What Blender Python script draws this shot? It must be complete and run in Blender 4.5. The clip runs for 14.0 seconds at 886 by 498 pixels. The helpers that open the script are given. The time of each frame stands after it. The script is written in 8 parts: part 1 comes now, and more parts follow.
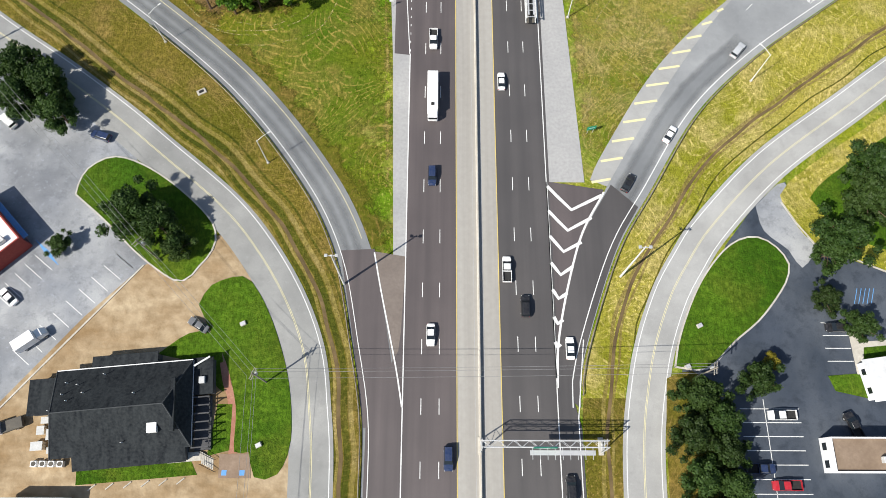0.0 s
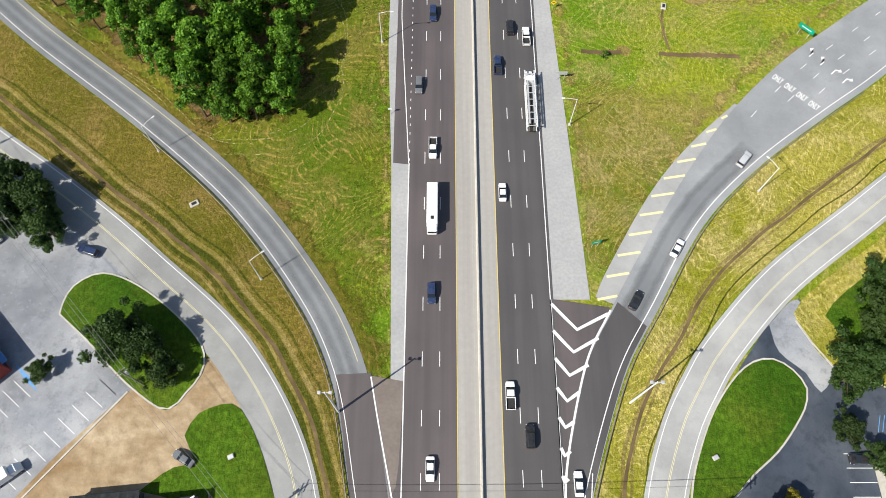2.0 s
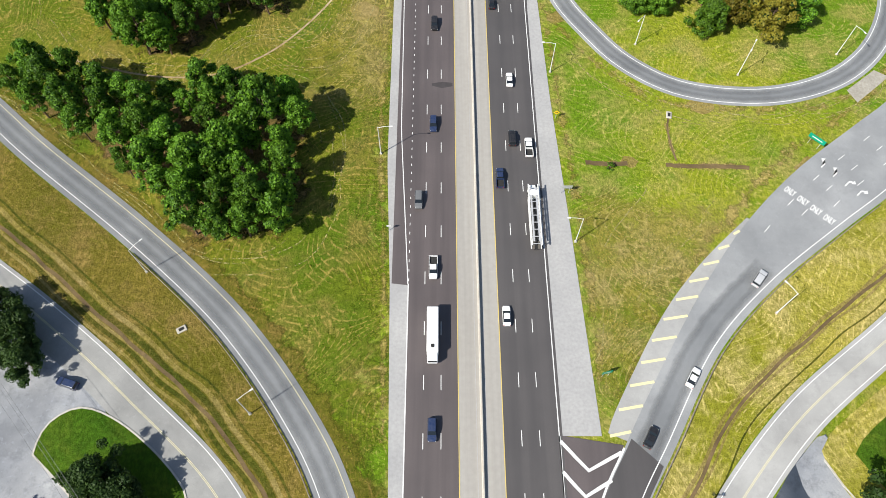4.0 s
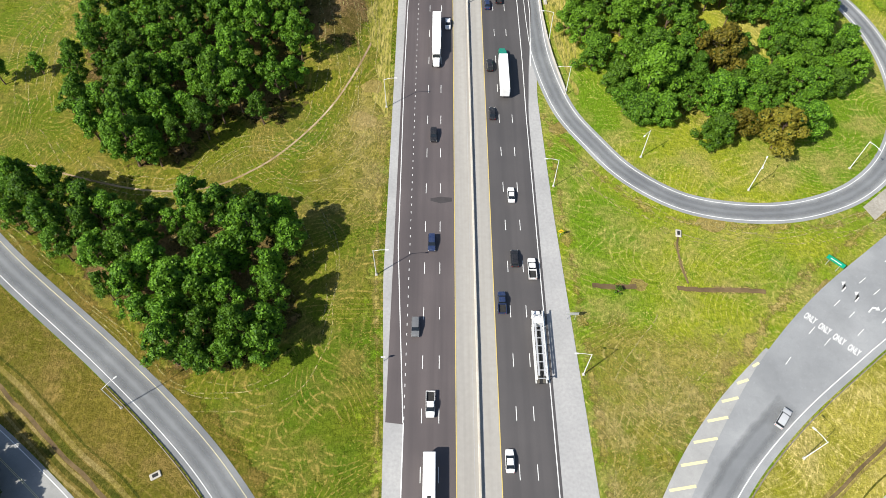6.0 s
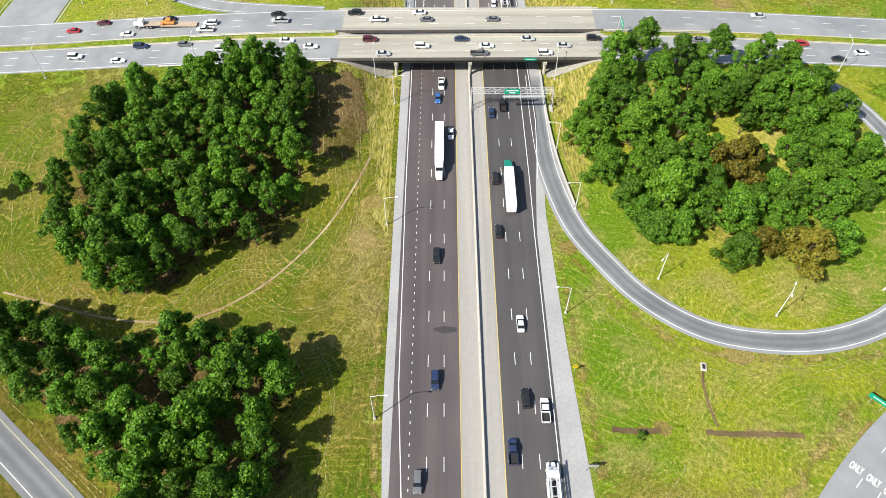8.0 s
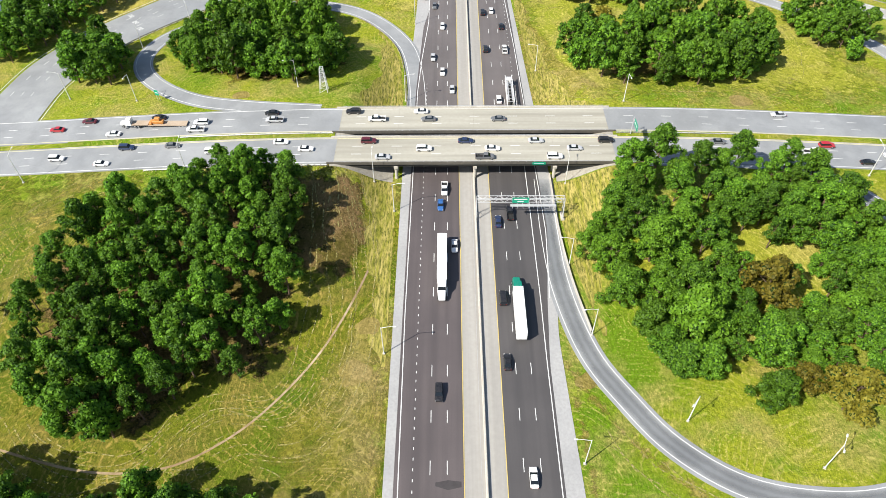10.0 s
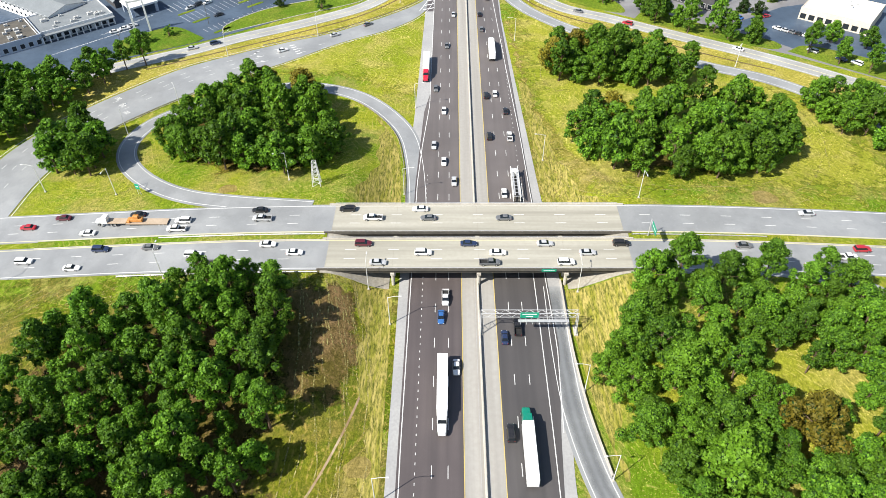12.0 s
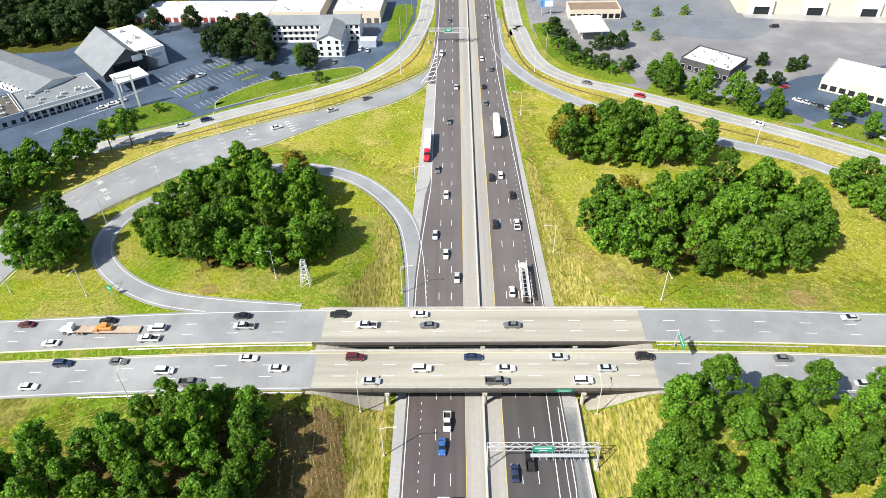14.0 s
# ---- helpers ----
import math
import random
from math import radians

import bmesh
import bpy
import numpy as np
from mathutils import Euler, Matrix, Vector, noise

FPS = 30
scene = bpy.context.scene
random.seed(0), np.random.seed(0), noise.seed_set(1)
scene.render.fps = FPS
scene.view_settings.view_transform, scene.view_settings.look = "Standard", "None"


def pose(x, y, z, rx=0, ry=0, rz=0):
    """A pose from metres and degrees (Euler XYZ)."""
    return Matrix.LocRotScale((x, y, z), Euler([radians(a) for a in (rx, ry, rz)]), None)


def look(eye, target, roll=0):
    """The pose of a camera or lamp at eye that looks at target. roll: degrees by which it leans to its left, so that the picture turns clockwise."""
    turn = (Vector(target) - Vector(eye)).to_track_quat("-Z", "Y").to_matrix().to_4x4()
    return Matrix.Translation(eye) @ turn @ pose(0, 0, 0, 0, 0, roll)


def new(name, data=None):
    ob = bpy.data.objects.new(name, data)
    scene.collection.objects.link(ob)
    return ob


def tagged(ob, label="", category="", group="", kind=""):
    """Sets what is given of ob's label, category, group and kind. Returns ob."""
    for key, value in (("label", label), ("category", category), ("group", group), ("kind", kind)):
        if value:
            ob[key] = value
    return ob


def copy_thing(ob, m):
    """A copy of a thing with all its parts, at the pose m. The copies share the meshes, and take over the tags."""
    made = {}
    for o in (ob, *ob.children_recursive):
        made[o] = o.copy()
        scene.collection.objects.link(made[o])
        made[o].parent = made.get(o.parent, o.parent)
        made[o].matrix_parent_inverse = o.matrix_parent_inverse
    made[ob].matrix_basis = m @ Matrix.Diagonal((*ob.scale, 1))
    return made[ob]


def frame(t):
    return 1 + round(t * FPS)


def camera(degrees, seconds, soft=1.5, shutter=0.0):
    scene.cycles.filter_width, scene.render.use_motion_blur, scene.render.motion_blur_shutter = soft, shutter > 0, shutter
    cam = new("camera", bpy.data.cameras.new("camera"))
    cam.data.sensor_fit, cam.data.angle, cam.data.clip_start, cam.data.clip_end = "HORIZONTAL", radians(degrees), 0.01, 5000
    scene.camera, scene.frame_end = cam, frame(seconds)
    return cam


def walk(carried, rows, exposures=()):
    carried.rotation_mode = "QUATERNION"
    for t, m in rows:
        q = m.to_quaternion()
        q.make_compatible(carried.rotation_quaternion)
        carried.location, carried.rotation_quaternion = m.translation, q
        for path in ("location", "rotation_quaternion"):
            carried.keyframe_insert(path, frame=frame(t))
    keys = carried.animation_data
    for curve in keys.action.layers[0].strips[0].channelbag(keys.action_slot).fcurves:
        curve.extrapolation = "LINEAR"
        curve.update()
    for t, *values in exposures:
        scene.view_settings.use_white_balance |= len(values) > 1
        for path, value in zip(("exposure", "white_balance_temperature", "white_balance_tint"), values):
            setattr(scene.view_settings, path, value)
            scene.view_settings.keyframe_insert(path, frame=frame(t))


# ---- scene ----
cam = camera(66.1, 14.0, 0.6)
PATH = [
    (0, (-0.052, -3.739, 139.836), (-0.042, -3.07, 137.951), 1.1),
    (0.5, (-0.128, 0.277, 139.81), (-0.116, 0.98, 137.938), 1.1),
    (1, (-0.191, 4.334, 139.767), (-0.179, 5.072, 137.908), 1.1),
    (1.5, (-0.234, 8.464, 139.705), (-0.222, 9.233, 137.859), 1.1),
    (2, (-0.264, 12.677, 139.625), (-0.252, 13.48, 137.794), 1.0),
    (2.5, (-0.287, 16.95, 139.538), (-0.274, 17.789, 137.723), 1.0),
    (3, (-0.295, 21.279, 139.448), (-0.285, 22.155, 137.65), 0.9),
    (3.5, (-0.268, 25.656, 139.358), (-0.26, 26.565, 137.577), 0.8),
    (4, (-0.195, 30.048, 139.282), (-0.187, 30.996, 137.521), 0.5),
    (4.2, (-0.147, 31.818, 139.261), (-0.141, 32.783, 137.509), 0.5),
    (6.5, (0.578, 52.408, 138.6), (0.581, 53.553, 136.96), 0.4),
    (7, (0.695, 57.238, 138.543), (0.691, 58.424, 136.932), -0.3),
    (7.5, (0.76, 62.478, 138.493), (0.752, 63.697, 136.908), -0.5),
    (8, (0.77, 68.177, 138.424), (0.758, 69.43, 136.865), -0.6),
    (10.5, (0.615, 98.911, 137.472), (0.595, 100.314, 136.047), -0.7),
    (11, (0.623, 105.178, 137.391), (0.604, 106.608, 135.993), -0.6),
    (11.5, (0.678, 111.528, 137.331), (0.655, 112.977, 135.953), -0.8),
    (12, (0.799, 117.959, 137.268), (0.774, 119.433, 135.917), -0.7),
    (12.5, (0.985, 124.463, 137.204), (0.955, 125.961, 135.878), -1.0),
    (13, (1.229, 131.021, 137.145), (1.194, 132.539, 135.843), -1.1),
    (13.5, (1.519, 137.628, 137.096), (1.479, 139.167, 135.82), -1.3),
    (14, (1.836, 144.257, 137.061), (1.794, 145.817, 135.81), -1.3),
]
walk(cam, [(t, look(eye, target, roll)) for t, eye, target, roll in PATH], [(0.0, 0.36), (4.0, 0.42), (8.0, 0.56), (14.0, 0.67)])

# ---- light ----
SUN_EL, SUN_AZ = 45.0, 36.0        # shadows fall 36 degrees north of east
world = bpy.data.worlds.new("sky")
scene.world = world
world.use_nodes = True
wn = world.node_tree.nodes
sky = wn.new("ShaderNodeTexSky")
sky.sky_type, sky.sun_disc = "NISHITA", False
sky.sun_elevation = radians(SUN_EL)
sky.sun_rotation = radians(270 - SUN_AZ)
wn["Background"].inputs["Strength"].default_value = 0.09
world.node_tree.links.new(sky.outputs[0], wn["Background"].inputs["Color"])
sun_data = bpy.data.lights.new("sun", "SUN")
sun_data.energy, sun_data.angle, sun_data.color = 5.0, radians(0.53), (1.0, 0.96, 0.88)
sun = new("sun", sun_data)
to_sun = Vector((-math.cos(radians(SUN_AZ)) * math.cos(radians(SUN_EL)), -math.sin(radians(SUN_AZ)) * math.cos(radians(SUN_EL)), math.sin(radians(SUN_EL))))
sun.matrix_world = look(to_sun * 400, (0, 0, 0))

# ---- materials ----
def nodes_of(name):
    m = bpy.data.materials.new(name)
    m.use_nodes = True
    return m, m.node_tree.nodes, m.node_tree.links, m.node_tree.nodes["Principled BSDF"]


def mixc(n, l, fac, a, b, mode="MIX"):
    x = n.new("ShaderNodeMix")
    x.data_type, x.blend_type = "RGBA", mode
    for sock, v in ((x.inputs[0], fac), (x.inputs[6], a), (x.inputs[7], b)):
        if isinstance(v, (int, float)):
            sock.default_value = v
        elif isinstance(v, tuple):
            sock.default_value = (*v, 1)
        else:
            l.new(v, sock)
    return x.outputs[2]


def noise_of(n, l, where, scale, detail=4, lo=0.35, hi=0.65, stretch=None, rough=0.55):
    if stretch:
        mp = n.new("ShaderNodeMapping")
        mp.inputs["Scale"].default_value = stretch
        l.new(where, mp.inputs["Vector"])
        where = mp.outputs[0]
    t = n.new("ShaderNodeTexNoise")
    t.inputs["Scale"].default_value, t.inputs["Detail"].default_value, t.inputs["Roughness"].default_value = scale, detail, rough
    l.new(where, t.inputs["Vector"])
    r = n.new("ShaderNodeMapRange")
    r.inputs["From Min"].default_value, r.inputs["From Max"].default_value = lo, hi
    l.new(t.outputs["Fac"], r.inputs["Value"])
    return r.outputs[0]


def surf(name, c1, c2, c3=None, big=0.05, small=2.0, rough=0.85, bump=0.0, metal=0.0, local=False, stretch=None, dirt=0.5, spec=0.3):
    """Two colours mixed by large patches, a third by fine grain."""
    m, n, l, p = nodes_of(name)
    if local:
        where = n.new("ShaderNodeTexCoord").outputs["Object"]
    else:
        where = n.new("ShaderNodeNewGeometry").outputs["Position"]
    f1 = noise_of(n, l, where, big, 5, stretch=stretch)
    col = mixc(n, l, f1, c1, c2)
    f2 = noise_of(n, l, where, small, 5, 0.3, 0.75)
    if c3:
        k = n.new("ShaderNodeMath")
        k.operation = "MULTIPLY"
        k.inputs[1].default_value = dirt
        l.new(f2, k.inputs[0])
        col = mixc(n, l, k.outputs[0], col, c3)
    l.new(col, p.inputs["Base Color"])
    p.inputs["Roughness"].default_value, p.inputs["Metallic"].default_value = rough, metal
    p.inputs["Specular IOR Level"].default_value = spec
    if bump:
        b = n.new("ShaderNodeBump")
        b.inputs["Strength"].default_value, b.inputs["Distance"].default_value = bump, 0.2
        l.new(f2, b.inputs["Height"])
        l.new(b.outputs[0], p.inputs["Normal"])
    return m


def grass_mat(name, green, yellow, straw, dry=0.5, lines=0.5, lush=None):
    """Mown grass: patches of green and yellow, straw grain and curved rake lines of cut hay."""
    m, n, l, p = nodes_of(name)
    where = n.new("ShaderNodeNewGeometry").outputs["Position"]
    big = noise_of(n, l, where, 0.02, 4, 0.42, 0.58)
    mid = noise_of(n, l, where, 0.075, 6, 0.47, 0.63, rough=0.65)
    dark = noise_of(n, l, where, 0.13, 6, 0.52, 0.68, rough=0.7)
    fine = noise_of(n, l, where, 0.9, 8, 0.42, 0.66, rough=0.8)
    col = mixc(n, l, big, green, yellow)
    for f, amount, other in ((mid, dry, straw), (dark, 0.6, lush or tuple(0.55 * c for c in green)), (fine, 0.72, tuple(0.4 * c for c in green))):
        k = n.new("ShaderNodeMath")
        k.operation, k.inputs[1].default_value = "MULTIPLY", amount
        l.new(f, k.inputs[0])
        col = mixc(n, l, k.outputs[0], col, other)
    # blades combed by the mower
    comb = noise_of(n, l, where, 2.6, 4, 0.45, 0.68, stretch=(1.0, 0.28, 1), rough=0.7)
    k = n.new("ShaderNodeMath")
    k.operation, k.inputs[1].default_value = "MULTIPLY", 0.62
    l.new(comb, k.inputs[0])
    col = mixc(n, l, k.outputs[0], col, tuple(0.45 * c for c in green))
    # curved rows of cut hay: contour lines of a soft noise, broken into flecks
    fleck = noise_of(n, l, where, 1.3, 4, 0.44, 0.56, stretch=(1.0, 0.6, 1), rough=0.65)
    for sc, keep in ((0.03, 0.46), (0.05, 0.5)):
        wob = n.new("ShaderNodeTexNoise")
        wob.inputs["Scale"].default_value, wob.inputs["Detail"].default_value, wob.inputs["Distortion"].default_value = sc, 0.4, 0.3
        l.new(where, wob.inputs["Vector"])
        mul = n.new("ShaderNodeMath")
        mul.operation, mul.inputs[1].default_value = "MULTIPLY", 1.3 / sc
        l.new(wob.outputs["Fac"], mul.inputs[0])
        fr = n.new("ShaderNodeMath")
        fr.operation, fr.inputs[1].default_value = "PINGPONG", 0.5
        l.new(mul.outputs[0], fr.inputs[0])
        r = n.new("ShaderNodeMapRange")
        r.inputs["From Min"].default_value, r.inputs["From Max"].default_value, r.inputs["To Min"].default_value, r.inputs["To Max"].default_value = 0.02, 0.16, lines, 0.0
        l.new(fr.outputs[0], r.inputs["Value"])
        brk = noise_of(n, l, where, sc * 2.6, 4, keep - 0.06, keep + 0.08)
        out = r.outputs[0]
        for f in (brk, fleck):
            k3 = n.new("ShaderNodeMath")
            k3.operation = "MULTIPLY"
            l.new(out, k3.inputs[0])
            l.new(f, k3.inputs[1])
            out = k3.outputs[0]
        col = mixc(n, l, out, col, tuple(min(1, 1.5 * c) for c in straw))
    # loose flecks of straw
    loose = noise_of(n, l, where, 1.9, 3, 0.605, 0.66, rough=0.6)
    k4 = n.new("ShaderNodeMath")
    k4.operation = "MULTIPLY"
    l.new(loose, k4.inputs[0])
    l.new(noise_of(n, l, where, 0.045, 4, 0.42, 0.62), k4.inputs[1])
    k5 = n.new("ShaderNodeMath")
    k5.operation, k5.inputs[1].default_value = "MULTIPLY", min(1.0, 1.7 * lines)
    l.new(k4.outputs[0], k5.inputs[0])
    col = mixc(n, l, k5.outputs[0], col, tuple(min(1, 1.6 * c) for c in straw))
    l.new(col, p.inputs["Base Color"])
    p.inputs["Roughness"].default_value = 0.95
    p.inputs["Specular IOR Level"].default_value = 0.1
    b = n.new("ShaderNodeBump")
    b.inputs["Strength"].default_value, b.inputs["Distance"].default_value = 0.7, 0.25
    l.new(fine, b.inputs["Height"])
    l.new(b.outputs[0], p.inputs["Normal"])
    return m


def road_mat(name, c1, c2, seam, track=0.0, along=(0.35, 0.012, 1), grime=0.0):
    """Asphalt: large patches, streaks along the lanes, fine aggregate."""
    m, n, l, p = nodes_of(name)
    where = n.new("ShaderNodeNewGeometry").outputs["Position"]
    col = mixc(n, l, noise_of(n, l, where, 0.06, 5), c1, c2)
    st = noise_of(n, l, where, 1.0, 3, 0.4, 0.66, stretch=along)
    k = n.new("ShaderNodeMath")
    k.operation, k.inputs[1].default_value = "MULTIPLY", track
    l.new(st, k.inputs[0])
    col = mixc(n, l, k.outputs[0], col, seam)
    if grime:
        for sc, lo, hi, tone in ((0.35, 0.5, 0.66, 0.5), (0.9, 0.56, 0.68, 1.7), (1.6, 0.6, 0.7, 0.35)):
            q = n.new("ShaderNodeMath")
            q.operation, q.inputs[1].default_value = "MULTIPLY", grime
            l.new(noise_of(n, l, where, sc, 8, lo, hi, rough=0.75), q.inputs[0])
            col = mixc(n, l, q.outputs[0], col, tuple(tone * c for c in c1))
    g = noise_of(n, l, where, 6.0, 4, 0.3, 0.7)
    k2 = n.new("ShaderNodeMath")
    k2.operation, k2.inputs[1].default_value = "MULTIPLY", 0.3
    l.new(g, k2.inputs[0])
    col = mixc(n, l, k2.outputs[0], col, tuple(0.7 * c for c in c1))
    l.new(col, p.inputs["Base Color"])
    p.inputs["Roughness"].default_value = 0.54
    p.inputs["Specular IOR Level"].default_value = 0.5
    return m


GRASS = grass_mat("mown_grass", (0.155, 0.27, 0.012), (0.33, 0.355, 0.024), (0.43, 0.345, 0.11), 0.75, 0.42, (0.095, 0.24, 0.009))
# west grass: browner, and darkened in colour for the dimmer light there
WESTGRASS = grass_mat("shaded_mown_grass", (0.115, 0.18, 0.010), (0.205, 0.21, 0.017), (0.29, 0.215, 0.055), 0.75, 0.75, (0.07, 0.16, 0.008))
STRAWSOFT = grass_mat("straw_grass_tufts", (0.30, 0.265, 0.045), (0.45, 0.36, 0.10), (0.50, 0.38, 0.16), 0.8, 0.4)
STRAWTHIN = grass_mat("thin_straw_cover", (0.32, 0.29, 0.04), (0.46, 0.38, 0.10), (0.52, 0.41, 0.17), 0.8, 0.45)
LUSHSOFT = grass_mat("lush_grass_tufts", (0.10, 0.24, 0.010), (0.20, 0.30, 0.016), (0.3, 0.3, 0.05), 0.4, 0.3)
GOLDSOFT = grass_mat("golden_grass_tufts", (0.27, 0.325, 0.022), (0.41, 0.40, 0.045), (0.50, 0.42, 0.12), 0.8, 0.5)
HAY = surf("cut_hay", (0.46, 0.40, 0.17), (0.38, 0.33, 0.12), (0.28, 0.25, 0.07), 0.3, 1.5, 0.95, spec=0.1)
VERGEDRY = grass_mat("straw_verge_grass", (0.30, 0.30, 0.026), (0.50, 0.425, 0.08), (0.58, 0.46, 0.18), 0.75, 0.45)
VERGE = grass_mat("dry_verge_grass", (0.15, 0.14, 0.016), (0.25, 0.185, 0.034), (0.30, 0.20, 0.065), 0.75, 0.35)
NLAWN = grass_mat("bright_lawn", (0.115, 0.215, 0.014), (0.205, 0.285, 0.024), (0.28, 0.27, 0.05), 0.5, 0.2)
LAWN = grass_mat("watered_lawn", (0.052, 0.13, 0.007), (0.10, 0.195, 0.012), (0.165, 0.17, 0.022), 0.4, 0.08)
DITCHGRASS = grass_mat("rank_ditch_grass", (0.075, 0.09, 0.01), (0.14, 0.14, 0.018), (0.2, 0.15, 0.035), 0.6, 0.3)
STRAW = grass_mat("straw_strip", (0.27, 0.22, 0.05), (0.36, 0.28, 0.085), (0.42, 0.32, 0.14), 0.7, 0.2)
LITTER = grass_mat("shaded_wood_floor", (0.12, 0.10, 0.02), (0.20, 0.14, 0.05), (0.27, 0.17, 0.08), 0.9, 0.3)
DIRT = surf("pale_dirt", (0.54, 0.43, 0.285), (0.27, 0.175, 0.085), (0.19, 0.125, 0.06), 0.09, 0.45, 0.95, 0.5, stretch=(0.6, 1.4, 1), dirt=0.75)
def feather(m, grain=1.0, lo=0.9, hi=1.3):
    """Let a ground cover thin out in tufts towards its rim."""
    n, l = m.node_tree.nodes, m.node_tree.links
    out = [q for q in n if q.bl_idname == "ShaderNodeOutputMaterial"][0]
    body = out.inputs["Surface"].links[0].from_socket
    at = n.new("ShaderNodeAttribute")
    at.attribute_name = "cover"
    where = n.new("ShaderNodeNewGeometry").outputs["Position"]
    tuft = n.new("ShaderNodeMath")
    tuft.operation, tuft.inputs[1].default_value = "MULTIPLY", grain
    l.new(noise_of(n, l, where, 0.22, 8, 0.3, 0.7, rough=0.72), tuft.inputs[0])
    add = n.new("ShaderNodeMath")
    l.new(at.outputs["Fac"], add.inputs[0])
    l.new(tuft.outputs[0], add.inputs[1])
    r = n.new("ShaderNodeMapRange")
    r.inputs["From Min"].default_value, r.inputs["From Max"].default_value = lo, hi
    l.new(add.outputs[0], r.inputs["Value"])
    clear = n.new("ShaderNodeBsdfTransparent")
    mx = n.new("ShaderNodeMixShader")
    l.new(r.outputs[0], mx.inputs[0])
    l.new(clear.outputs[0], mx.inputs[1])
    l.new(body, mx.inputs[2])
    l.new(mx.outputs[0], out.inputs["Surface"])


BROWNSOFT = grass_mat("browned_grass_tufts", (0.13, 0.145, 0.012), (0.21, 0.165, 0.026), (0.24, 0.155, 0.045), 0.75, 0.5)
for cover_mat in (BROWNSOFT, LITTER, WESTGRASS, STRAWSOFT, GOLDSOFT, LUSHSOFT):
    feather(cover_mat)
feather(STRAWTHIN, 0.9, 0.85, 1.9)


def loosen(m, scale, lo, hi):
    """Let a thin cover lie in loose wisps."""
    n, l = m.node_tree.nodes, m.node_tree.links
    out = [q for q in n if q.bl_idname == "ShaderNodeOutputMaterial"][0]
    body = out.inputs["Surface"].links[0].from_socket
    where = n.new("ShaderNodeNewGeometry").outputs["Position"]
    mx = n.new("ShaderNodeMixShader")
    l.new(noise_of(n, l, where, scale, 4, lo, hi, rough=0.65), mx.inputs[0])
    l.new(n.new("ShaderNodeBsdfTransparent").outputs[0], mx.inputs[1])
    l.new(body, mx.inputs[2])
    l.new(mx.outputs[0], out.inputs["Surface"])


loosen(HAY, 0.9, 0.44, 0.66)


def tall_grass(name, a, b, c):
    """Tall dry grass combed downhill: long streaks of straw and green."""
    m, n, l, p = nodes_of(name)
    where = n.new("ShaderNodeNewGeometry").outputs["Position"]
    col = mixc(n, l, noise_of(n, l, where, 1.0, 5, 0.4, 0.62, stretch=(1.1, 0.16, 1)), a, b)
    col = mixc(n, l, noise_of(n, l, where, 1.6, 8, 0.44, 0.6, stretch=(1.2, 0.25, 1), rough=0.8), col, c)
    col = mixc(n, l, noise_of(n, l, where, 0.16, 6, 0.58, 0.74, rough=0.7), col, tuple(0.6 * (x + y) for x, y in zip(b, c)))
    l.new(col, p.inputs["Base Color"])
    p.inputs["Roughness"].default_value = 0.95
    p.inputs["Specular IOR Level"].default_value = 0.1
    return m


TALLGRASS = tall_grass("tall_dry_grass", (0.44, 0.36, 0.11), (0.26, 0.25, 0.035), (0.075, 0.085, 0.014))
DITCH = surf("ditch_mud", (0.11, 0.07, 0.035), (0.22, 0.15, 0.07), (0.06, 0.05, 0.018), 0.2, 0.8, 0.95, 0.5, dirt=0.7)
HIGHWAY = road_mat("highway_asphalt", (0.098, 0.082, 0.081), (0.122, 0.102, 0.10), (0.064, 0.055, 0.055), 0.6)
HIGHWAYN = road_mat("northbound_asphalt", (0.080, 0.074, 0.073), (0.098, 0.090, 0.088), (0.055, 0.052, 0.052), 0.6)
HIGHWAYPALE = road_mat("pale_highway_asphalt", (0.135, 0.118, 0.112), (0.165, 0.145, 0.138), (0.10, 0.088, 0.084), 0.6)
RAMP = road_mat("ramp_asphalt", (0.275, 0.283, 0.287), (0.35, 0.356, 0.355), (0.19, 0.195, 0.198), 0.5, (0.09, 0.09, 1), 0.2)
# darker copy of the ramp asphalt, the dim southwest corner set in its colour
RAMPDARK = road_mat("shade_toned_ramp_asphalt", (0.185, 0.193, 0.197), (0.25, 0.255, 0.255), (0.125, 0.13, 0.134), 0.6, (0.09, 0.09, 1), 0.2)
TYRES = road_mat("tyre_darkened_asphalt", (0.185, 0.193, 0.199), (0.235, 0.243, 0.247), (0.15, 0.156, 0.161), 0.5, (0.09, 0.09, 1), 0.15)
feather(TYRES, 0.25, 0.15, 1.05)
FRONT = road_mat("frontage_asphalt", (0.355, 0.352, 0.338), (0.445, 0.44, 0.42), (0.275, 0.272, 0.26), 0.6, (0.1, 0.1, 1), 0.25)
# darker frontage asphalt for the southwest road
FRONTDARK = road_mat("dark_frontage_asphalt", (0.26, 0.262, 0.252), (0.36, 0.355, 0.335), (0.20, 0.20, 0.19), 0.6, (0.1, 0.1, 1), 0.25)
SHOULDER = surf("shoulder_concrete", (0.34, 0.338, 0.335), (0.41, 0.405, 0.395), (0.24, 0.235, 0.23), 0.08, 1.5, 0.85)
MEDIAN = surf("median_concrete", (0.305, 0.29, 0.265), (0.385, 0.368, 0.335), (0.23, 0.215, 0.195), 0.12, 0.8, 0.85, stretch=(3, 0.06, 1), dirt=0.3)
DECK = surf("bridge_deck_concrete", (0.30, 0.285, 0.235), (0.43, 0.41, 0.345), (0.27, 0.25, 0.205), 0.35, 0.9, 0.8, stretch=(0.05, 1, 1), dirt=0.3)
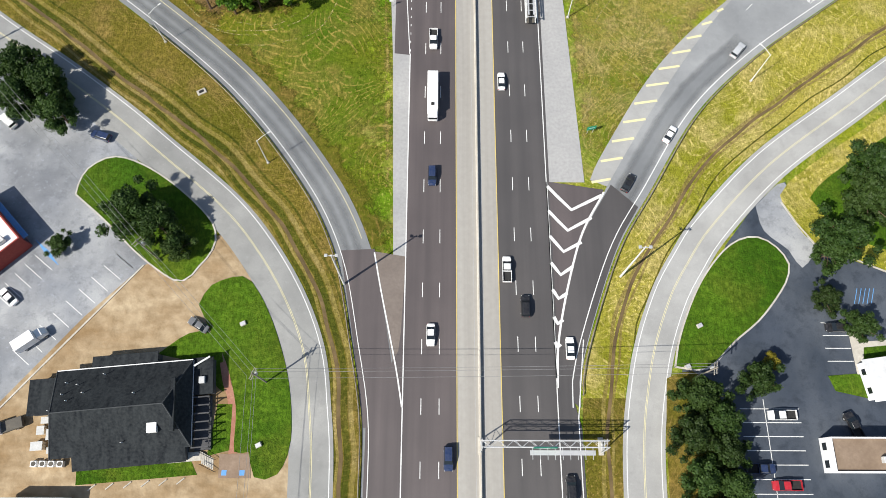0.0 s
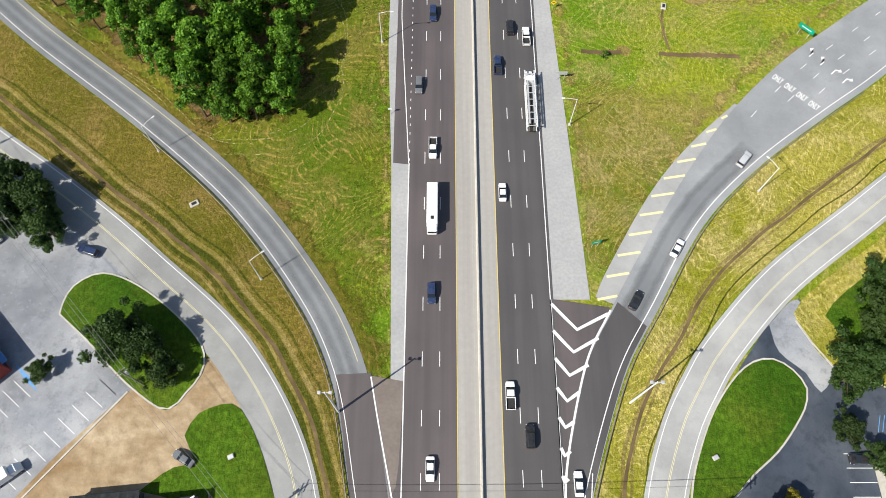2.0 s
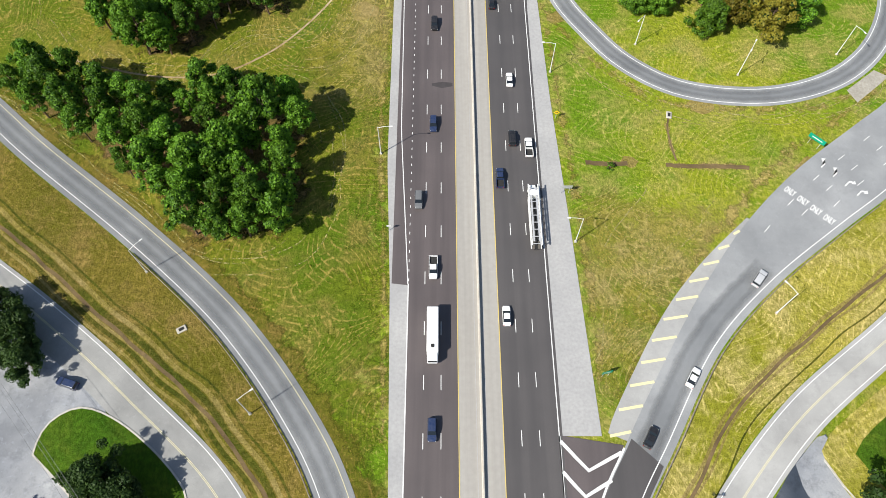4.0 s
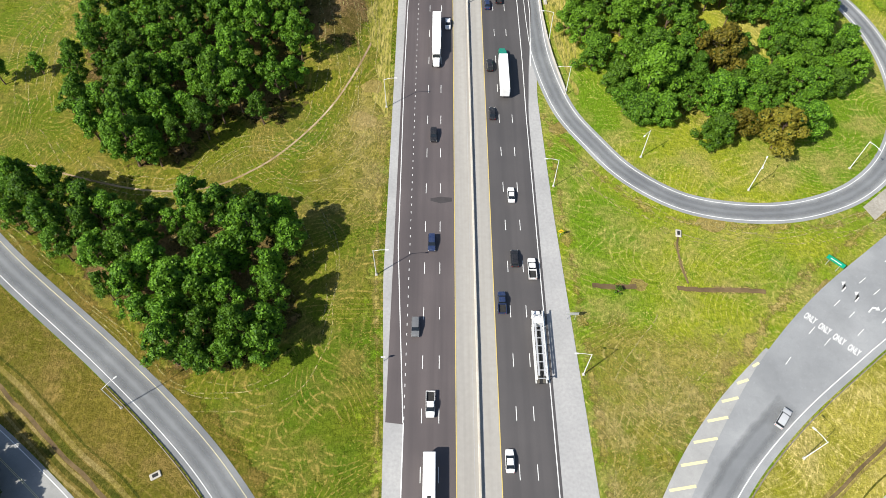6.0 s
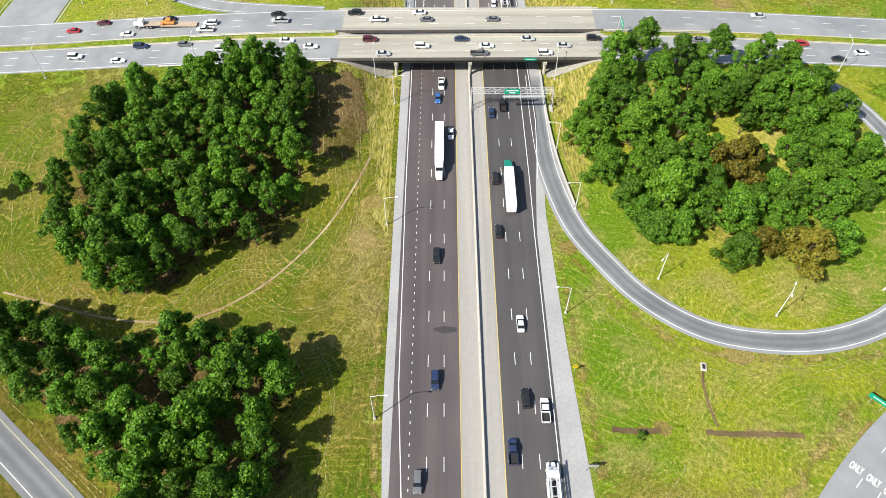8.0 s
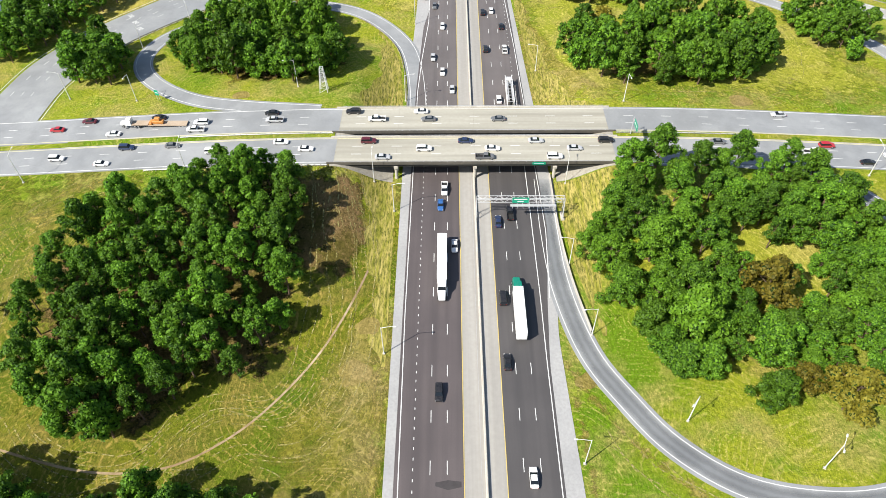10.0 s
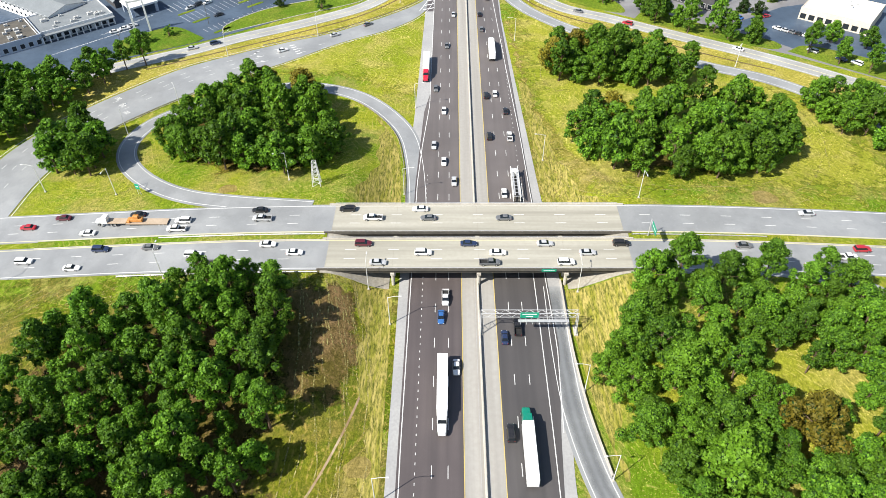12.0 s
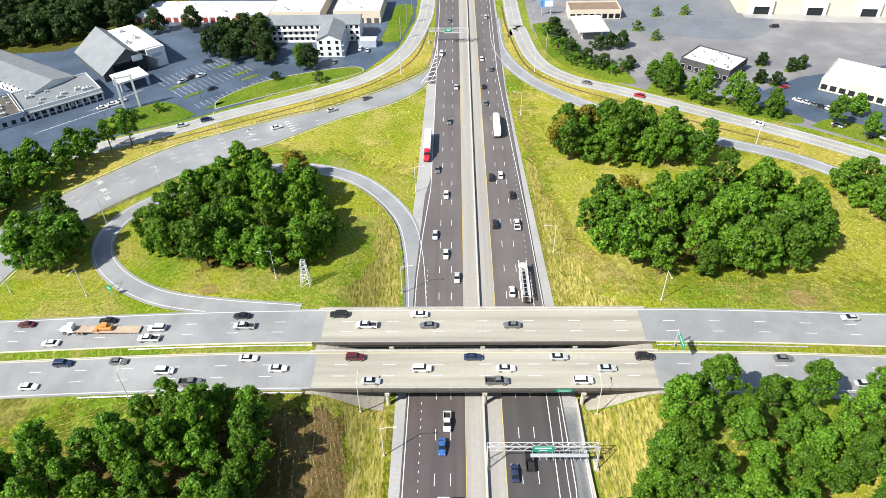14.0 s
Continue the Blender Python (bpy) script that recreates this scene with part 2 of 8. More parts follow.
CONCRETE = surf("weathered_concrete", (0.46, 0.43, 0.37), (0.56, 0.53, 0.47), (0.30, 0.27, 0.22), 0.3, 2.0, 0.85, 0.2)
SLOPECON = surf("stained_slope_concrete", (0.33, 0.31, 0.265), (0.42, 0.395, 0.34), (0.19, 0.165, 0.125), 0.25, 1.6, 0.9, 0.2, dirt=0.6)
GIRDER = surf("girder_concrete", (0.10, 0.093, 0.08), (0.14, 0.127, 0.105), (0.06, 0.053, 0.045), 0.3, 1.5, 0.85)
LOT = road_mat("old_lot_asphalt", (0.22, 0.235, 0.26), (0.43, 0.435, 0.435), (0.13, 0.137, 0.15), 0.85, (0.07, 0.07, 1), 0.6)
LOTDARK = road_mat("sealed_lot_asphalt", (0.030, 0.040, 0.056), (0.062, 0.075, 0.098), (0.19, 0.205, 0.225), 0.3, (0.11, 0.05, 1), 0.6)
LOTBLUE = road_mat("hotel_lot_asphalt", (0.062, 0.092, 0.135), (0.10, 0.14, 0.195), (0.045, 0.065, 0.095), 0.6, (0.05, 0.05, 1), 0.5)
LOTFAR = road_mat("mall_lot_asphalt", (0.21, 0.205, 0.21), (0.31, 0.30, 0.30), (0.16, 0.158, 0.165), 0.6, (0.04, 0.06, 1), 0.3)
LOTSEAL = road_mat("resealed_mall_asphalt", (0.15, 0.165, 0.19), (0.215, 0.23, 0.25), (0.25, 0.245, 0.24), 0.5, (0.05, 0.05, 1), 0.3)
WHITE = surf("white_road_paint", (0.80, 0.80, 0.78), (0.70, 0.70, 0.68), (0.5, 0.5, 0.49), 0.4, 3.0, 0.6, dirt=0.4)
YELLOW = surf("yellow_road_paint", (0.70, 0.54, 0.14), (0.60, 0.46, 0.13), (0.42, 0.32, 0.1), 0.4, 3.0, 0.6, dirt=0.4)
PALEYEL = surf("faded_yellow_paint", (0.75, 0.68, 0.38), (0.68, 0.62, 0.36), (0.48, 0.44, 0.3), 0.4, 2.0, 0.6, dirt=0.4)
STEEL = surf("galvanised_steel", (0.52, 0.53, 0.54), (0.62, 0.62, 0.62), (0.40, 0.40, 0.40), 0.5, 3.0, 0.5, metal=0.35)
RUSTRAIL = surf("weathered_guardrail", (0.20, 0.17, 0.13), (0.30, 0.27, 0.22), (0.12, 0.09, 0.06), 0.3, 2.0, 0.7)
BARK = surf("pine_bark", (0.13, 0.085, 0.055), (0.20, 0.14, 0.10), (0.06, 0.04, 0.03), 0.8, 4.0, 0.95, 0.5, local=True)
POLEWOOD = surf("grey_pole_wood", (0.26, 0.23, 0.19), (0.36, 0.33, 0.28), (0.16, 0.14, 0.11), 0.5, 4.0, 0.9, local=True)
LAMPWHITE = surf("pale_lamp_paint", (0.72, 0.72, 0.70), (0.62, 0.62, 0.60), (0.5, 0.5, 0.48), 0.6, 3.0, 0.5, local=True)
WIRE = surf("cable", (0.20, 0.20, 0.20), (0.28, 0.28, 0.28), None, 0.4, 2, 0.6)
GREEN = surf("green_sign_sheet", (0.0, 0.26, 0.15), (0.0, 0.30, 0.18), None, 0.3, 2, 0.45)
SIGNYEL = surf("yellow_sign_sheet", (0.80, 0.55, 0.02), (0.74, 0.5, 0.02), None, 0.3, 2, 0.45)
BLACK = surf("black_rubber", (0.02, 0.02, 0.02), (0.03, 0.03, 0.03), None, 2, 8, 0.8, local=True)
REDPAINT = surf("red_lens", (0.35, 0.01, 0.01), (0.45, 0.015, 0.015), None, 2, 8, 0.25, local=True)
CLEARLENS = surf("clear_lens", (0.75, 0.75, 0.72), (0.8, 0.8, 0.78), None, 2, 8, 0.15, local=True)
RIM = surf("alloy_rim", (0.5, 0.5, 0.5), (0.6, 0.6, 0.6), None, 3, 9, 0.35, metal=0.7, local=True)


def glass_mat():
    m, n, l, p = nodes_of("tinted_car_glass")
    p.inputs["Base Color"].default_value = (0.012, 0.016, 0.02, 1)
    p.inputs["Roughness"].default_value = 0.06
    p.inputs["IOR"].default_value = 1.5
    return m


def paint_mat():
    m, n, l, p = nodes_of("car_paint")
    info = n.new("ShaderNodeObjectInfo")
    where = n.new("ShaderNodeTexCoord").outputs["Object"]
    dust = noise_of(n, l, where, 2.0, 4, 0.4, 0.8)
    k = n.new("ShaderNodeMath")
    k.operation, k.inputs[1].default_value = "MULTIPLY", 0.12
    l.new(dust, k.inputs[0])
    l.new(mixc(n, l, k.outputs[0], info.outputs["Color"], (0.3, 0.28, 0.25)), p.inputs["Base Color"])
    p.inputs["Roughness"].default_value = 0.28
    p.inputs["Coat Weight"].default_value = 0.6
    p.inputs["Coat Roughness"].default_value = 0.05
    return m


def leaf_mat(name, dark, light, warm):
    """Foliage: every clump its own green, every tree its own hue, some light shining through."""
    m, n, l, p = nodes_of(name)
    geo = n.new("ShaderNodeNewGeometry")
    info = n.new("ShaderNodeObjectInfo")
    col = mixc(n, l, geo.outputs["Random Per Island"], dark, light)
    k = n.new("ShaderNodeMath")
    k.operation, k.inputs[1].default_value = "MULTIPLY", 0.5
    l.new(info.outputs["Random"], k.inputs[0])
    col = mixc(n, l, k.outputs[0], col, warm)
    far = n.new("ShaderNodeMath")
    far.operation, far.inputs[1].default_value = "MULTIPLY", 7.31
    l.new(info.outputs["Random"], far.inputs[0])
    fr = n.new("ShaderNodeMath")
    fr.operation = "FRACT"
    l.new(far.outputs[0], fr.inputs[0])
    shade = n.new("ShaderNodeMapRange")
    shade.inputs["To Min"].default_value, shade.inputs["To Max"].default_value = 0.62, 1.22
    l.new(fr.outputs[0], shade.inputs["Value"])
    both = n.new("ShaderNodeCombineColor")
    for ch in ("Red", "Green", "Blue"):
        l.new(shade.outputs[0], both.inputs[ch])
    col = mixc(n, l, 1.0, col, both.outputs[0], "MULTIPLY")
    l.new(col, p.inputs["Base Color"])
    p.inputs["Roughness"].default_value = 0.6
    p.inputs["Specular IOR Level"].default_value = 0.3
    tr = n.new("ShaderNodeBsdfTranslucent")
    l.new(mixc(n, l, 0.5, col, light), tr.inputs["Color"])
    mx = n.new("ShaderNodeMixShader")
    mx.inputs[0].default_value = 0.3
    l.new(p.outputs[0], mx.inputs[1])
    l.new(tr.outputs[0], mx.inputs[2])
    l.new(mx.outputs[0], n["Material Output"].inputs["Surface"])
    return m


GLASS, PAINT = glass_mat(), paint_mat()
PINE = leaf_mat("pine_needles", (0.022, 0.082, 0.007), (0.195, 0.395, 0.025), (0.105, 0.215, 0.013))
OAK = leaf_mat("oak_leaves", (0.022, 0.055, 0.010), (0.06, 0.115, 0.02), (0.05, 0.075, 0.016))
OCHRE = leaf_mat("turning_leaves", (0.12, 0.115, 0.012), (0.36, 0.29, 0.03), (0.20, 0.20, 0.02))
MIXED = leaf_mat("mixed_wood_leaves", (0.023, 0.084, 0.007), (0.195, 0.39, 0.024), (0.12, 0.22, 0.012))
# near-black green: the shade between leaf clumps put into the colour
CORE = surf("shade_dark_foliage", (0.012, 0.036, 0.005), (0.020, 0.052, 0.007), None, 0.6, 3, 0.9, local=True)

# ---- building helpers ----
XC, YC = 8.2, 266.2


def smooth(a, b, v):
    t = min(1.0, max(0.0, (v - a) / (b - a)))
    return t * t * (3 - 2 * t)


def gz(x, y):
    """Height of the ground: the cross street's embankment, cut through by the highway."""
    top = 6.5 * (1 - smooth(43, 205, abs(x - XC)))
    return top * (1 - smooth(17, 80, abs(y - YC))) * smooth(25, 43, abs(x - XC))


def mesh_of(name, verts, faces, material):
    me = bpy.data.meshes.new(name)
    me.from_pydata([tuple(v) for v in verts], [], faces)
    me.materials.append(material)
    me.update()
    return me


def part_mesh(name, me, parent, label=""):
    ob = new(name, me)
    ob.parent = parent
    return tagged(ob, label)


def part(name, bm, material, parent=None, label=""):
    me = bpy.data.meshes.new(name)
    bm.to_mesh(me)
    bm.free()
    me.materials.append(material)
    return part_mesh(name, me, parent, label)


def thing(name, m, label, category, group="", kind=""):
    ob = new(name)
    ob.empty_display_size = 0.3
    ob.matrix_basis = m
    return tagged(ob, label, category, group, kind)


def box(bm, x0, x1, y0, y1, z0, z1, bevel=0.0):
    made = bmesh.ops.create_cube(bm, size=1, matrix=Matrix.Translation(((x0 + x1) / 2, (y0 + y1) / 2, (z0 + z1) / 2)) @ Matrix.Diagonal((x1 - x0, y1 - y0, z1 - z0, 1)))
    if bevel:
        edges = list({e for v in made["verts"] for e in v.link_edges})
        bmesh.ops.bevel(bm, geom=edges, offset=bevel, segments=1, affect="EDGES")
    return bm


def boxes(*rows, bevel=0.0):
    bm = bmesh.new()
    for r in rows:
        box(bm, *r, bevel=bevel)
    return bm


def tube(bm, a, b, r0, r1, seg=8):
    a, b = Vector(a), Vector(b)
    d = b - a
    m = Matrix.Translation((a + b) / 2) @ d.to_track_quat("Z", "Y").to_matrix().to_4x4()
    bmesh.ops.create_cone(bm, cap_ends=True, segments=seg, radius1=r0, radius2=r1, depth=d.length, matrix=m)
    return bm


def curve_pts(pts, step=2.5):
    """A smooth line through the points, sampled evenly."""
    p = [np.array(q, float) for q in pts]
    p = [2 * p[0] - p[1]] + p + [2 * p[-1] - p[-2]]
    out = []
    for i in range(1, len(p) - 2):
        a, b, c, d = p[i - 1:i + 3]
        k = max(2, int(np.linalg.norm(c - b) / step))
        for j in range(k):
            t = j / k
            out.append(0.5 * (2 * b + (c - a) * t + (2 * a - 5 * b + 4 * c - d) * t * t + (3 * b - a - 3 * c + d) * t ** 3))
    out.append(p[-2])
    return out


def resample(pts, n):
    p = np.array(pts)
    s = np.concatenate([[0], np.cumsum(np.linalg.norm(np.diff(p, axis=0), axis=1))])
    return [(np.interp(u, s, p[:, 0]), np.interp(u, s, p[:, 1])) for u in np.linspace(0, s[-1], n)]


def offset(pts, d):
    """The line shifted d metres to its right."""
    p = np.array([(q[0], q[1]) for q in pts])
    t = np.gradient(p, axis=0)
    t /= np.linalg.norm(t, axis=1)[:, None] + 1e-9
    return [(a[0] + d * b[1], a[1] - d * b[0]) for a, b in zip(p, t)]


def upward(verts, faces):
    """The faces of a lying sheet, turned so that they look up."""
    for f in faces:
        n = (Vector(verts[f[1]]) - Vector(verts[f[0]])).cross(Vector(verts[f[2]]) - Vector(verts[f[0]]))
        if abs(n.z) > 1e-5 and abs(n.z) > 0.5 * n.length:
            return faces if n.z > 0 else [g[::-1] for g in faces]
    return faces


def band_mesh(name, left, right, material, up, across=4, skirt=0.3):
    """A sheet between two lines, lying on the ground, with skirts at its sides."""
    n = max(len(left), len(right))
    a, b = resample(left, n), resample(right, n)
    verts, faces = [], []
    cols = across + 3
    for (x0, y0), (x1, y1) in zip(a, b):
        for j in range(-1, across + 2):
            t = min(1, max(0, j / across))
            x, y = x0 + (x1 - x0) * t, y0 + (y1 - y0) * t
            low = skirt if j in (-1, across + 1) else 0
            verts.append((x, y, gz(x, y) + up - low))
    for i in range(n - 1):
        for j in range(cols - 1):
            k = i * cols + j
            faces.append((k, k + cols, k + cols + 1, k + 1))
    return mesh_of(name, verts, upward(verts, faces), material)


def band(name, left, right, material, up, label, category, parent=None, across=4):
    me = band_mesh(name, left, right, material, up, across)
    ob = part_mesh(name, me, parent, label)
    if not parent:
        tagged(ob, label, category, "", "structure")
    return ob


def ribbon(name, centre, width, material, up, label, category, parent=None, across=4):
    w = width if isinstance(width, (list, tuple)) else (width, width)
    n = len(centre)
    ws = [w[0] + (w[1] - w[0]) * i / (n - 1) for i in range(n)]
    p = np.array([(q[0], q[1]) for q in centre])
    t = np.gradient(p, axis=0)
    t /= np.linalg.norm(t, axis=1)[:, None] + 1e-9
    left = [(a[0] - k / 2 * b[1], a[1] + k / 2 * b[0]) for a, b, k in zip(p, t, ws)]
    right = [(a[0] + k / 2 * b[1], a[1] - k / 2 * b[0]) for a, b, k in zip(p, t, ws)]
    return band(name, left, right, material, up, label, category, parent, across)


def soft_band(name, left, right, material, up, label, parent=None, edge=0.35, full=1.3, across=8):
    """A sheet between two lines whose cover thins out towards its sides and ends."""
    me = band_mesh(name, left, right, material, up, across, 0.0)
    cover = me.attributes.new("cover", "FLOAT", "POINT")
    cols = across + 3
    rows = len(me.vertices) // cols
    for i in range(rows):
        for j in range(cols):
            t = min(1, max(0, (j - 1) / across))
            cover.data[i * cols + j].value = full * min(1.0, t / edge, (1 - t) / edge, i / 4, (rows - 1 - i) / 4)
    ob = part_mesh(name, me, parent, label)
    if not parent:
        tagged(ob, label, "grass", "", "structure")
    return ob


def stripe(name, line, width, material, up, parent, label=""):
    l = offset(line, -width / 2)
    r = offset(line, width / 2)
    return part_mesh(name, band_mesh(name, l, r, material, up, 1, 0.02), parent, label)


def straight(x0, y0, x1, y1, step=3.0):
    n = max(2, int(math.hypot(x1 - x0, y1 - y0) / step))
    return [(x0 + (x1 - x0) * i / n, y0 + (y1 - y0) * i / n) for i in range(n + 1)]


def patch(name, corners, material, up, label, category, rounded=True, kind="structure", thick=0.12):
    """A flat area with a kerb-like rim that follows the ground."""
    c = curve_pts(list(corners) + [corners[0]], 2.0)[:-1] if rounded else [q for a, b in zip(corners, list(corners[1:]) + [corners[0]]) for q in straight(*a, *b, 3.0)[:-1]]
    bm = bmesh.new()
    vs = [bm.verts.new((q[0], q[1], gz(q[0], q[1]) + up)) for q in c]
    f = bm.faces.new(vs)
    if f.normal.z < 0:
        f.normal_flip()
    e = bmesh.ops.extrude_face_region(bm, geom=[f])
    top = [v for v in e["geom"] if isinstance(v, bmesh.types.BMVert)]
    bmesh.ops.translate(bm, verts=vs, vec=(0, 0, -thick))
    bmesh.ops.triangulate(bm, faces=[g for g in bm.faces if len(g.verts) > 4])
    bmesh.ops.recalc_face_normals(bm, faces=bm.faces)
    return tagged(part(name, bm, material), label, category, "", kind)


# ---- ground ----
def spread(lo, hi, step, far0, far1):
    mid = list(np.arange(lo, hi + 0.1, step))
    out_lo, out_hi, d = [], [], step * 2
    x = lo
    while x > far0:
        x -= d
        d *= 1.6
        out_lo.append(x)
    x, d = hi, step * 2
    while x < far1:
        x += d
        d *= 1.6
        out_hi.append(x)
    return out_lo[::-1] + mid + out_hi


gx, gy = spread(-210, 230, 2.5, -4000, 4000), spread(-40, 420, 3.0, -3000, 5000)
gverts = [(x, y, gz(x, y)) for y in gy for x in gx]
gn = len(gx)
gfaces = [(j * gn + i, j * gn + i + 1, (j + 1) * gn + i + 1, (j + 1) * gn + i) for j in range(len(gy) - 1) for i in range(gn - 1)]
ground = new("ground", mesh_of("ground", gverts, gfaces, GRASS))
tagged(ground, "mown yellow-green roadside grass with straw patches", "grass", "", "structure")

# ---- roads ----
def edge_line(rows, step=4.0):
    """A line through (y, x) rows, running north."""
    return [q for (ya, xa), (yb, xb) in zip(rows, rows[1:]) for q in straight(xa, ya, xb, yb, step)[:-1]] + [(rows[-1][1], rows[-1][0])]


SOUTH, NORTH = -160.0, 900.0
# concrete median and shoulders lie lowest, the dark lanes above them
median = band("median", edge_line([(SOUTH, 3.3), (NORTH, 3.3)]), edge_line([(SOUTH, 13.0), (NORTH, 13.0)]), MEDIAN, 0.10, "pale concrete median strip between the highway carriageways", "median")
band("shoulder_west", edge_line([(40, -10.0), (96, -11.6), (130, -13.4), (300, -14.2), (350, -13.0), (440, -11.6), (500, -9.0), (NORTH, -9.0)]), edge_line([(40, -7.0), (NORTH, -7.0)]), SHOULDER, 0.09, "light grey concrete shoulder beside the southbound lanes", "shoulder")
band("shoulder_east", edge_line([(62, 23.6), (NORTH, 23.6)]), edge_line([(62, 32.6), (110, 30.6), (150, 28.7), (192, 27.6), (255, 31.5), (300, 29.4), (430, 24.4), (NORTH, 26.4)]), SHOULDER, 0.09, "light grey concrete shoulder beside the northbound lanes", "shoulder")
road_west = band("highway_southbound", edge_line([(SOUTH, -15.0), (12, -14.6), (24, -8.2), (40, -7.5), (96, -7.5), (96.1, -11.2), (200, -11.4), (300, -11.2), (345, -9.6), (360, -7.5), (440, -7.5), (470, -9.5), (NORTH, -9.5)]), edge_line([(SOUTH, 3.5), (NORTH, 3.5)]), HIGHWAY, 0.13, "dark worn three-lane asphalt carriageway of the highway", "road")
road_east = band("highway_northbound", edge_line([(SOUTH, 12.8), (NORTH, 12.8)]), edge_line([(SOUTH, 28.6), (8, 28.6), (24, 24.6), (185, 24.6), (205, 26.0), (230, 28.5), (290, 27.0), (430, 23.8), (NORTH, 23.8)]), HIGHWAYN, 0.13, "dark worn three-lane asphalt carriageway of the highway", "road")
LINE_UP = 0.15
# paler asphalt on both carriageways from the overpass northwards
part_mesh("old_paving", band_mesh("old_paving", edge_line([(266, -10.6), (300, -10.4), (345, -9.4), (360, -7.5), (440, -7.5), (470, -9.4), (NORTH, -9.4)]), edge_line([(266, 3.45), (NORTH, 3.45)]), HIGHWAYPALE, 0.138, 4, 0.0), road_west, "paler asphalt")
part_mesh("old_paving", band_mesh("old_paving", edge_line([(266, 12.85), (NORTH, 12.85)]), edge_line([(266, 27.0), (290, 26.6), (430, 23.6), (NORTH, 23.6)]), HIGHWAYPALE, 0.138, 4, 0.0), road_east, "paler asphalt")
stripe("edge_line", edge_line([(SOUTH, 3.62), (NORTH, 3.62)]), 0.15, YELLOW, LINE_UP, road_west, "yellow edge line")
stripe("edge_line", edge_line([(SOUTH, 12.68), (NORTH, 12.68)]), 0.15, YELLOW, LINE_UP, road_east, "yellow edge line")
stripe("edge_line", edge_line([(SOUTH, -7.4), (96, -7.4)]), 0.22, WHITE, LINE_UP, road_west, "white edge line")
stripe("edge_line", edge_line([(96, -7.5), (140, -10.2), (200, -10.8), (300, -10.6), (322, -9.6), (350, -7.6), (NORTH, -7.6)]), 0.2, WHITE, LINE_UP, road_west, "white edge line")
stripe("edge_line", edge_line([(SOUTH, 23.95), (30, 23.95), (185, 23.95), (205, 24.2), (240, 24.2), (300, 24.0)]), 0.2, WHITE, LINE_UP, road_east, "white edge line")
stripe("edge_line", edge_line([(205, 26.6), (230, 28.0), (290, 26.6), (330, 25.6), (380, 23.6), (450, 21.2), (NORTH, 23.4)]), 0.2, WHITE, LINE_UP, road_east, "white edge line")
stripe("edge_line", edge_line([(SOUTH, 27.9), (10, 28.0), (26, 30.0)]), 0.2, WHITE, LINE_UP, road_east, "white edge line")
dash_me = mesh_of("lane_dash", [(-0.075, -1.6, 0), (0.075, -1.6, 0), (0.075, 1.6, 0), (-0.075, 1.6, 0)], [(0, 1, 2, 3)], WHITE)
short_me = mesh_of("short_dash", [(-0.075, -0.33, 0), (0.075, -0.33, 0), (0.075, 0.33, 0), (-0.075, 0.33, 0)], [(0, 1, 2, 3)], WHITE)
for k in range(-4, 52):
    for x, road in ((0, road_west), (-3.66, road_west), (16.32, road_east), (19.98, road_east)):
        d = part_mesh("lane_dash", dash_me, road)
        d.location = (x, 12.19 * k + (0.6 if road is road_east else 0), LINE_UP)
for k in range(86):
    d = part_mesh("short_dash", short_me, road_west)
    d.location = (-7.35, 97 + 2.44 * k, LINE_UP)
for k in range(40):
    d = part_mesh("short_dash", short_me, road_east)
    d.location = (23.75 - 0.012 * k, 292 + 3.0 * k, LINE_UP)
part_mesh("oil_stain", band_mesh("oil_stain", [(-2.5, 155.2), (-0.5, 155.8), (3.0, 155.4)], [(-2.5, 154.4), (-0.5, 153.4), (3.0, 154.2)], surf("oil", (0.045, 0.04, 0.04), (0.06, 0.055, 0.055), (0.08, 0.07, 0.07), 0.4, 1.0, 0.6), 0.14, 1, 0.0), road_west, "dark oil stain")

# barrier down the middle
bm = bmesh.new()
prof = [(-0.33, 0.0), (-0.33, 0.10), (-0.17, 0.34), (-0.10, 0.95), (0.10, 0.95), (0.17, 0.34), (0.33, 0.10), (0.33, 0.0)]
ys = list(np.arange(SOUTH, NORTH + 1, 6.0))
rings = [[bm.verts.new((8.25 + 0.18 * math.sin(y * 0.013) + a, y, 0.10 + b)) for a, b in prof] for y in ys]
for r, s in zip(rings, rings[1:]):
    for a in range(len(prof) - 1):
        bm.faces.new((r[a], r[a + 1], s[a + 1], s[a]))
tagged(part("median_barrier", bm, CONCRETE), "weathered pale concrete barrier along the median", "barrier", "", "structure")
for x, lab in ((7.3, "joint"), (9.3, "joint")):
    stripe("drain_joint", edge_line([(SOUTH, x), (NORTH, x)]), 0.12, SHOULDER, 0.115, median)

# ramps and frontage roads
A = curve_pts([(-150, 132), (-128, 116.5), (-107.8, 101.4), (-91.1, 89.9), (-75.3, 78.1), (-63.9, 68.7), (-48.6, 55.8), (-39.7, 45.5), (-32.7, 34.4), (-28.1, 23.5), (-26.2, 12.7), (-24.8, -5.2), (-24.4, -60), (-24.4, -160)])
B = curve_pts([(-190, 247), (-165, 196), (-140, 166), (-116.3, 145.2), (-101.1, 132.2), (-73.3, 110.6), (-52.5, 92.8), (-40.2, 79.8), (-29.7, 66), (-22.7, 54.5), (-17.8, 42), (-14.4, 26), (-11.6, 9.9), (-11.2, -8)])
CL = curve_pts([(24.3, 16), (25.6, 28), (31, 48), (37.4, 60.6), (48.2, 78.5), (60.6, 97.1), (72.9, 112.6), (88.6, 127.7), (106.8, 141.5), (121, 152.5), (150, 180), (172, 215), (182, 250)])
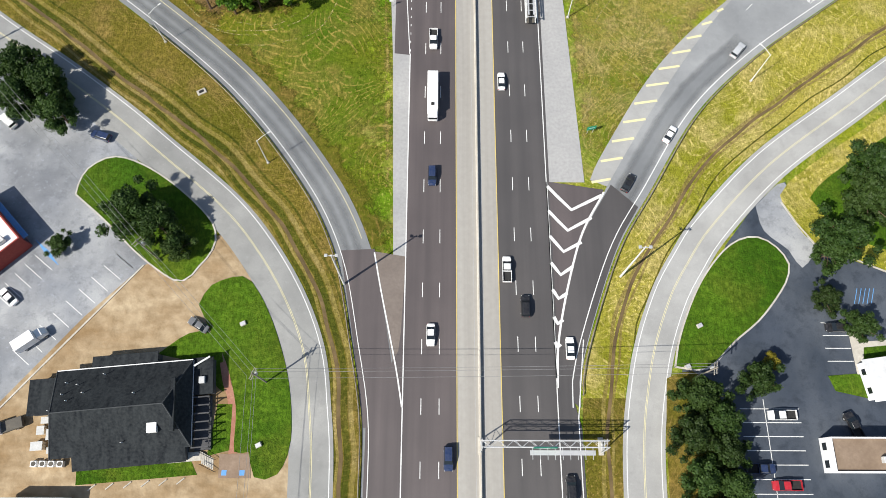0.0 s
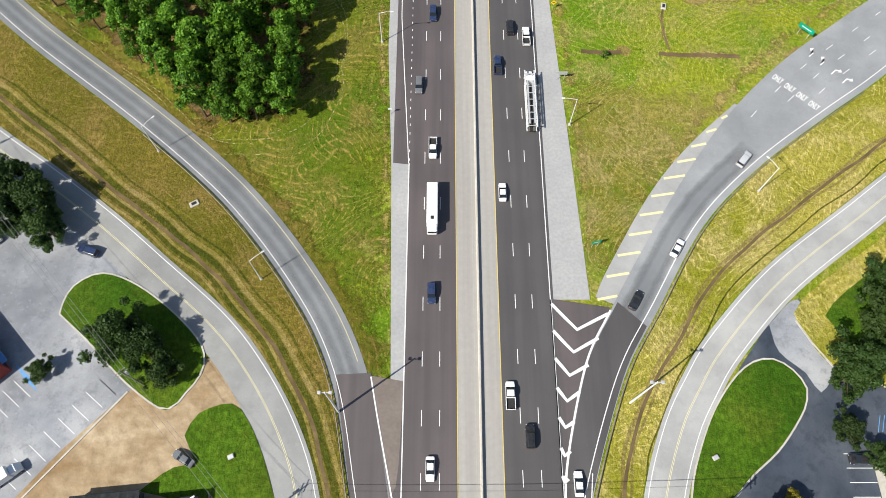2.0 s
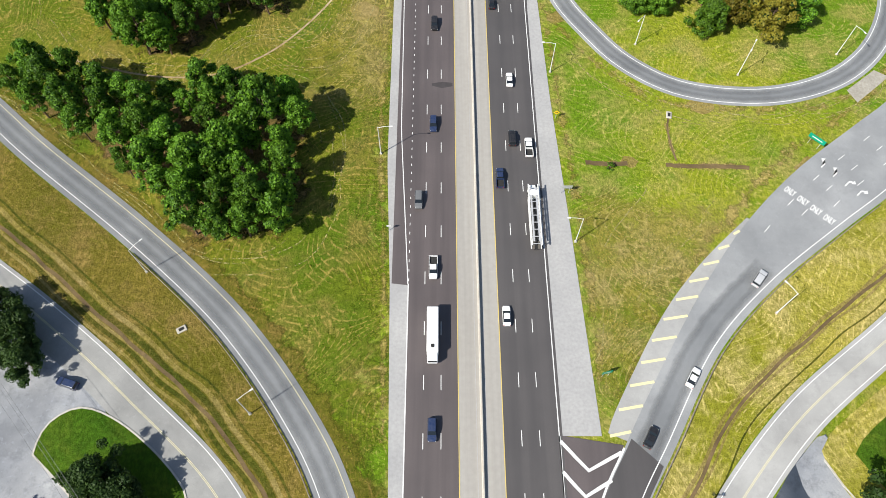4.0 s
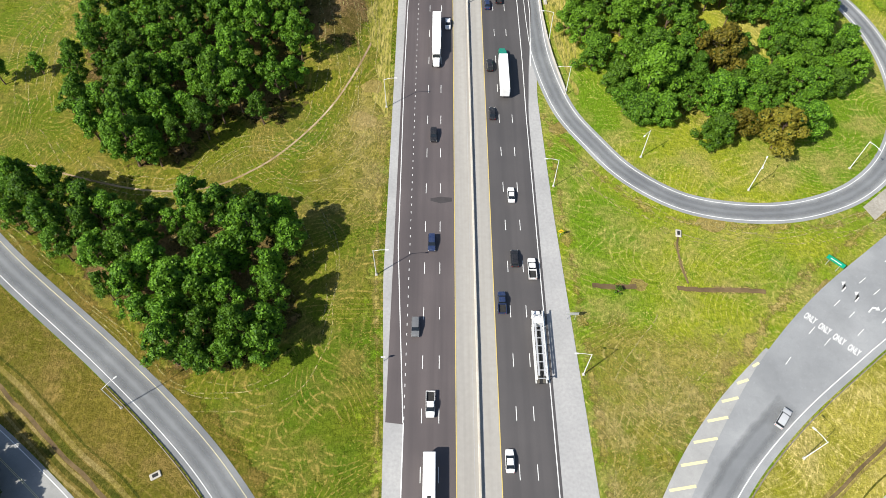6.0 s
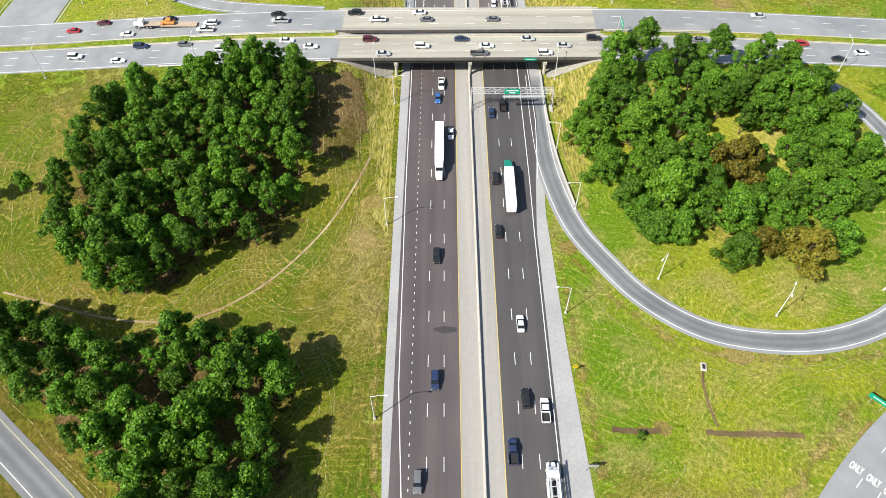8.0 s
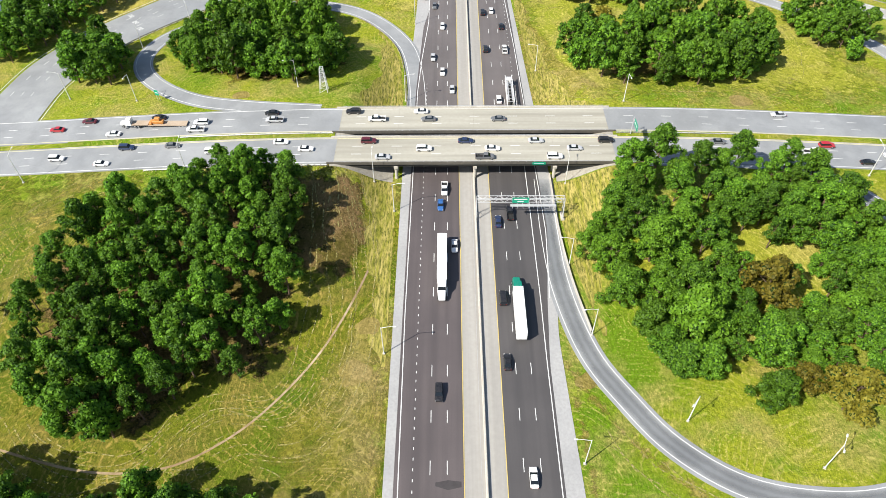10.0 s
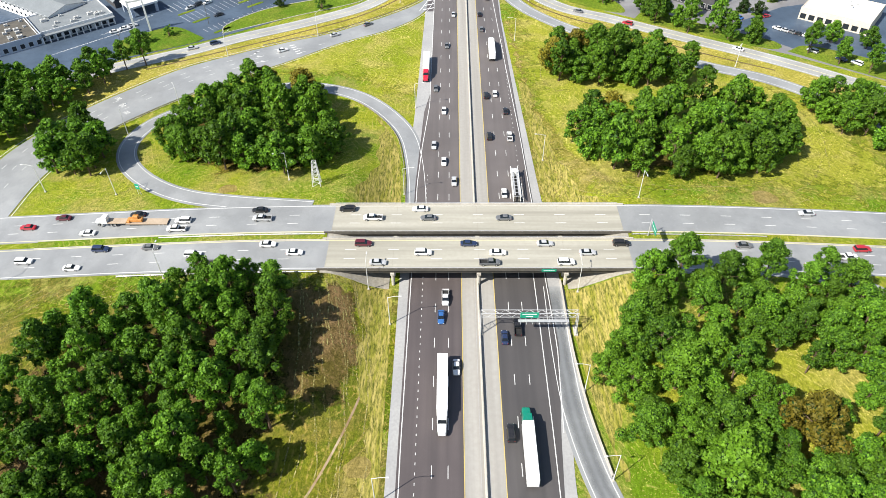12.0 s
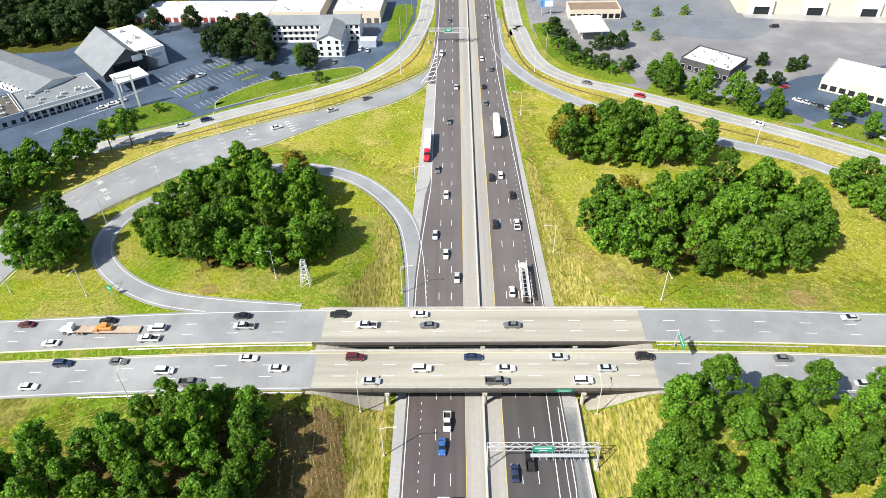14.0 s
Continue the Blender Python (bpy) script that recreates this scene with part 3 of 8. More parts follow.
CR = curve_pts([(28.6, 12), (29.7, 21.4), (38.3, 44.9), (47.2, 59.8), (60.3, 80.2), (76, 95.7), (95, 110), (111.8, 122), (135, 141), (168, 172), (192, 210), (206, 250)])
D = curve_pts([(40, -160), (40, -60), (40.0, -5.0), (43, 18), (48.3, 33.5), (54, 43.3), (60.3, 51.8), (75.5, 67), (97, 82.8), (107.8, 90.8), (140, 114), (190, 152)])
E = curve_pts([(29.0, 252), (28.9, 228), (30.0, 208), (34.4, 188), (41.5, 174.6), (49.6, 163.4), (61.7, 154.6), (76.5, 151.2), (92, 152), (108, 158.2), (121, 170), (130, 187), (133, 206), (129, 226), (118, 243), (102, 251.5), (84, 254), (60, 254)])
F = curve_pts([(-42, 279.5), (-64.5, 282.5), (-83.5, 287.2), (-98.5, 296.3), (-110, 309), (-114.5, 323), (-111.0, 338), (-98.2, 350.5), (-80.2, 360.8), (-59.8, 365.2), (-41.9, 360.8), (-28.3, 350.3), (-16.8, 333), (-12.2, 315), (-10.0, 290), (-9.4, 262)])
GU = curve_pts([(-7.8, 500), (-9.5, 461.6), (-18.7, 442.6), (-49.7, 416.4), (-72.4, 404.8), (-93.3, 393.2), (-113.2, 380), (-129.0, 363.1), (-143.0, 345.2), (-155, 322), (-159, 300), (-160, 280)])
GL = curve_pts([(-6.0, 470), (-11.9, 437.6), (-25.1, 419.6), (-48.1, 404.3), (-68.6, 387), (-87.9, 372.5), (-105.5, 357.6), (-125.4, 333.9), (-136, 306), (-138, 280)])
H = curve_pts([(-230, 330), (-190, 353), (-147.1, 378.9), (-115.7, 395.8), (-94.9, 409.5), (-64.0, 427.2), (-39.3, 446), (-24.3, 473.7), (-16.4, 514.0), (-14.5, 551.3), (-14.5, 620), (-14.5, 900)])
I = curve_pts([(22.6, 520), (23.4, 478), (31.5, 449.5), (45.7, 427.3), (72, 403), (106.4, 382), (126.7, 371.2), (138.7, 361.2), (147, 351), (165, 325), (172, 281)])
J = curve_pts([(33.5, 900), (33.5, 549.4), (35.6, 500.7), (41.0, 462), (54.3, 441), (75.4, 427.9), (93.1, 415.8), (113.6, 402.3), (131.0, 391.0), (145.4, 380.6), (160, 369), (200, 336), (240, 300)])
GREY = "grey sun-bleached asphalt"
front_sw = ribbon("frontage_road_southwest", A, 8.8, FRONTDARK, 0.12, "pale two-lane frontage road with a yellow centre line", "road")
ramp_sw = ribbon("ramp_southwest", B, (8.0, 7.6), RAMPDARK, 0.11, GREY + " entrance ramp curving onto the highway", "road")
ramp_se = band("ramp_southeast", CL, CR, RAMP, 0.115, GREY + " exit ramp widening to four lanes", "road")
front_se = ribbon("frontage_road_southeast", D, 8.4, FRONT, 0.12, "pale two-lane frontage road with a yellow centre line", "road")
loop_se = ribbon("loop_ramp_southeast", E, 6.6, RAMP, 0.118, GREY + " loop ramp with white edge lines", "road")
loop_nw = ribbon("loop_ramp_northwest", F, 7.0, RAMP, 0.118, GREY + " loop ramp with white edge lines", "road")
ramp_nw = band("ramp_northwest", GL, GU, RAMP, 0.115, GREY + " exit ramp widening to four lanes", "road")
front_nw = ribbon("frontage_road_northwest", H, 8.6, FRONT, 0.12, "pale two-lane frontage road beside parking lots", "road")
ramp_ne = ribbon("ramp_northeast", I, 7.4, RAMP, 0.11, GREY + " entrance ramp curving onto the highway", "road")
front_ne = ribbon("frontage_road_northeast", J, 8.6, FRONT, 0.12, "pale two-lane frontage road beside parking lots", "road")
for road, line, sides, yellow in ((front_sw, A, (-3.6,), True), (front_se, D, (3.4, -3.4), True), (front_nw, H, (3.5, -3.5), True), (front_ne, J, (3.5, -3.5), True), (ramp_sw, B, (2.6,), False),
                                  (loop_se, E, (2.4, -2.4), False), (loop_nw, F, (2.6, -2.6), False), (ramp_ne, I, (2.6, -2.6), False)):
    for s in sides:
        stripe("edge_line", offset(line, s), 0.16, WHITE, 0.14, road, "white edge line")
    if yellow:
        for s in (-0.13, 0.13):
            stripe("centre_line", offset(line, s), 0.09, PALEYEL, 0.14, road, "yellow centre line")
stripe("edge_line", [q for q in offset(B, -2.6) if q[1] > 46], 0.12, PALEYEL, 0.14, ramp_sw, "yellow edge line")
stripe("edge_line", offset(CR, -1.6), 0.2, WHITE, 0.14, ramp_se, "white edge line")
stripe("edge_line", offset(GU, 1.2), 0.2, WHITE, 0.14, ramp_nw, "white edge line")
stripe("edge_line", offset(GL, -1.0), 0.2, WHITE, 0.14, ramp_nw, "white edge line")

# lanes darkened by tyres between paler shoulders
for road, line, d0, d1 in ((ramp_sw, B, -2.3, 2.3), (loop_se, E, -2.3, 2.3)):
    soft_band("worn_lane", offset(line, d0), offset(line, d1), TYRES, 0.121, "darker tyre-worn lane", road, 0.5, 1.0, 10)
wear = [q for q in CR if q[1] < 98]
soft_band("worn_lane", offset(wear, -7.6), offset(wear, -1.6), TYRES, 0.121, "darker tyre-worn lane", ramp_se, 0.5, 1.25, 10)

# darker, newer asphalt where the ramps meet the highway
band("seal_patch", curve_pts([(24.3, 16), (25.6, 28), (31, 48), (38.5, 61.5)]), curve_pts([(28.4, 12), (29.5, 21.4), (38.0, 44.9), (44.2, 56.0)]), HIGHWAYN, 0.135, "dark resurfaced asphalt", "road", ramp_se)
band("seal_patch", curve_pts([(-15.2, 8), (-18.0, 26), (-21.6, 45.4)]), curve_pts([(-7.6, 8), (-10.7, 26), (-14.2, 45.8)]), HIGHWAY, 0.128, "dark resurfaced asphalt", "road", ramp_sw)
gore_se = band("gore_southeast", edge_line([(14, 23.7), (62.2, 23.7)]), curve_pts([(24.6, 14), (25.8, 28), (31.2, 48), (36.8, 60.2)]), HIGHWAY, 0.122, "dark asphalt gore with white chevrons", "road")
gore_sw = band("gore_southwest", curve_pts([(-9.0, 8), (-11.4, 26), (-15.8, 45.5)]), edge_line([(12, -7.0), (44, -7.0)]), surf("gore_asphalt", (0.17, 0.14, 0.12), (0.22, 0.185, 0.16), (0.12, 0.1, 0.09), 0.1, 1.5, 0.9), 0.10, "brownish asphalt gore between ramp and highway", "road")
stripe("gore_line", curve_pts([(24.1, 16), (25.2, 28), (30.6, 48), (36.8, 59.6)]), 0.45, WHITE, 0.15, gore_se, "white gore line")
stripe("gore_line", edge_line([(18, 24.0), (62, 24.0)]), 0.3, WHITE, 0.15, gore_se, "white gore line")
stripe("gore_line", curve_pts([(-7.5, 12), (-8.9, 20), (-12.4, 36), (-14.2, 45)]), 0.3, WHITE, 0.15, gore_sw, "white gore line")
for i, (y, xr, yr) in enumerate(((61.0, 36.2, 58.8), (55.0, 33.6, 53.4), (49.0, 31.0, 47.6), (42.8, 28.8, 42.0), (36.8, 27.2, 36.0), (30.8, 26.0, 30.2), (25.5, 25.2, 25.0))):
    xm = 24.0 + (xr - 24.0) * 0.42
    ym = y - 0.42 * (xr - 24.0) - 0.7
    stripe("chevron", [(24.1, y), ((24.1 + xm) / 2, (y + ym) / 2), (xm, ym), ((xm + xr) / 2, (ym + yr) / 2), (xr, yr)], 0.7, WHITE, 0.152, gore_se, "white chevron")
hatch = curve_pts([(33.9, 62.6), (36.4, 68.0), (48.8, 88.2), (60.0, 101.6), (72.9, 113.6)])
band("hatched_verge", hatch, curve_pts([(37.6, 61), (48.2, 78.5), (60.6, 97.1), (73.5, 113.2)]), FRONT, 0.108, "grey paved strip with yellow hatching", "road", ramp_se)
cl_y, cl_x = [q[1] for q in CL], [q[0] for q in CL]
for a, b in resample(hatch, 12)[:-1]:
    stripe("hatch_bar", straight(a + 0.3, b - 0.6, float(np.interp(b + 0.3, cl_y, cl_x)) - 0.1, b + 0.3, 2), 0.6, PALEYEL, 0.145, ramp_se, "faded yellow hatch bar")
for line, d0, road in ((CL, 4.5, ramp_se), (CL, 8.4, ramp_se), (CL, 12.2, ramp_se)):
    l = [q for q in offset(line, d0) if 104 + d0 < q[1] < 235]
    for k in range(0, len(l) - 2, 4):
        stripe("lane_dash", l[k:k + 2], 0.15, WHITE, 0.14, road)
for d0 in (4.5, 8.4, 12.2):
    l = [q for q in offset(GU, -d0) if 285 < q[1] < 395 + d0]
    for k in range(0, len(l) - 2, 4):
        stripe("lane_dash", l[k:k + 2], 0.15, WHITE, 0.14, ramp_nw)
gore_nw = band("gore_northwest", edge_line([(437, -11.6), (480, -8.6)]), edge_line([(437, -7.4), (480, -7.4)]), HIGHWAY, 0.125, "dark asphalt gore with white bars", "road")
for k in range(7):
    y = 439 + 5.0 * k
    stripe("gore_bar", straight(-12.8 + 0.7 * k, y, -7.6, y + 2.2, 2), 0.7, WHITE, 0.15, gore_nw, "white gore bar")
stripe("gore_line", curve_pts([(-14.5, 437.5), (-10.6, 452), (-8.4, 474), (-7.6, 492)]), 0.35, WHITE, 0.15, gore_nw)


# painted lane letters and arrows
def painted_word(text, x, y, turn, parent, size=2.0):
    cu = bpy.data.curves.new("word", "FONT")
    cu.body, cu.size, cu.align_x, cu.align_y, cu.offset = text, size, "CENTER", "CENTER", 0.05
    ob = new("painted_word", cu)
    dg = bpy.context.evaluated_depsgraph_get()
    me = bpy.data.meshes.new_from_object(ob.evaluated_get(dg))
    bpy.data.objects.remove(ob)
    me.materials.clear()
    me.materials.append(WHITE)
    ob = part_mesh("painted_word", me, parent, "white painted lane word")
    ob.matrix_basis = pose(x, y, gz(x, y) + 0.16, 0, 0, turn) @ Matrix.Diagonal((0.5, 1.3, 1, 1))
    return ob


def painted_arrow(x, y, turn, side, parent):
    bm = bmesh.new()
    pts = [(-0.15, -1.4), (0.15, -1.4), (0.15, 0.3), (0.75 * side, 0.75), (0.75 * side, 0.25), (1.5 * side, 1.0), (0.75 * side, 1.75), (0.75 * side, 1.25), (-0.15, 0.6)]
    f = bm.faces.new([bm.verts.new((a, b, 0)) for a, b in pts])
    ob = part("painted_arrow", bm, WHITE, parent, "white painted lane arrow")
    ob.matrix_basis = pose(x, y, gz(x, y) + 0.16, 0, 0, turn)


def lane_marks(x0, y0, x1, y1, n, turn, sides, parent):
    """Marks side by side on the straight line between two points: words, or arrows to the sides given."""
    for k in range(n):
        x, y = x0 + (x1 - x0) * k / (n - 1), y0 + (y1 - y0) * k / (n - 1)
        if sides:
            painted_arrow(x, y, turn, sides[k], parent)
        else:
            painted_word("ONLY", x, y, turn, parent)


lane_marks(85.0, 121.0, 92.4, 113.0, 4, -44, None, ramp_se)
lane_marks(95.6, 129.1, 102.2, 120.8, 4, -48, (-1, -1, 1, 1), ramp_se)
lane_marks(-131.0, 356.0, -124.0, 345.5, 3, 141, None, ramp_nw)
lane_marks(-141.0, 342.0, -132.0, 334.0, 3, 143, (-1, 1, 1), ramp_nw)
lane_marks(-84.5, 395.5, -79.0, 386.5, 3, 120, (-1, 1, 1), ramp_nw)
for k in range(5):
    stripe("crossing_bar", straight(-71.0 + 1.1 * k, 401.0 - 1.9 * k, -69.0 + 1.1 * k, 402.2 - 1.9 * k, 2), 0.6, WHITE, 0.145, ramp_nw, "white crossing bar")

# cross street on its embankment
DECK_W, DECK_E = -34.4, 51.0
street = []
for x0, x1, tag in ((-420.0, DECK_W, "west"), (DECK_E, 420.0, "east")):
    for y0, y1, way in ((252.0, 264.8, "eastbound"), (267.4, 280.6, "westbound")):
        s = band("cross_street_" + way + "_" + tag, straight(x0, y1, x1, y1, 3), straight(x0, y0, x1, y0, 3), RAMP, 0.15, "grey three-lane carriageway of the cross street", "road")
        street.append(s)
        for y, m in ((y0 + 0.7, WHITE if way == "eastbound" else PALEYEL), (y1 - 0.7, PALEYEL if way == "eastbound" else WHITE)):
            stripe("edge_line", straight(x0, y, x1, y, 4), 0.18, m, 0.17, s)
        for y in (y0 + 4.5, y0 + 8.3):
            for k in range(int((x1 - x0) / 12.2)):
                xx = x0 + 6 + 12.2 * k
                if abs(xx) < 190:
                    stripe("lane_dash", straight(xx, y, xx + 3.1, y, 3), 0.15, WHITE, 0.17, s)
band("street_median_west", straight(-122, 267.6, DECK_W - 1, 267.6, 3), straight(-122, 264.6, DECK_W - 1, 264.6, 3), GRASS, 0.28, "grass median strip of the cross street", "median")
band("street_median_east", straight(DECK_E + 1, 267.6, 420, 267.6, 3), straight(DECK_E + 1, 264.6, 420, 264.6, 3), GRASS, 0.28, "grass median strip of the cross street", "median")

# ---- overpass: two decks on three bents ----
def overpass(y0, y1, label):
    top = 6.67
    t = thing("overpass", pose(8.3, (y0 + y1) / 2, 0), label, "bridge", "decks of the overpass")
    cx, cy = 8.3, (y0 + y1) / 2
    hw, hl = (y1 - y0) / 2, (DECK_E - DECK_W) / 2
    part("deck", boxes((-hl, hl, -hw, hw, top - 0.3, top)), DECK, t, "pale worn concrete deck")
    for s in (-1, 1):
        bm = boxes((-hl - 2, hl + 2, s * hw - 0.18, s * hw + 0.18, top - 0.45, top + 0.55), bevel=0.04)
        # south parapets take the dark girder concrete, north ones the pale
        p = part("parapet", bm, GIRDER if s < 0 else CONCRETE, t, "dark concrete parapet" if s < 0 else "weathered concrete parapet")
        rail = bmesh.new()
        box(rail, -hl, hl, s * hw - 0.06, s * hw + 0.06, top + 0.78, top + 0.88)
        part("handrail", rail, STEEL, p)
        for k in range(36):
            x = -hl + 1.2 + k * (2 * hl - 2.4) / 35
            part("rail_post", boxes((x - 0.06, x + 0.06, s * hw - 0.06, s * hw + 0.06, top + 0.5, top + 0.8)), STEEL, p)
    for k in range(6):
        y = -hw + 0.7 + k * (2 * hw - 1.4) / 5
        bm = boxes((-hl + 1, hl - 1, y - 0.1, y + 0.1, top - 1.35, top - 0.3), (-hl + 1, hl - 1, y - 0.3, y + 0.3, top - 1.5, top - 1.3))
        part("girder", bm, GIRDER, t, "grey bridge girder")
    for x in (-15.6 - cx, 0.1, 32.6 - cx):
        part("pier_cap", boxes((x - 0.6, x + 0.6, -hw + 0.1, hw - 0.1, top - 2.5, top - 1.5), bevel=0.08), CONCRETE, t, "concrete pier cap")
        for k in range(4):
            y = -hw + 1.0 + k * (2 * hw - 2.0) / 3
            part("pier_column", tube(bmesh.new(), (x, y, 0), (x, y, top - 2.4), 0.5, 0.5, 14), CONCRETE, t, "round concrete column")
    for x in (-hl + 0.15, -15.6 - cx, 0.1, 32.6 - cx, hl - 0.15):
        part("deck_joint", boxes((x - 0.04, x + 0.04, -hw + 0.2, hw - 0.2, top, top + 0.012)), SLOPECON, t, "stained expansion joint")
    for y in (-hw + 0.55, hw - 0.55):
        part("edge_line", boxes((-hl, hl, y - 0.09, y + 0.09, top + 0.006, top + 0.014)), WHITE if (y < 0) == (y0 < 260) else PALEYEL, t)
    for y in (-hw + 4.5, -hw + 8.3):
        for k in range(7):
            x = -hl + 5 + 12.2 * k
            part("lane_dash", boxes((x, x + 3.1, y - 0.08, y + 0.08, top + 0.006, top + 0.014)), WHITE, t)
    return t


overpass(252.0, 264.7, "pale concrete overpass deck carrying eastbound traffic")
overpass(267.4, 280.4, "pale concrete overpass deck carrying westbound traffic")
for x0, x1, side in ((-35.5, -16.8, "west"), (33.4, 52.0, "east")):
    band("slope_paving_" + side, straight(x0, 281.2, x1, 281.2, 1.5), straight(x0, 251.0, x1, 251.0, 1.5), SLOPECON, 0.14, "sloped concrete paving under the overpass", "paving", across=12)

# verges and ditches
vA = [q for q in A if q[0] > -150 and q[1] > -9]
vB = [q for q in B if q[0] > -140]
band("verge_southwest", offset(vA, -4.6), offset(vB, 4.1), VERGE, 0.05, "dry brown-gold verge grass between two roads", "grass", across=6)
band("verge_southeast", [q for q in offset(CR, 0.4) if q[1] < 150], [q for q in offset(D, -4.4) if 10 < q[1] and q[0] < 150], VERGEDRY, 0.05, "dry straw-gold verge grass between two roads", "grass", across=6)
ramp_side = [q for q in B if q[1] > 44]
verge_ramp = band("verge_ramp", offset([q for q in B if q[1] > 44], -3.9), [(x + 1.6 * math.sin(0.37 * i) + 1.1 * math.sin(0.9 * i + 2), y) for i, (x, y) in enumerate(offset([q for q in B if q[1] > 44], -10.5))], BROWNSOFT, 0.045, "dry brown-gold verge grass beside the ramp", "grass")
cover = verge_ramp.data.attributes.new("cover", "FLOAT", "POINT")
for i, v in enumerate(verge_ramp.data.vertices):
    far = min(math.hypot(v.co.x - x, v.co.y - y) for x, y in ramp_side)
    cover.data[i].value = max(0.0, min(1.0, (9.5 - far) / 4.5))
band("verge_south", edge_line([(-150, 28.8), (12, 28.8), (14, 29.2)]), edge_line([(-150, 35.6), (-5, 35.6), (14, 38.3)]), VERGE, 0.052, "dry brown-gold verge grass between two roads", "grass", across=4)
dl = curve_pts([(-128, 128), (-100, 108), (-75, 88), (-52, 70), (-37, 54), (-27, 38), (-21.5, 22), (-19.6, 5), (-19.0, -20), (-19, -90)])
for line, tag, rows in ((dl, "southwest", ((-2.6, 1.0, STRAW), (-1.2, 1.3, DITCHGRASS), (0.75, 0.6, STRAW), (1.6, 0.9, DITCHGRASS), (2.9, 0.6, STRAW), (-4.2, 0.5, DITCHGRASS))), (None, "southeast", ((-2.6, 0.8, STRAW), (-0.8, 0.5, STRAW), (2.2, 0.35, DITCHGRASS)))):
    base = line or curve_pts([(35.0, -90), (35.0, -10), (36, 12), (41, 34), (50, 49), (63, 67), (80, 81), (100, 95.5), (125, 113), (150, 131)])
    for d0, w0, mt in rows:
        wavy = [(x + 0.35 * math.sin(i * 0.9), y + 0.35 * math.sin(i * 0.7 + 1)) for i, (x, y) in enumerate(offset(base, d0))]
        ribbon("grass_strip_" + tag, wavy, w0, mt, 0.062, "strip of rough verge grass along the ditch", "grass", across=1)
ribbon("ditch_southwest", [(x + 0.25 * math.sin(i), y + 0.2 * math.sin(1.7 * i)) for i, (x, y) in enumerate(dl)], 0.8, DITCH, 0.07, "muddy brown drainage ditch in the verge", "ditch", across=2)
dr = curve_pts([(35.0, -90), (35.0, -10), (36, 12), (41, 34), (50, 49), (63, 67), (80, 81), (100, 95.5), (125, 113), (150, 131)])
ribbon("ditch_southeast", [(x + 0.2 * math.sin(0.8 * i), y + 0.15 * math.sin(1.3 * i)) for i, (x, y) in enumerate(offset(dr, -1.7))], 0.7, DITCH, 0.07, "dark brown drainage ditch in the verge", "ditch", across=2)
band("verge_northwest", [q for q in offset(GU, 0.5) if 345 < q[1] < 495], [q for q in offset(H, 4.5) if -150 < q[0] and q[1] < 500][::-1], VERGEDRY, 0.05, "dry golden verge grass between two roads", "grass", across=6)
band("verge_northeast", [q for q in offset(I, -4.0) if q[0] > 22][::1], [q for q in offset(J, 4.5) if q[1] < 520 and q[0] < 165], VERGEDRY, 0.05, "dry golden verge grass between two roads", "grass", across=6)
ribbon("ditch_northwest", [q for q in curve_pts([(-11.5, 540), (-13.5, 500), (-20, 463), (-40, 435), (-70, 414), (-100, 396), (-128, 380)])], 0.9, DITCH, 0.07, "brown drainage ditch in the verge", "ditch", across=2)
ribbon("ditch_northeast", curve_pts([(28, 540), (29.5, 500), (36, 455), (52, 433), (80, 413), (110, 392), (135, 377)]), 0.9, DITCH, 0.07, "brown drainage ditch in the verge", "ditch", across=2)
for line, wide in ([(36.0, 129.6), (41, 129.2), (46.4, 129.3)], 1.3), ([(56.0, 128.9), (62, 128.5), (69, 128.5), (76.5, 128.1)], 1.2):
    wet = [(x + 0.2 * math.sin(1.3 * i), y + 0.15 * math.sin(2.1 * i)) for i, (x, y) in enumerate(curve_pts(line, 1.0))]
    ribbon("culvert_ditch", wet, wide, DITCH, 0.07, "red-brown wet open ditch in the grass", "ditch", across=2)
    soft_band("ditch_bank", offset(wet, -2.2), offset(wet, 2.2), STRAWSOFT, 0.066, "sandy trampled bank along the ditch", None, 0.5, 0.8)
flume = curve_pts([(59.0, 143.8), (58.2, 140.7), (58.2, 135.1), (58.9, 130.2)], 1.0)
ribbon("ditch_flume", flume, 0.5, DITCH, 0.072, "narrow eroded channel down to the ditch", "ditch", across=1)
soft_band("channel_bank", offset(flume, -1.3), offset(flume, 1.3), STRAWSOFT, 0.0675, "sandy bank along the eroded channel", None, 0.5, 0.9)
soft_band("lush_strip", [(37, 131.0), (50, 131.4), (64, 130.4), (78, 130.6)], [(37, 126.6), (50, 126.4), (64, 125.9), (78, 126.0)], LUSHSOFT, 0.062, "lush green grass along the ditch", None, 0.5, 0.8)
patch("concrete_apron", [(108.1, 153.2), (117.4, 160.3), (120.7, 157.9), (109.7, 149.0)], SLOPECON, 0.1, "cracked pale concrete apron beside the loop ramp", "paving", False)
ribbon("swale_west", curve_pts([(-17.5, 258), (-18, 235), (-22, 212), (-30, 190), (-40, 174), (-50, 164), (-62, 158), (-80, 158), (-110, 166)]), 0.55, DIRT, 0.053, "worn sandy track along the wood's edge", "track", across=2)

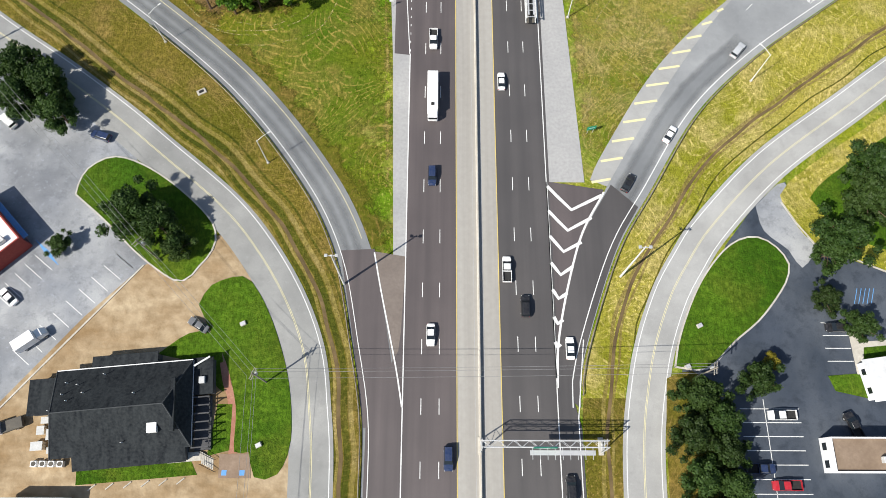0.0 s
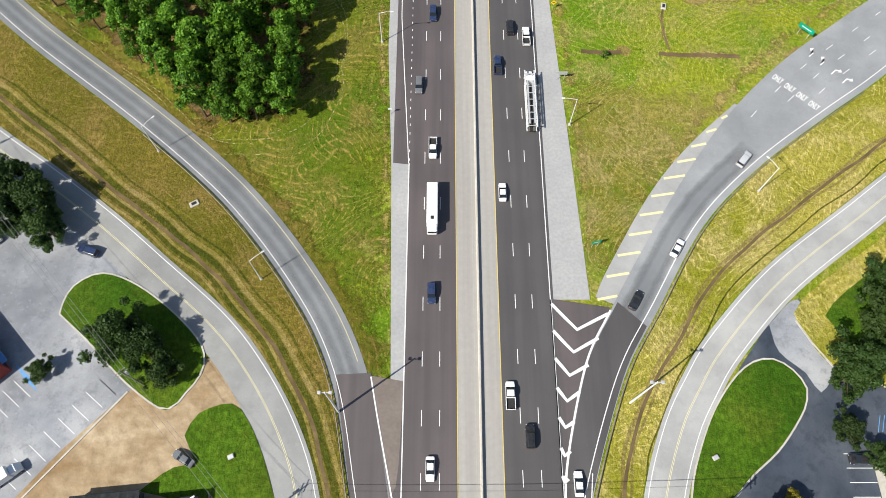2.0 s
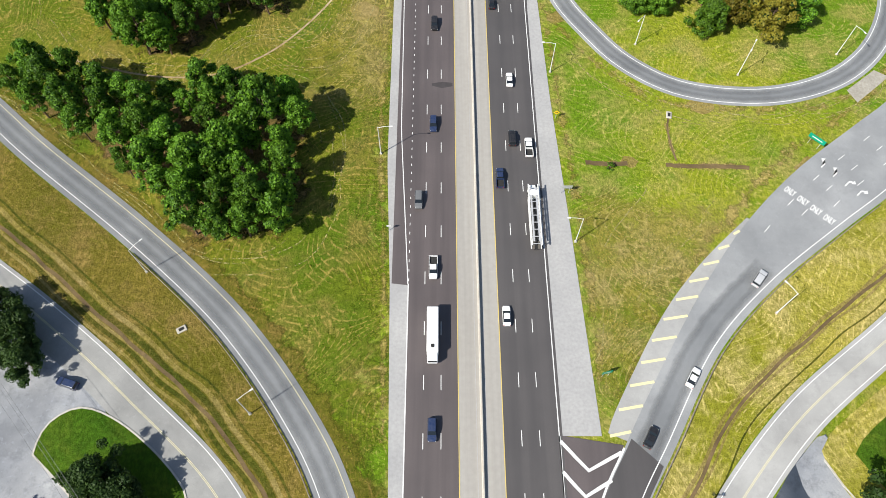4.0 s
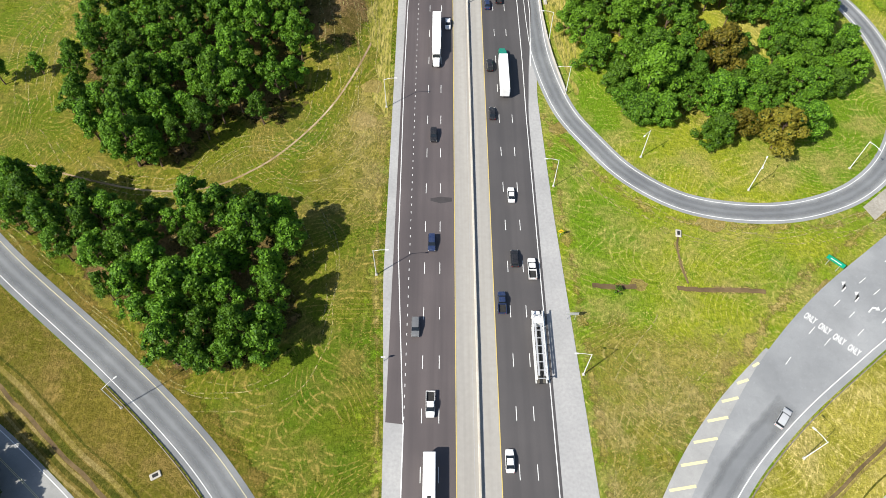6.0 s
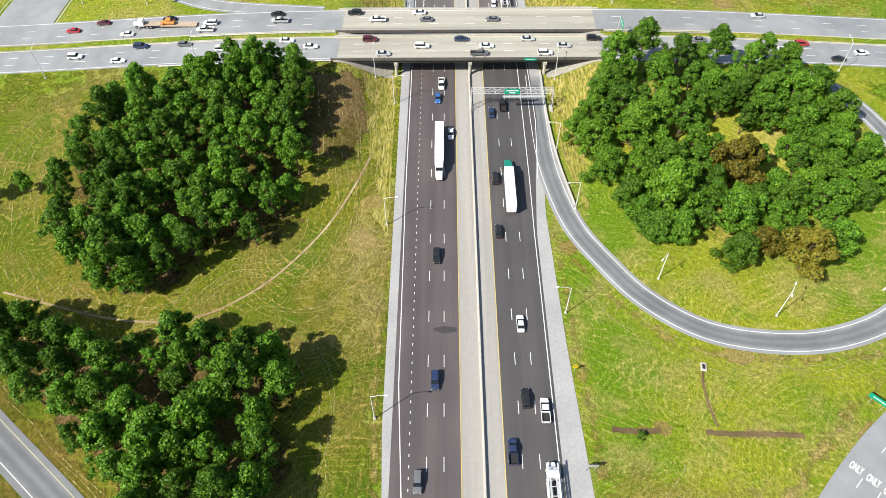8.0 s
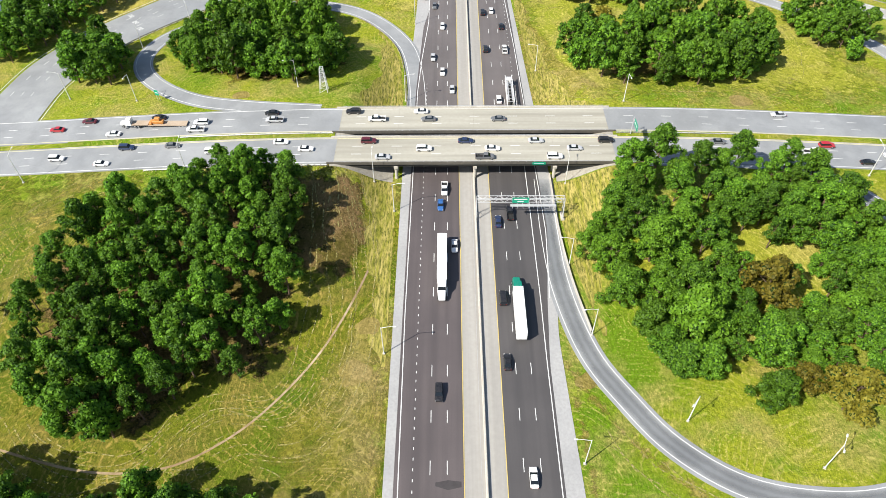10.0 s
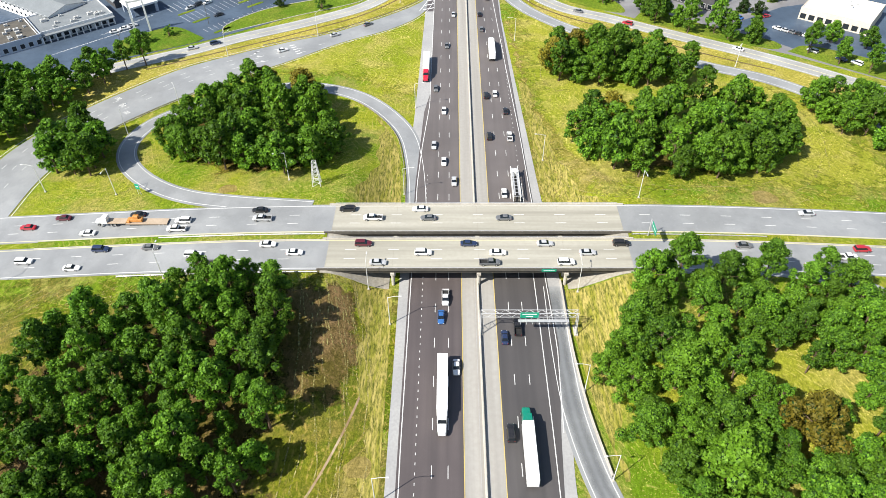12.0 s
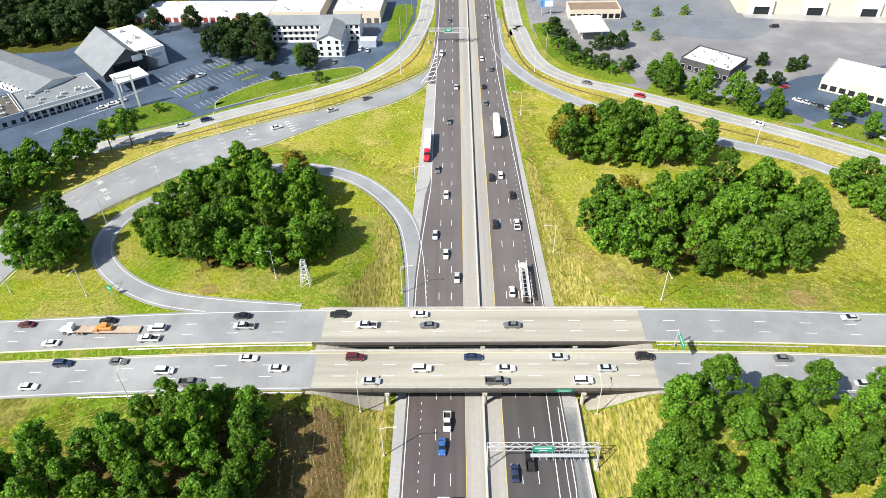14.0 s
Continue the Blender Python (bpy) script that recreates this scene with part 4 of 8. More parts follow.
# straw-coloured margins along the shoulders and ramps
soft_band("straw_margin", edge_line([(50, -13.5), (96, -14.6), (130, -17.2), (185, -20.0), (230, -17.5)]), edge_line([(50, -9.6), (96, -11.2), (130, -13.0), (185, -13.8), (230, -14.0)]), STRAWSOFT, 0.0431, "straw-coloured grass margin beside the shoulder", None, 0.5, 0.62)
soft_band("straw_margin", edge_line([(66, 32.2), (110, 30.2), (150, 28.3), (186, 28.0)]), edge_line([(66, 36.0), (110, 36.5), (150, 33.5), (186, 31.0)]), STRAWSOFT, 0.0437, "straw-coloured grass margin beside the shoulder", None, 0.5, 0.62)
soft_band("straw_margin", edge_line([(284, 29.4), (330, 28.0), (380, 26.4), (440, 24.4)]), edge_line([(284, 44.0), (330, 39.0), (380, 33.0), (440, 28.0)]), STRAWSOFT, 0.0443, "straw-coloured grass margin beside the shoulder", None, 0.5, 0.62)
soft_band("straw_margin", [q for q in offset(E, 3.2) if 150 < q[1] < 196], [q for q in offset(E, 9.5) if 143 < q[1] < 196], STRAWSOFT, 0.0449, "straw-coloured grass margin outside the loop ramp", None, 0.5, 0.62)
soft_band("straw_margin", [q for q in offset(CL, -8.0) if 64 < q[1] < 160], [q for q in offset(CL, -0.2) if 64 < q[1] < 160], STRAWSOFT, 0.0455, "straw-coloured grass margin beside the ramp", None, 0.5, 0.62)
for tag, lft, rgt in (("southwest", [(-16.5, 184), (-19, 200), (-22, 225), (-26, 250.5)], [(-14.9, 184), (-15.2, 215), (-15.4, 235), (-15.6, 250.5)]), ("southeast", [(38.6, 193), (34.8, 215), (33.0, 235), (32.6, 250.5)], [(39, 193), (41, 215), (46, 235), (50, 250.5)]),
                      ("northwest", [(-29, 282.5), (-27, 300), (-24, 322), (-28, 344)], [(-15.2, 282.5), (-16.0, 300), (-18.6, 322), (-27.5, 344)]), ("northeast", [(30.6, 282.5), (30.4, 300), (29.8, 330), (27.3, 378)], [(48, 282.5), (40, 300), (36, 330), (28, 378)])):
    wavy = [[(x + sg * (1.3 * math.sin(0.45 * i + len(tag)) + 0.9 * math.sin(1.1 * i)), y) for i, (x, y) in enumerate(curve_pts(e, 2))] for e, sg in ((lft, 1 if "west" in tag else 0), (rgt, 0 if "west" in tag else 1))]
    band("tall_grass_" + tag, wavy[0], wavy[1], TALLGRASS, 0.06, "tall dry streaky grass on the slope", "grass", across=8)
# lots, lawns and bare earth in the south
patch("lot_southwest", [(-150, 128), (-107.7, 99), (-89.4, 84.5), (-70, 68.5), (-60, 55), (-62, 42), (-74, 29), (-92, 6), (-190, 6), (-190, 128)], LOT, 0.085, "bleached grey parking lot asphalt", "parking lot", False)
patch("dirt_lot", [(-92, 8), (-74.4, 30.5), (-63.7, 41.8), (-54, 46), (-46, 50), (-36, 36), (-29.5, 20), (-28.6, -40), (-120, -40)], DIRT, 0.10, "bare tan dirt around the house", "bare earth", False)
patch("lawn_island_north", [(-81.3, 58.3), (-80.4, 63.9), (-74.7, 67.8), (-66.6, 65.4), (-56.7, 58.5), (-49.6, 51.0), (-49.2, 45.7), (-52.1, 41.2), (-55.5, 38.0), (-64.6, 43.7), (-73.2, 51.6)], LAWN, 0.22, "green lawn island with a kerb", "lawn")
patch("lawn_island_south", [(-50.8, 33.1), (-48.6, 37.4), (-42.2, 39.4), (-38.2, 35.6), (-33.9, 27.1), (-30.5, 16.6), (-29.3, 5.5), (-31.5, -0.9), (-35.9, -1.4), (-37.4, 3.3), (-40.2, 3.3), (-40.8, 12.0), (-43.8, 21.1), (-47.4, 27.0)], LAWN, 0.22, "green lawn beside the dirt lot", "lawn")
patch("lot_southeast", [(62.5, 47), (71, 57.5), (78.1, 62.5), (82.0, 47.8), (100, 40), (160, 20), (160, -60), (47.5, -60), (47.5, 6), (50, 20)], LOTDARK, 0.085, "dark sealed parking lot asphalt", "parking lot", False)
patch("lawn_southeast", [(48.5, 20.4), (50.5, 27.5), (56.0, 38.6), (63.3, 47.0), (69.8, 49.0), (74.8, 45.1), (75.1, 40.0), (68.3, 31.2), (61.5, 25.7), (55.0, 20.0)], LAWN, 0.22, "green lawn island with a kerb", "lawn")
patch("hedge_bed_southeast", [(46.5, 18), (52, 19.5), (57, 14), (58.5, 4), (57.5, -12), (46, -12), (45, 2)], VERGE, 0.2, "planted bed under trees at the lot's edge", "planting bed")
patch("lawn_east", [(76.7, 57.2), (79.0, 62.5), (104.5, 80), (140, 104), (150, 60), (112, 38), (96.6, 41.3), (82.0, 47.8)], VERGEDRY, 0.2, "green lawn with bare sandy edges", "lawn")
patch("lawn_east_middle", [(83, 58.5), (88, 63.5), (108, 77), (135, 92), (140, 62), (112, 44), (98, 46), (88, 51)], LAWN, 0.225, "green lawn round the trees", "lawn")
patch("lot_apron", [(70.5, 56.5), (77.8, 62.2), (80.5, 52.5), (82.5, 47.2), (78.5, 42), (76.2, 46), (71.5, 50.5)], LOT, 0.1, "paler asphalt at the lot's entrance", "parking lot")
# lots in the north
patch("lot_northwest", [(-195, 352), (-150, 384), (-108, 408), (-72, 434), (-42, 452), (-28, 480), (-21, 520), (-21, 640), (-420, 640), (-420, 352)], LOTBLUE, 0.085, "blue-grey hotel parking lot asphalt", "parking lot", False)
patch("wood_floor_northwest", [(-420, 640), (-185, 640), (-160, 560), (-165, 520), (-195, 488), (-230, 478), (-420, 478)], DITCHGRASS, 0.1, "dark undergrowth below the far trees", "undergrowth")
patch("lawn_northwest", [(-104, 414), (-72.6, 433.0), (-44, 449.5), (-50.4, 456.5), (-85.6, 443), (-104, 424)], NLAWN, 0.2, "green lawn strip along the frontage road", "lawn")
patch("lawn_hotel", [(-140.7, 391), (-113, 406), (-116, 413), (-129.2, 421.0), (-143.2, 412), (-150, 402)], NLAWN, 0.2, "green lawn around the hotel sign", "lawn")
patch("lawn_inn", [(-28, 488), (-24, 510), (-23, 540), (-33, 540), (-36, 505), (-37, 488)], NLAWN, 0.2, "green lawn beside the inn", "lawn")
patch("lot_northeast", [(42, 640), (42, 505), (48, 468), (60, 448), (78, 434), (116, 410), (146, 391), (200, 350), (420, 350), (420, 640)], LOTFAR, 0.085, "grey mall parking lot asphalt", "parking lot", False)
patch("lot_store", [(128, 420), (150, 396), (200, 358), (300, 358), (300, 452), (205, 452), (160, 440)], LOTBLUE, 0.1, "dark blue-grey asphalt of the store's lot", "parking lot", False)
patch("lot_mall_sealed", [(84, 500), (150, 486), (176, 520), (168, 575), (88, 575)], LOTSEAL, 0.1, "blue-grey resealed part of the mall lot", "parking lot")
patch("mall_forecourt", [(160, 516), (196, 508), (330, 494), (330, 520), (160, 534)], FRONT, 0.11, "pale concrete forecourt before the mall", "pavement", False)
patch("lawn_northeast", [(43, 510), (47, 472), (58, 449), (76, 436), (84, 436), (80, 450), (66, 463), (58, 500), (54, 512)], NLAWN, 0.2, "green lawn strip with bushes", "lawn")
patch("lawn_northeast_strip", [(86, 427), (116, 409), (140, 396), (144, 403), (120, 419), (96, 436)], NLAWN, 0.2, "green lawn strip with trees", "lawn")
patch("lawn_northeast_corner", [(146, 394), (165, 378), (190, 360), (196, 372), (160, 398)], NLAWN, 0.2, "green lawn strip with trees", "lawn")

# kerbs round the lawns
def kerb(corners, label="pale concrete kerb round a lawn"):
    c = curve_pts(list(corners) + [corners[0]], 2.0)
    ribbon("kerb", c, 0.35, CONCRETE, 0.27, label, "kerb", across=1)


kerb([(-81.3, 58.3), (-80.4, 63.9), (-74.7, 67.8), (-66.6, 65.4), (-56.7, 58.5), (-49.6, 51.0), (-49.2, 45.7), (-52.1, 41.2), (-55.5, 38.0), (-64.6, 43.7), (-73.2, 51.6)])
kerb([(48.5, 20.4), (50.5, 27.5), (56.0, 38.6), (63.3, 47.0), (69.8, 49.0), (74.8, 45.1), (75.1, 40.0), (68.3, 31.2), (61.5, 25.7), (55.0, 20.0)])
kerb([(-104, 414), (-72.6, 433.0), (-44, 449.5), (-50.4, 456.5), (-85.6, 443), (-104, 424)])
for line, label in ((straight(-63.7, 41.8, -92, 6.5, 2), "low concrete kerb between lot and dirt"), ([(82, 47.6), (96.6, 41.1), (112, 37.6)], "pale concrete kerb along the lawn"), ([(76.4, 57.4), (78.8, 52.5), (82, 47.6)], "pale concrete kerb along the lawn")):
    ribbon("kerb", line, 0.35, CONCRETE, 0.24, label, "kerb", across=1)
for y in (264.5, 267.7):
    for x0, x1 in ((-122, DECK_W - 1), (DECK_E + 1, 300)):
        ribbon("kerb", straight(x0, y, x1, y, 3), 0.3, CONCRETE, 0.32, "pale concrete kerb of the street median", "kerb", across=1)
# sandy bare spots worn into the grass
for i, (x, y, r) in enumerate(((-22, 182, 4.5), (-20, 196, 3.5), (47, 130, 2.2), (92, 128, 4.0), (98, 286, 4.0), (-70, 290, 3.0), (33, 180, 3.0), (68, 148, 3.5))):
    srng = np.random.default_rng(70 + i)
    ring = [(x + r * k * math.cos(a), y + r * 0.8 * k * math.sin(a)) for a, k in ((j * math.pi / 6, srng.uniform(0.78, 1.15)) for j in range(12))]
    patch("bare_spot", ring, STRAW, 0.03 + (0.2 if y < 60 else 0.03), "sandy straw-coloured bare spot in the grass", "bare earth", thick=0.05)

# ---- trees ----
def crown_mesh(name, rng, lobes, leaves, size, leaf, squash=0.8):
    """Many small leaf clumps round inner clumps coloured dark as the crown's shade."""
    V, Fc, mats = [], [], []
    ico = bmesh.new()
    bmesh.ops.create_icosphere(ico, subdivisions=1, radius=1)
    iv = np.array([v.co[:] for v in ico.verts])
    ico.verts.index_update()
    fi = [[v.index for v in f.verts] for f in ico.faces]
    ico.free()
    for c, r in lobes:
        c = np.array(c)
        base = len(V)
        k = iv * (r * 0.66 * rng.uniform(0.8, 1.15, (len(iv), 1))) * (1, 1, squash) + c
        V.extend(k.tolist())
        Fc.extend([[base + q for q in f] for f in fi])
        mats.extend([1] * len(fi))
        n = max(20, int(leaves * (r / 1.7) ** 2))
        d = rng.normal(size=(n, 3))
        d[:, 2] = d[:, 2] * 0.9 + 0.25
        d /= np.linalg.norm(d, axis=1)[:, None]
        pos = c + d * r * rng.uniform(0.70, 1.18, (n, 1)) * (1, 1, squash)
        nrm = d + rng.normal(scale=0.5, size=(n, 3))
        nrm /= np.linalg.norm(nrm, axis=1)[:, None]
        t1 = np.cross(nrm, rng.normal(size=(n, 3)))
        t1 /= np.linalg.norm(t1, axis=1)[:, None] + 1e-9
        t2 = np.cross(nrm, t1)
        s = size * rng.uniform(0.6, 1.35, (n, 1))
        base = len(V)
        tri = np.stack([pos - t1 * s, pos + t1 * s * 0.6 - t2 * s * 0.75 + nrm * s * 0.15, pos + t1 * s * 0.6 + t2 * s * 0.75 - nrm * s * 0.1], 1).reshape(-1, 3)
        V.extend(tri.tolist())
        Fc.extend([[base + 3 * i, base + 3 * i + 1, base + 3 * i + 2] for i in range(n)])
        mats.extend([0] * n)
    me = mesh_of(name, V, Fc, leaf)
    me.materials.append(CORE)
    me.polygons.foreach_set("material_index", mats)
    return me


def make_tree(name, seed, height, radius, bare, leaf, label, category="tree", lobes_n=42, leaves=350, size=0.28):
    rng = np.random.default_rng(seed)
    t = thing(name, pose(0, 0, 0), label, category)
    lobes = []
    for i in range(lobes_n):
        u = (i + 0.5) / lobes_n
        z = bare + (height - bare) * (0.10 + 0.85 * u)
        w = math.sin(math.pi * min(1, 0.22 + 0.75 * u)) ** 0.75
        a = i * 2.4 + rng.uniform(-0.5, 0.5)
        d = radius * w * rng.uniform(0.32, 1.04) * (1 + 0.16 * math.sin(2 * a + seed) + 0.1 * math.sin(3 * a + 2 * seed))
        lobes.append(((d * math.cos(a), d * math.sin(a), z + rng.uniform(-0.5, 0.5)), radius * rng.uniform(0.15, 0.32)))
    lobes.append(((0, 0, height - radius * 0.2), radius * 0.3))
    bm = bmesh.new()
    bend = rng.uniform(-0.3, 0.3, 2)
    mid = (bend[0], bend[1], bare * 0.6 + 1)
    tube(bm, (0, 0, -0.2), mid, 0.26, 0.2, 8)
    tube(bm, mid, (0, 0, height * 0.9), 0.2, 0.06, 7)
    part("trunk", bm, BARK, t, "brown rough bark trunk")
    bm = bmesh.new()
    for (c, r) in lobes[::3]:
        tube(bm, (0, 0, max(bare * 0.7, c[2] - 2.2)), c, 0.10, 0.035, 4)
    part("limb", bm, BARK, t)
    part_mesh("crown", crown_mesh("crown", rng, lobes, leaves, size, leaf), t)
    return t


def inside(x, y, poly):
    hit = False
    for (x0, y0), (x1, y1) in zip(poly, poly[1:] + poly[:1]):
        if (y0 > y) != (y1 > y) and x < (x1 - x0) * (y - y0) / (y1 - y0) + x0:
            hit = not hit
    return hit


TALL = "tall green pine with a rounded dense crown in the roadside wood"
LEAFY = "full green roadside tree with a broad leafy crown"
pines = [make_tree("pine_tree", 11 + i, h, r, b, PINE, TALL) for i, (h, r, b) in enumerate(((14.0, 3.8, 4.0), (12.5, 3.5, 3.5), (15.5, 3.9, 5.0), (11, 3.4, 3.0), (13.5, 3.1, 4.5)))]
mixed = [make_tree("roadside_tree", 81 + i, h, r, b, MIXED, LEAFY) for i, (h, r, b) in enumerate(((12.5, 4.8, 1.0), (11.0, 4.4, 0.8), (13.5, 4.3, 1.5), (9.0, 4.2, 0.5)))]
# trees that stay far off carry fewer, larger leaves
far_trees = [make_tree("roadside_tree", 181 + i, h, r, b, MIXED, LEAFY, leaves=155, size=0.41) for i, (h, r, b) in enumerate(((12.0, 4.5, 1.0), (10.5, 4.2, 0.8), (13.0, 4.2, 1.5), (9.5, 4.0, 0.6), (13.5, 3.7, 2.0)))]
far_pines = [make_tree("pine_tree", 111 + i, h, r, b, PINE, TALL, leaves=155, size=0.41) for i, (h, r, b) in enumerate(((14.0, 3.9, 3.0), (12.5, 3.7, 2.5), (11, 3.5, 2.0)))]
ochre = make_tree("turning_tree", 41, 10.5, 4.2, 1.5, OCHRE, "broad tree with olive-brown turning leaves")
oak = make_tree("oak_tree", 51, 9.0, 5.2, 2.0, OAK, "broad dark green oak beside the road")
far_oak = make_tree("oak_tree", 151, 10.0, 5.2, 1.5, OAK, "broad dark green oak in a far stand of trees", lobes_n=26, leaves=120, size=0.5)
bush = make_tree("bush", 61, 3.2, 1.9, 0.3, PINE, "rounded green bush on the lawn", "bush", 14, 600, 0.16)
used = set()
trng = random.Random(5)


def plant(kind, x, y, s=1.0, turn=None, stretch=1.0):
    a = trng.uniform(0, 360) if turn is None else turn
    m = pose(x, y, gz(x, y), 0, 0, a) @ Matrix.Diagonal((s, s, s * stretch, 1))
    if kind.name not in used:
        used.add(kind.name)
        kind.matrix_basis = m
        return kind
    return copy_thing(kind, m)


def grove(poly, gap, group, kinds=None, lo=0.85, hi=1.25, tries=1400, odd=0.0, glade=()):
    xs, ys = [p[0] for p in poly], [p[1] for p in poly]
    mine = []
    for _ in range(tries):
        x, y = trng.uniform(min(xs), max(xs)), trng.uniform(min(ys), max(ys))
        if not inside(x, y, poly) or any((x - a) ** 2 + (y - b) ** 2 < gap * gap for a, b in mine) or any(math.hypot(x - a, y - b) < c for a, b, c in glade):
            continue
        mine.append((x, y))
        k = ochre if trng.random() < odd else trng.choice(kinds or pines)
        tagged(plant(k, x, y, trng.uniform(lo, hi), None, trng.uniform(0.9, 1.12)), group=group)


def litter(name, poly, k, label="brown pine litter under the trees"):
    cx, cy = sum(p[0] for p in poly) / len(poly), sum(p[1] for p in poly) / len(poly)
    patch_drape(name, [(cx + (x - cx) * k, cy + (y - cy) * k) for x, y in poly], GOLDSOFT if name == "litter_east" else LITTER, 0.04, label)


def patch_drape(name, poly, material, up, label):
    """A wavy-edged sheet that follows the ground closely."""
    ring = curve_pts(list(poly) + [poly[0]], 2.5)[:-1]
    cx, cy = sum(p[0] for p in ring) / len(ring), sum(p[1] for p in ring) / len(ring)
    V, Fc, n = [(cx, cy, gz(cx, cy) + up)], [], len(ring)
    steps = max(14, int(max(math.hypot(x - cx, y - cy) for x, y in ring) / 2.6))
    for s in range(1, steps + 1):
        for i, (x, y) in enumerate(ring):
            w = 1 + (0.13 * noise.noise(Vector((x * 0.13, y * 0.13, 3))) + 0.05 * noise.noise(Vector((x * 0.5, y * 0.5, 7)))) * (s / steps) ** 2
            px, py = cx + (x - cx) * s / steps * w, cy + (y - cy) * s / steps * w
            V.append((px, py, gz(px, py) + up))
    for i in range(n):
        Fc.append((0, 1 + i, 1 + (i + 1) % n))
        for s in range(steps - 1):
            a, b = 1 + s * n + i, 1 + s * n + (i + 1) % n
            Fc.append((a, a + n, b + n, b))
    ob = new(name, mesh_of(name, V, upward(V, Fc), material))
    cover = ob.data.attributes.new("cover", "FLOAT", "POINT")
    for i in range(len(V)):
        step = 0 if i == 0 else (i - 1) // n + 1
        cover.data[i].value = min(1.0, 2.6 * (1 - step / steps))
    return tagged(ob, label, "ground cover", "", "structure")


W1 = [(-104.9, 155), (-82.6, 149), (-70.9, 149.2), (-50.9, 151.9), (-41.3, 149.2), (-34.7, 138.1), (-33.6, 120.5), (-37.5, 109.5), (-48.0, 106.6), (-60.0, 109.6), (-70.5, 121.5), (-88, 133.5), (-101, 143), (-112, 150)]
W2 = [(-101.4, 184.0), (-107.9, 213.6), (-92.7, 230.9), (-74, 238), (-65.0, 247), (-48.9, 249), (-43.1, 240), (-40.1, 200.6), (-44.0, 180), (-58, 181), (-68, 166), (-77.4, 164.6), (-89.6, 169.5)]
E1 = [(38.3, 222.2), (52.6, 238.3), (59.0, 247), (85.8, 247), (100.1, 242), (110.3, 236), (120.8, 208.8), (114.7, 195.1), (100.7, 179.2), (87.1, 170.1), (69.0, 176.4), (52.1, 185.2), (39.7, 204.6)]
NW = [(-101.0, 318.0), (-98.2, 341.1), (-79.8, 355.4), (-53.7, 352.9), (-40.8, 332.2), (-36.5, 310.8), (-42.4, 300.2), (-57.2, 297.8), (-75.4, 298.0), (-90.7, 308.3)]
NE = [(41.9, 319.5), (52.7, 337.3), (77.5, 343.1), (100.2, 346.5), (119.8, 339.8), (119.4, 321.5), (109.0, 303.1), (92.7, 295.3), (64.2, 294.5), (49.7, 299.5)]
NE2 = [(41.7, 391), (61.8, 396.4), (74.3, 391.3), (93.9, 378.6), (100.4, 370.7), (91.0, 364.5), (68.5, 364.9), (42.7, 365.3)]
WF = [(-135, 367), (-145, 354), (-153, 338), (-164, 318), (-200, 318), (-194, 342), (-167, 360), (-147, 373), (-139, 376)]
for name, poly in (("litter_southwest", W1), ("litter_west", W2), ("litter_east", E1), ("litter_northwest", NW), ("litter_northeast", NE)):
    litter(name, poly, 1.16 if name in ("litter_southwest", "litter_west") else 0.94)
patch_drape("litter_slope", [(-47, 250), (-25, 250), (-22, 238), (-20, 222), (-27, 208), (-42, 212)], LITTER, 0.05, "brown pine litter on the shaded slope beside the overpass")
for name, poly, k in (("browned_grass_southwest", W1, 1.22), ("browned_grass_west", W2, 1.12), ("browned_grass_northwest", NW, 1.12)):
    cx, cy = sum(q[0] for q in poly) / len(poly), sum(q[1] for q in poly) / len(poly)
    patch_drape(name, [(cx + (x - cx) * k, cy + (y - cy) * k) for x, y in poly], BROWNSOFT, 0.0335, "browned grass round the wood")

# sheet of the darkened grass copy; its dimness is coloured in
patch_drape("shaded_grass_west", [(6, 8), (6, 110), (6, 170), (6, 225), (4, 268), (-70, 268), (-125, 268), (-190, 268), (-200, 225), (-175, 165), (-140, 112), (-100, 66), (-70, 30), (-45, 8)], WESTGRASS, 0.028, "green-brown mown grass with shade in its colour, between ramp and highway")

patch_drape("golden_grass_northwest", [(-4, 345), (-4, 470), (-24, 440), (-60, 412), (-92, 385), (-75, 368), (-45, 366), (-20, 350)], GOLDSOFT, 0.028, "bright golden-green mown grass between ramp and highway")
patch_drape("golden_grass_northeast", [(20, 276), (20, 470), (45, 440), (80, 408), (125, 382), (160, 345), (160, 276)], GOLDSOFT, 0.028, "bright golden-green mown grass round the northeast woods")
patch_drape("lush_grass_east", [(126, 249), (175, 249), (175, 190), (150, 170), (140, 190), (137, 225)], LUSHSOFT, 0.028, "lush green grass outside the loop ramp")
patch_drape("straw_field_southeast", [(30, 60), (30, 124), (52, 122), (76, 118), (66, 104), (48, 82), (36, 60)], STRAWTHIN, 0.035, "straw-coloured cut hay lying over the field")
patch_drape("straw_slope_west", [(-12, 142), (-12, 212), (-22, 206), (-31, 182), (-44, 163), (-37, 148), (-24, 138)], STRAWTHIN, 0.037, "pale sandy straw-coloured grass beside the shoulder")
patch_drape("straw_field_north", [(26, 283), (26, 356), (38, 346), (44, 318), (52, 298), (54, 283)], STRAWTHIN, 0.035, "pale straw-coloured grass round the northeast wood")


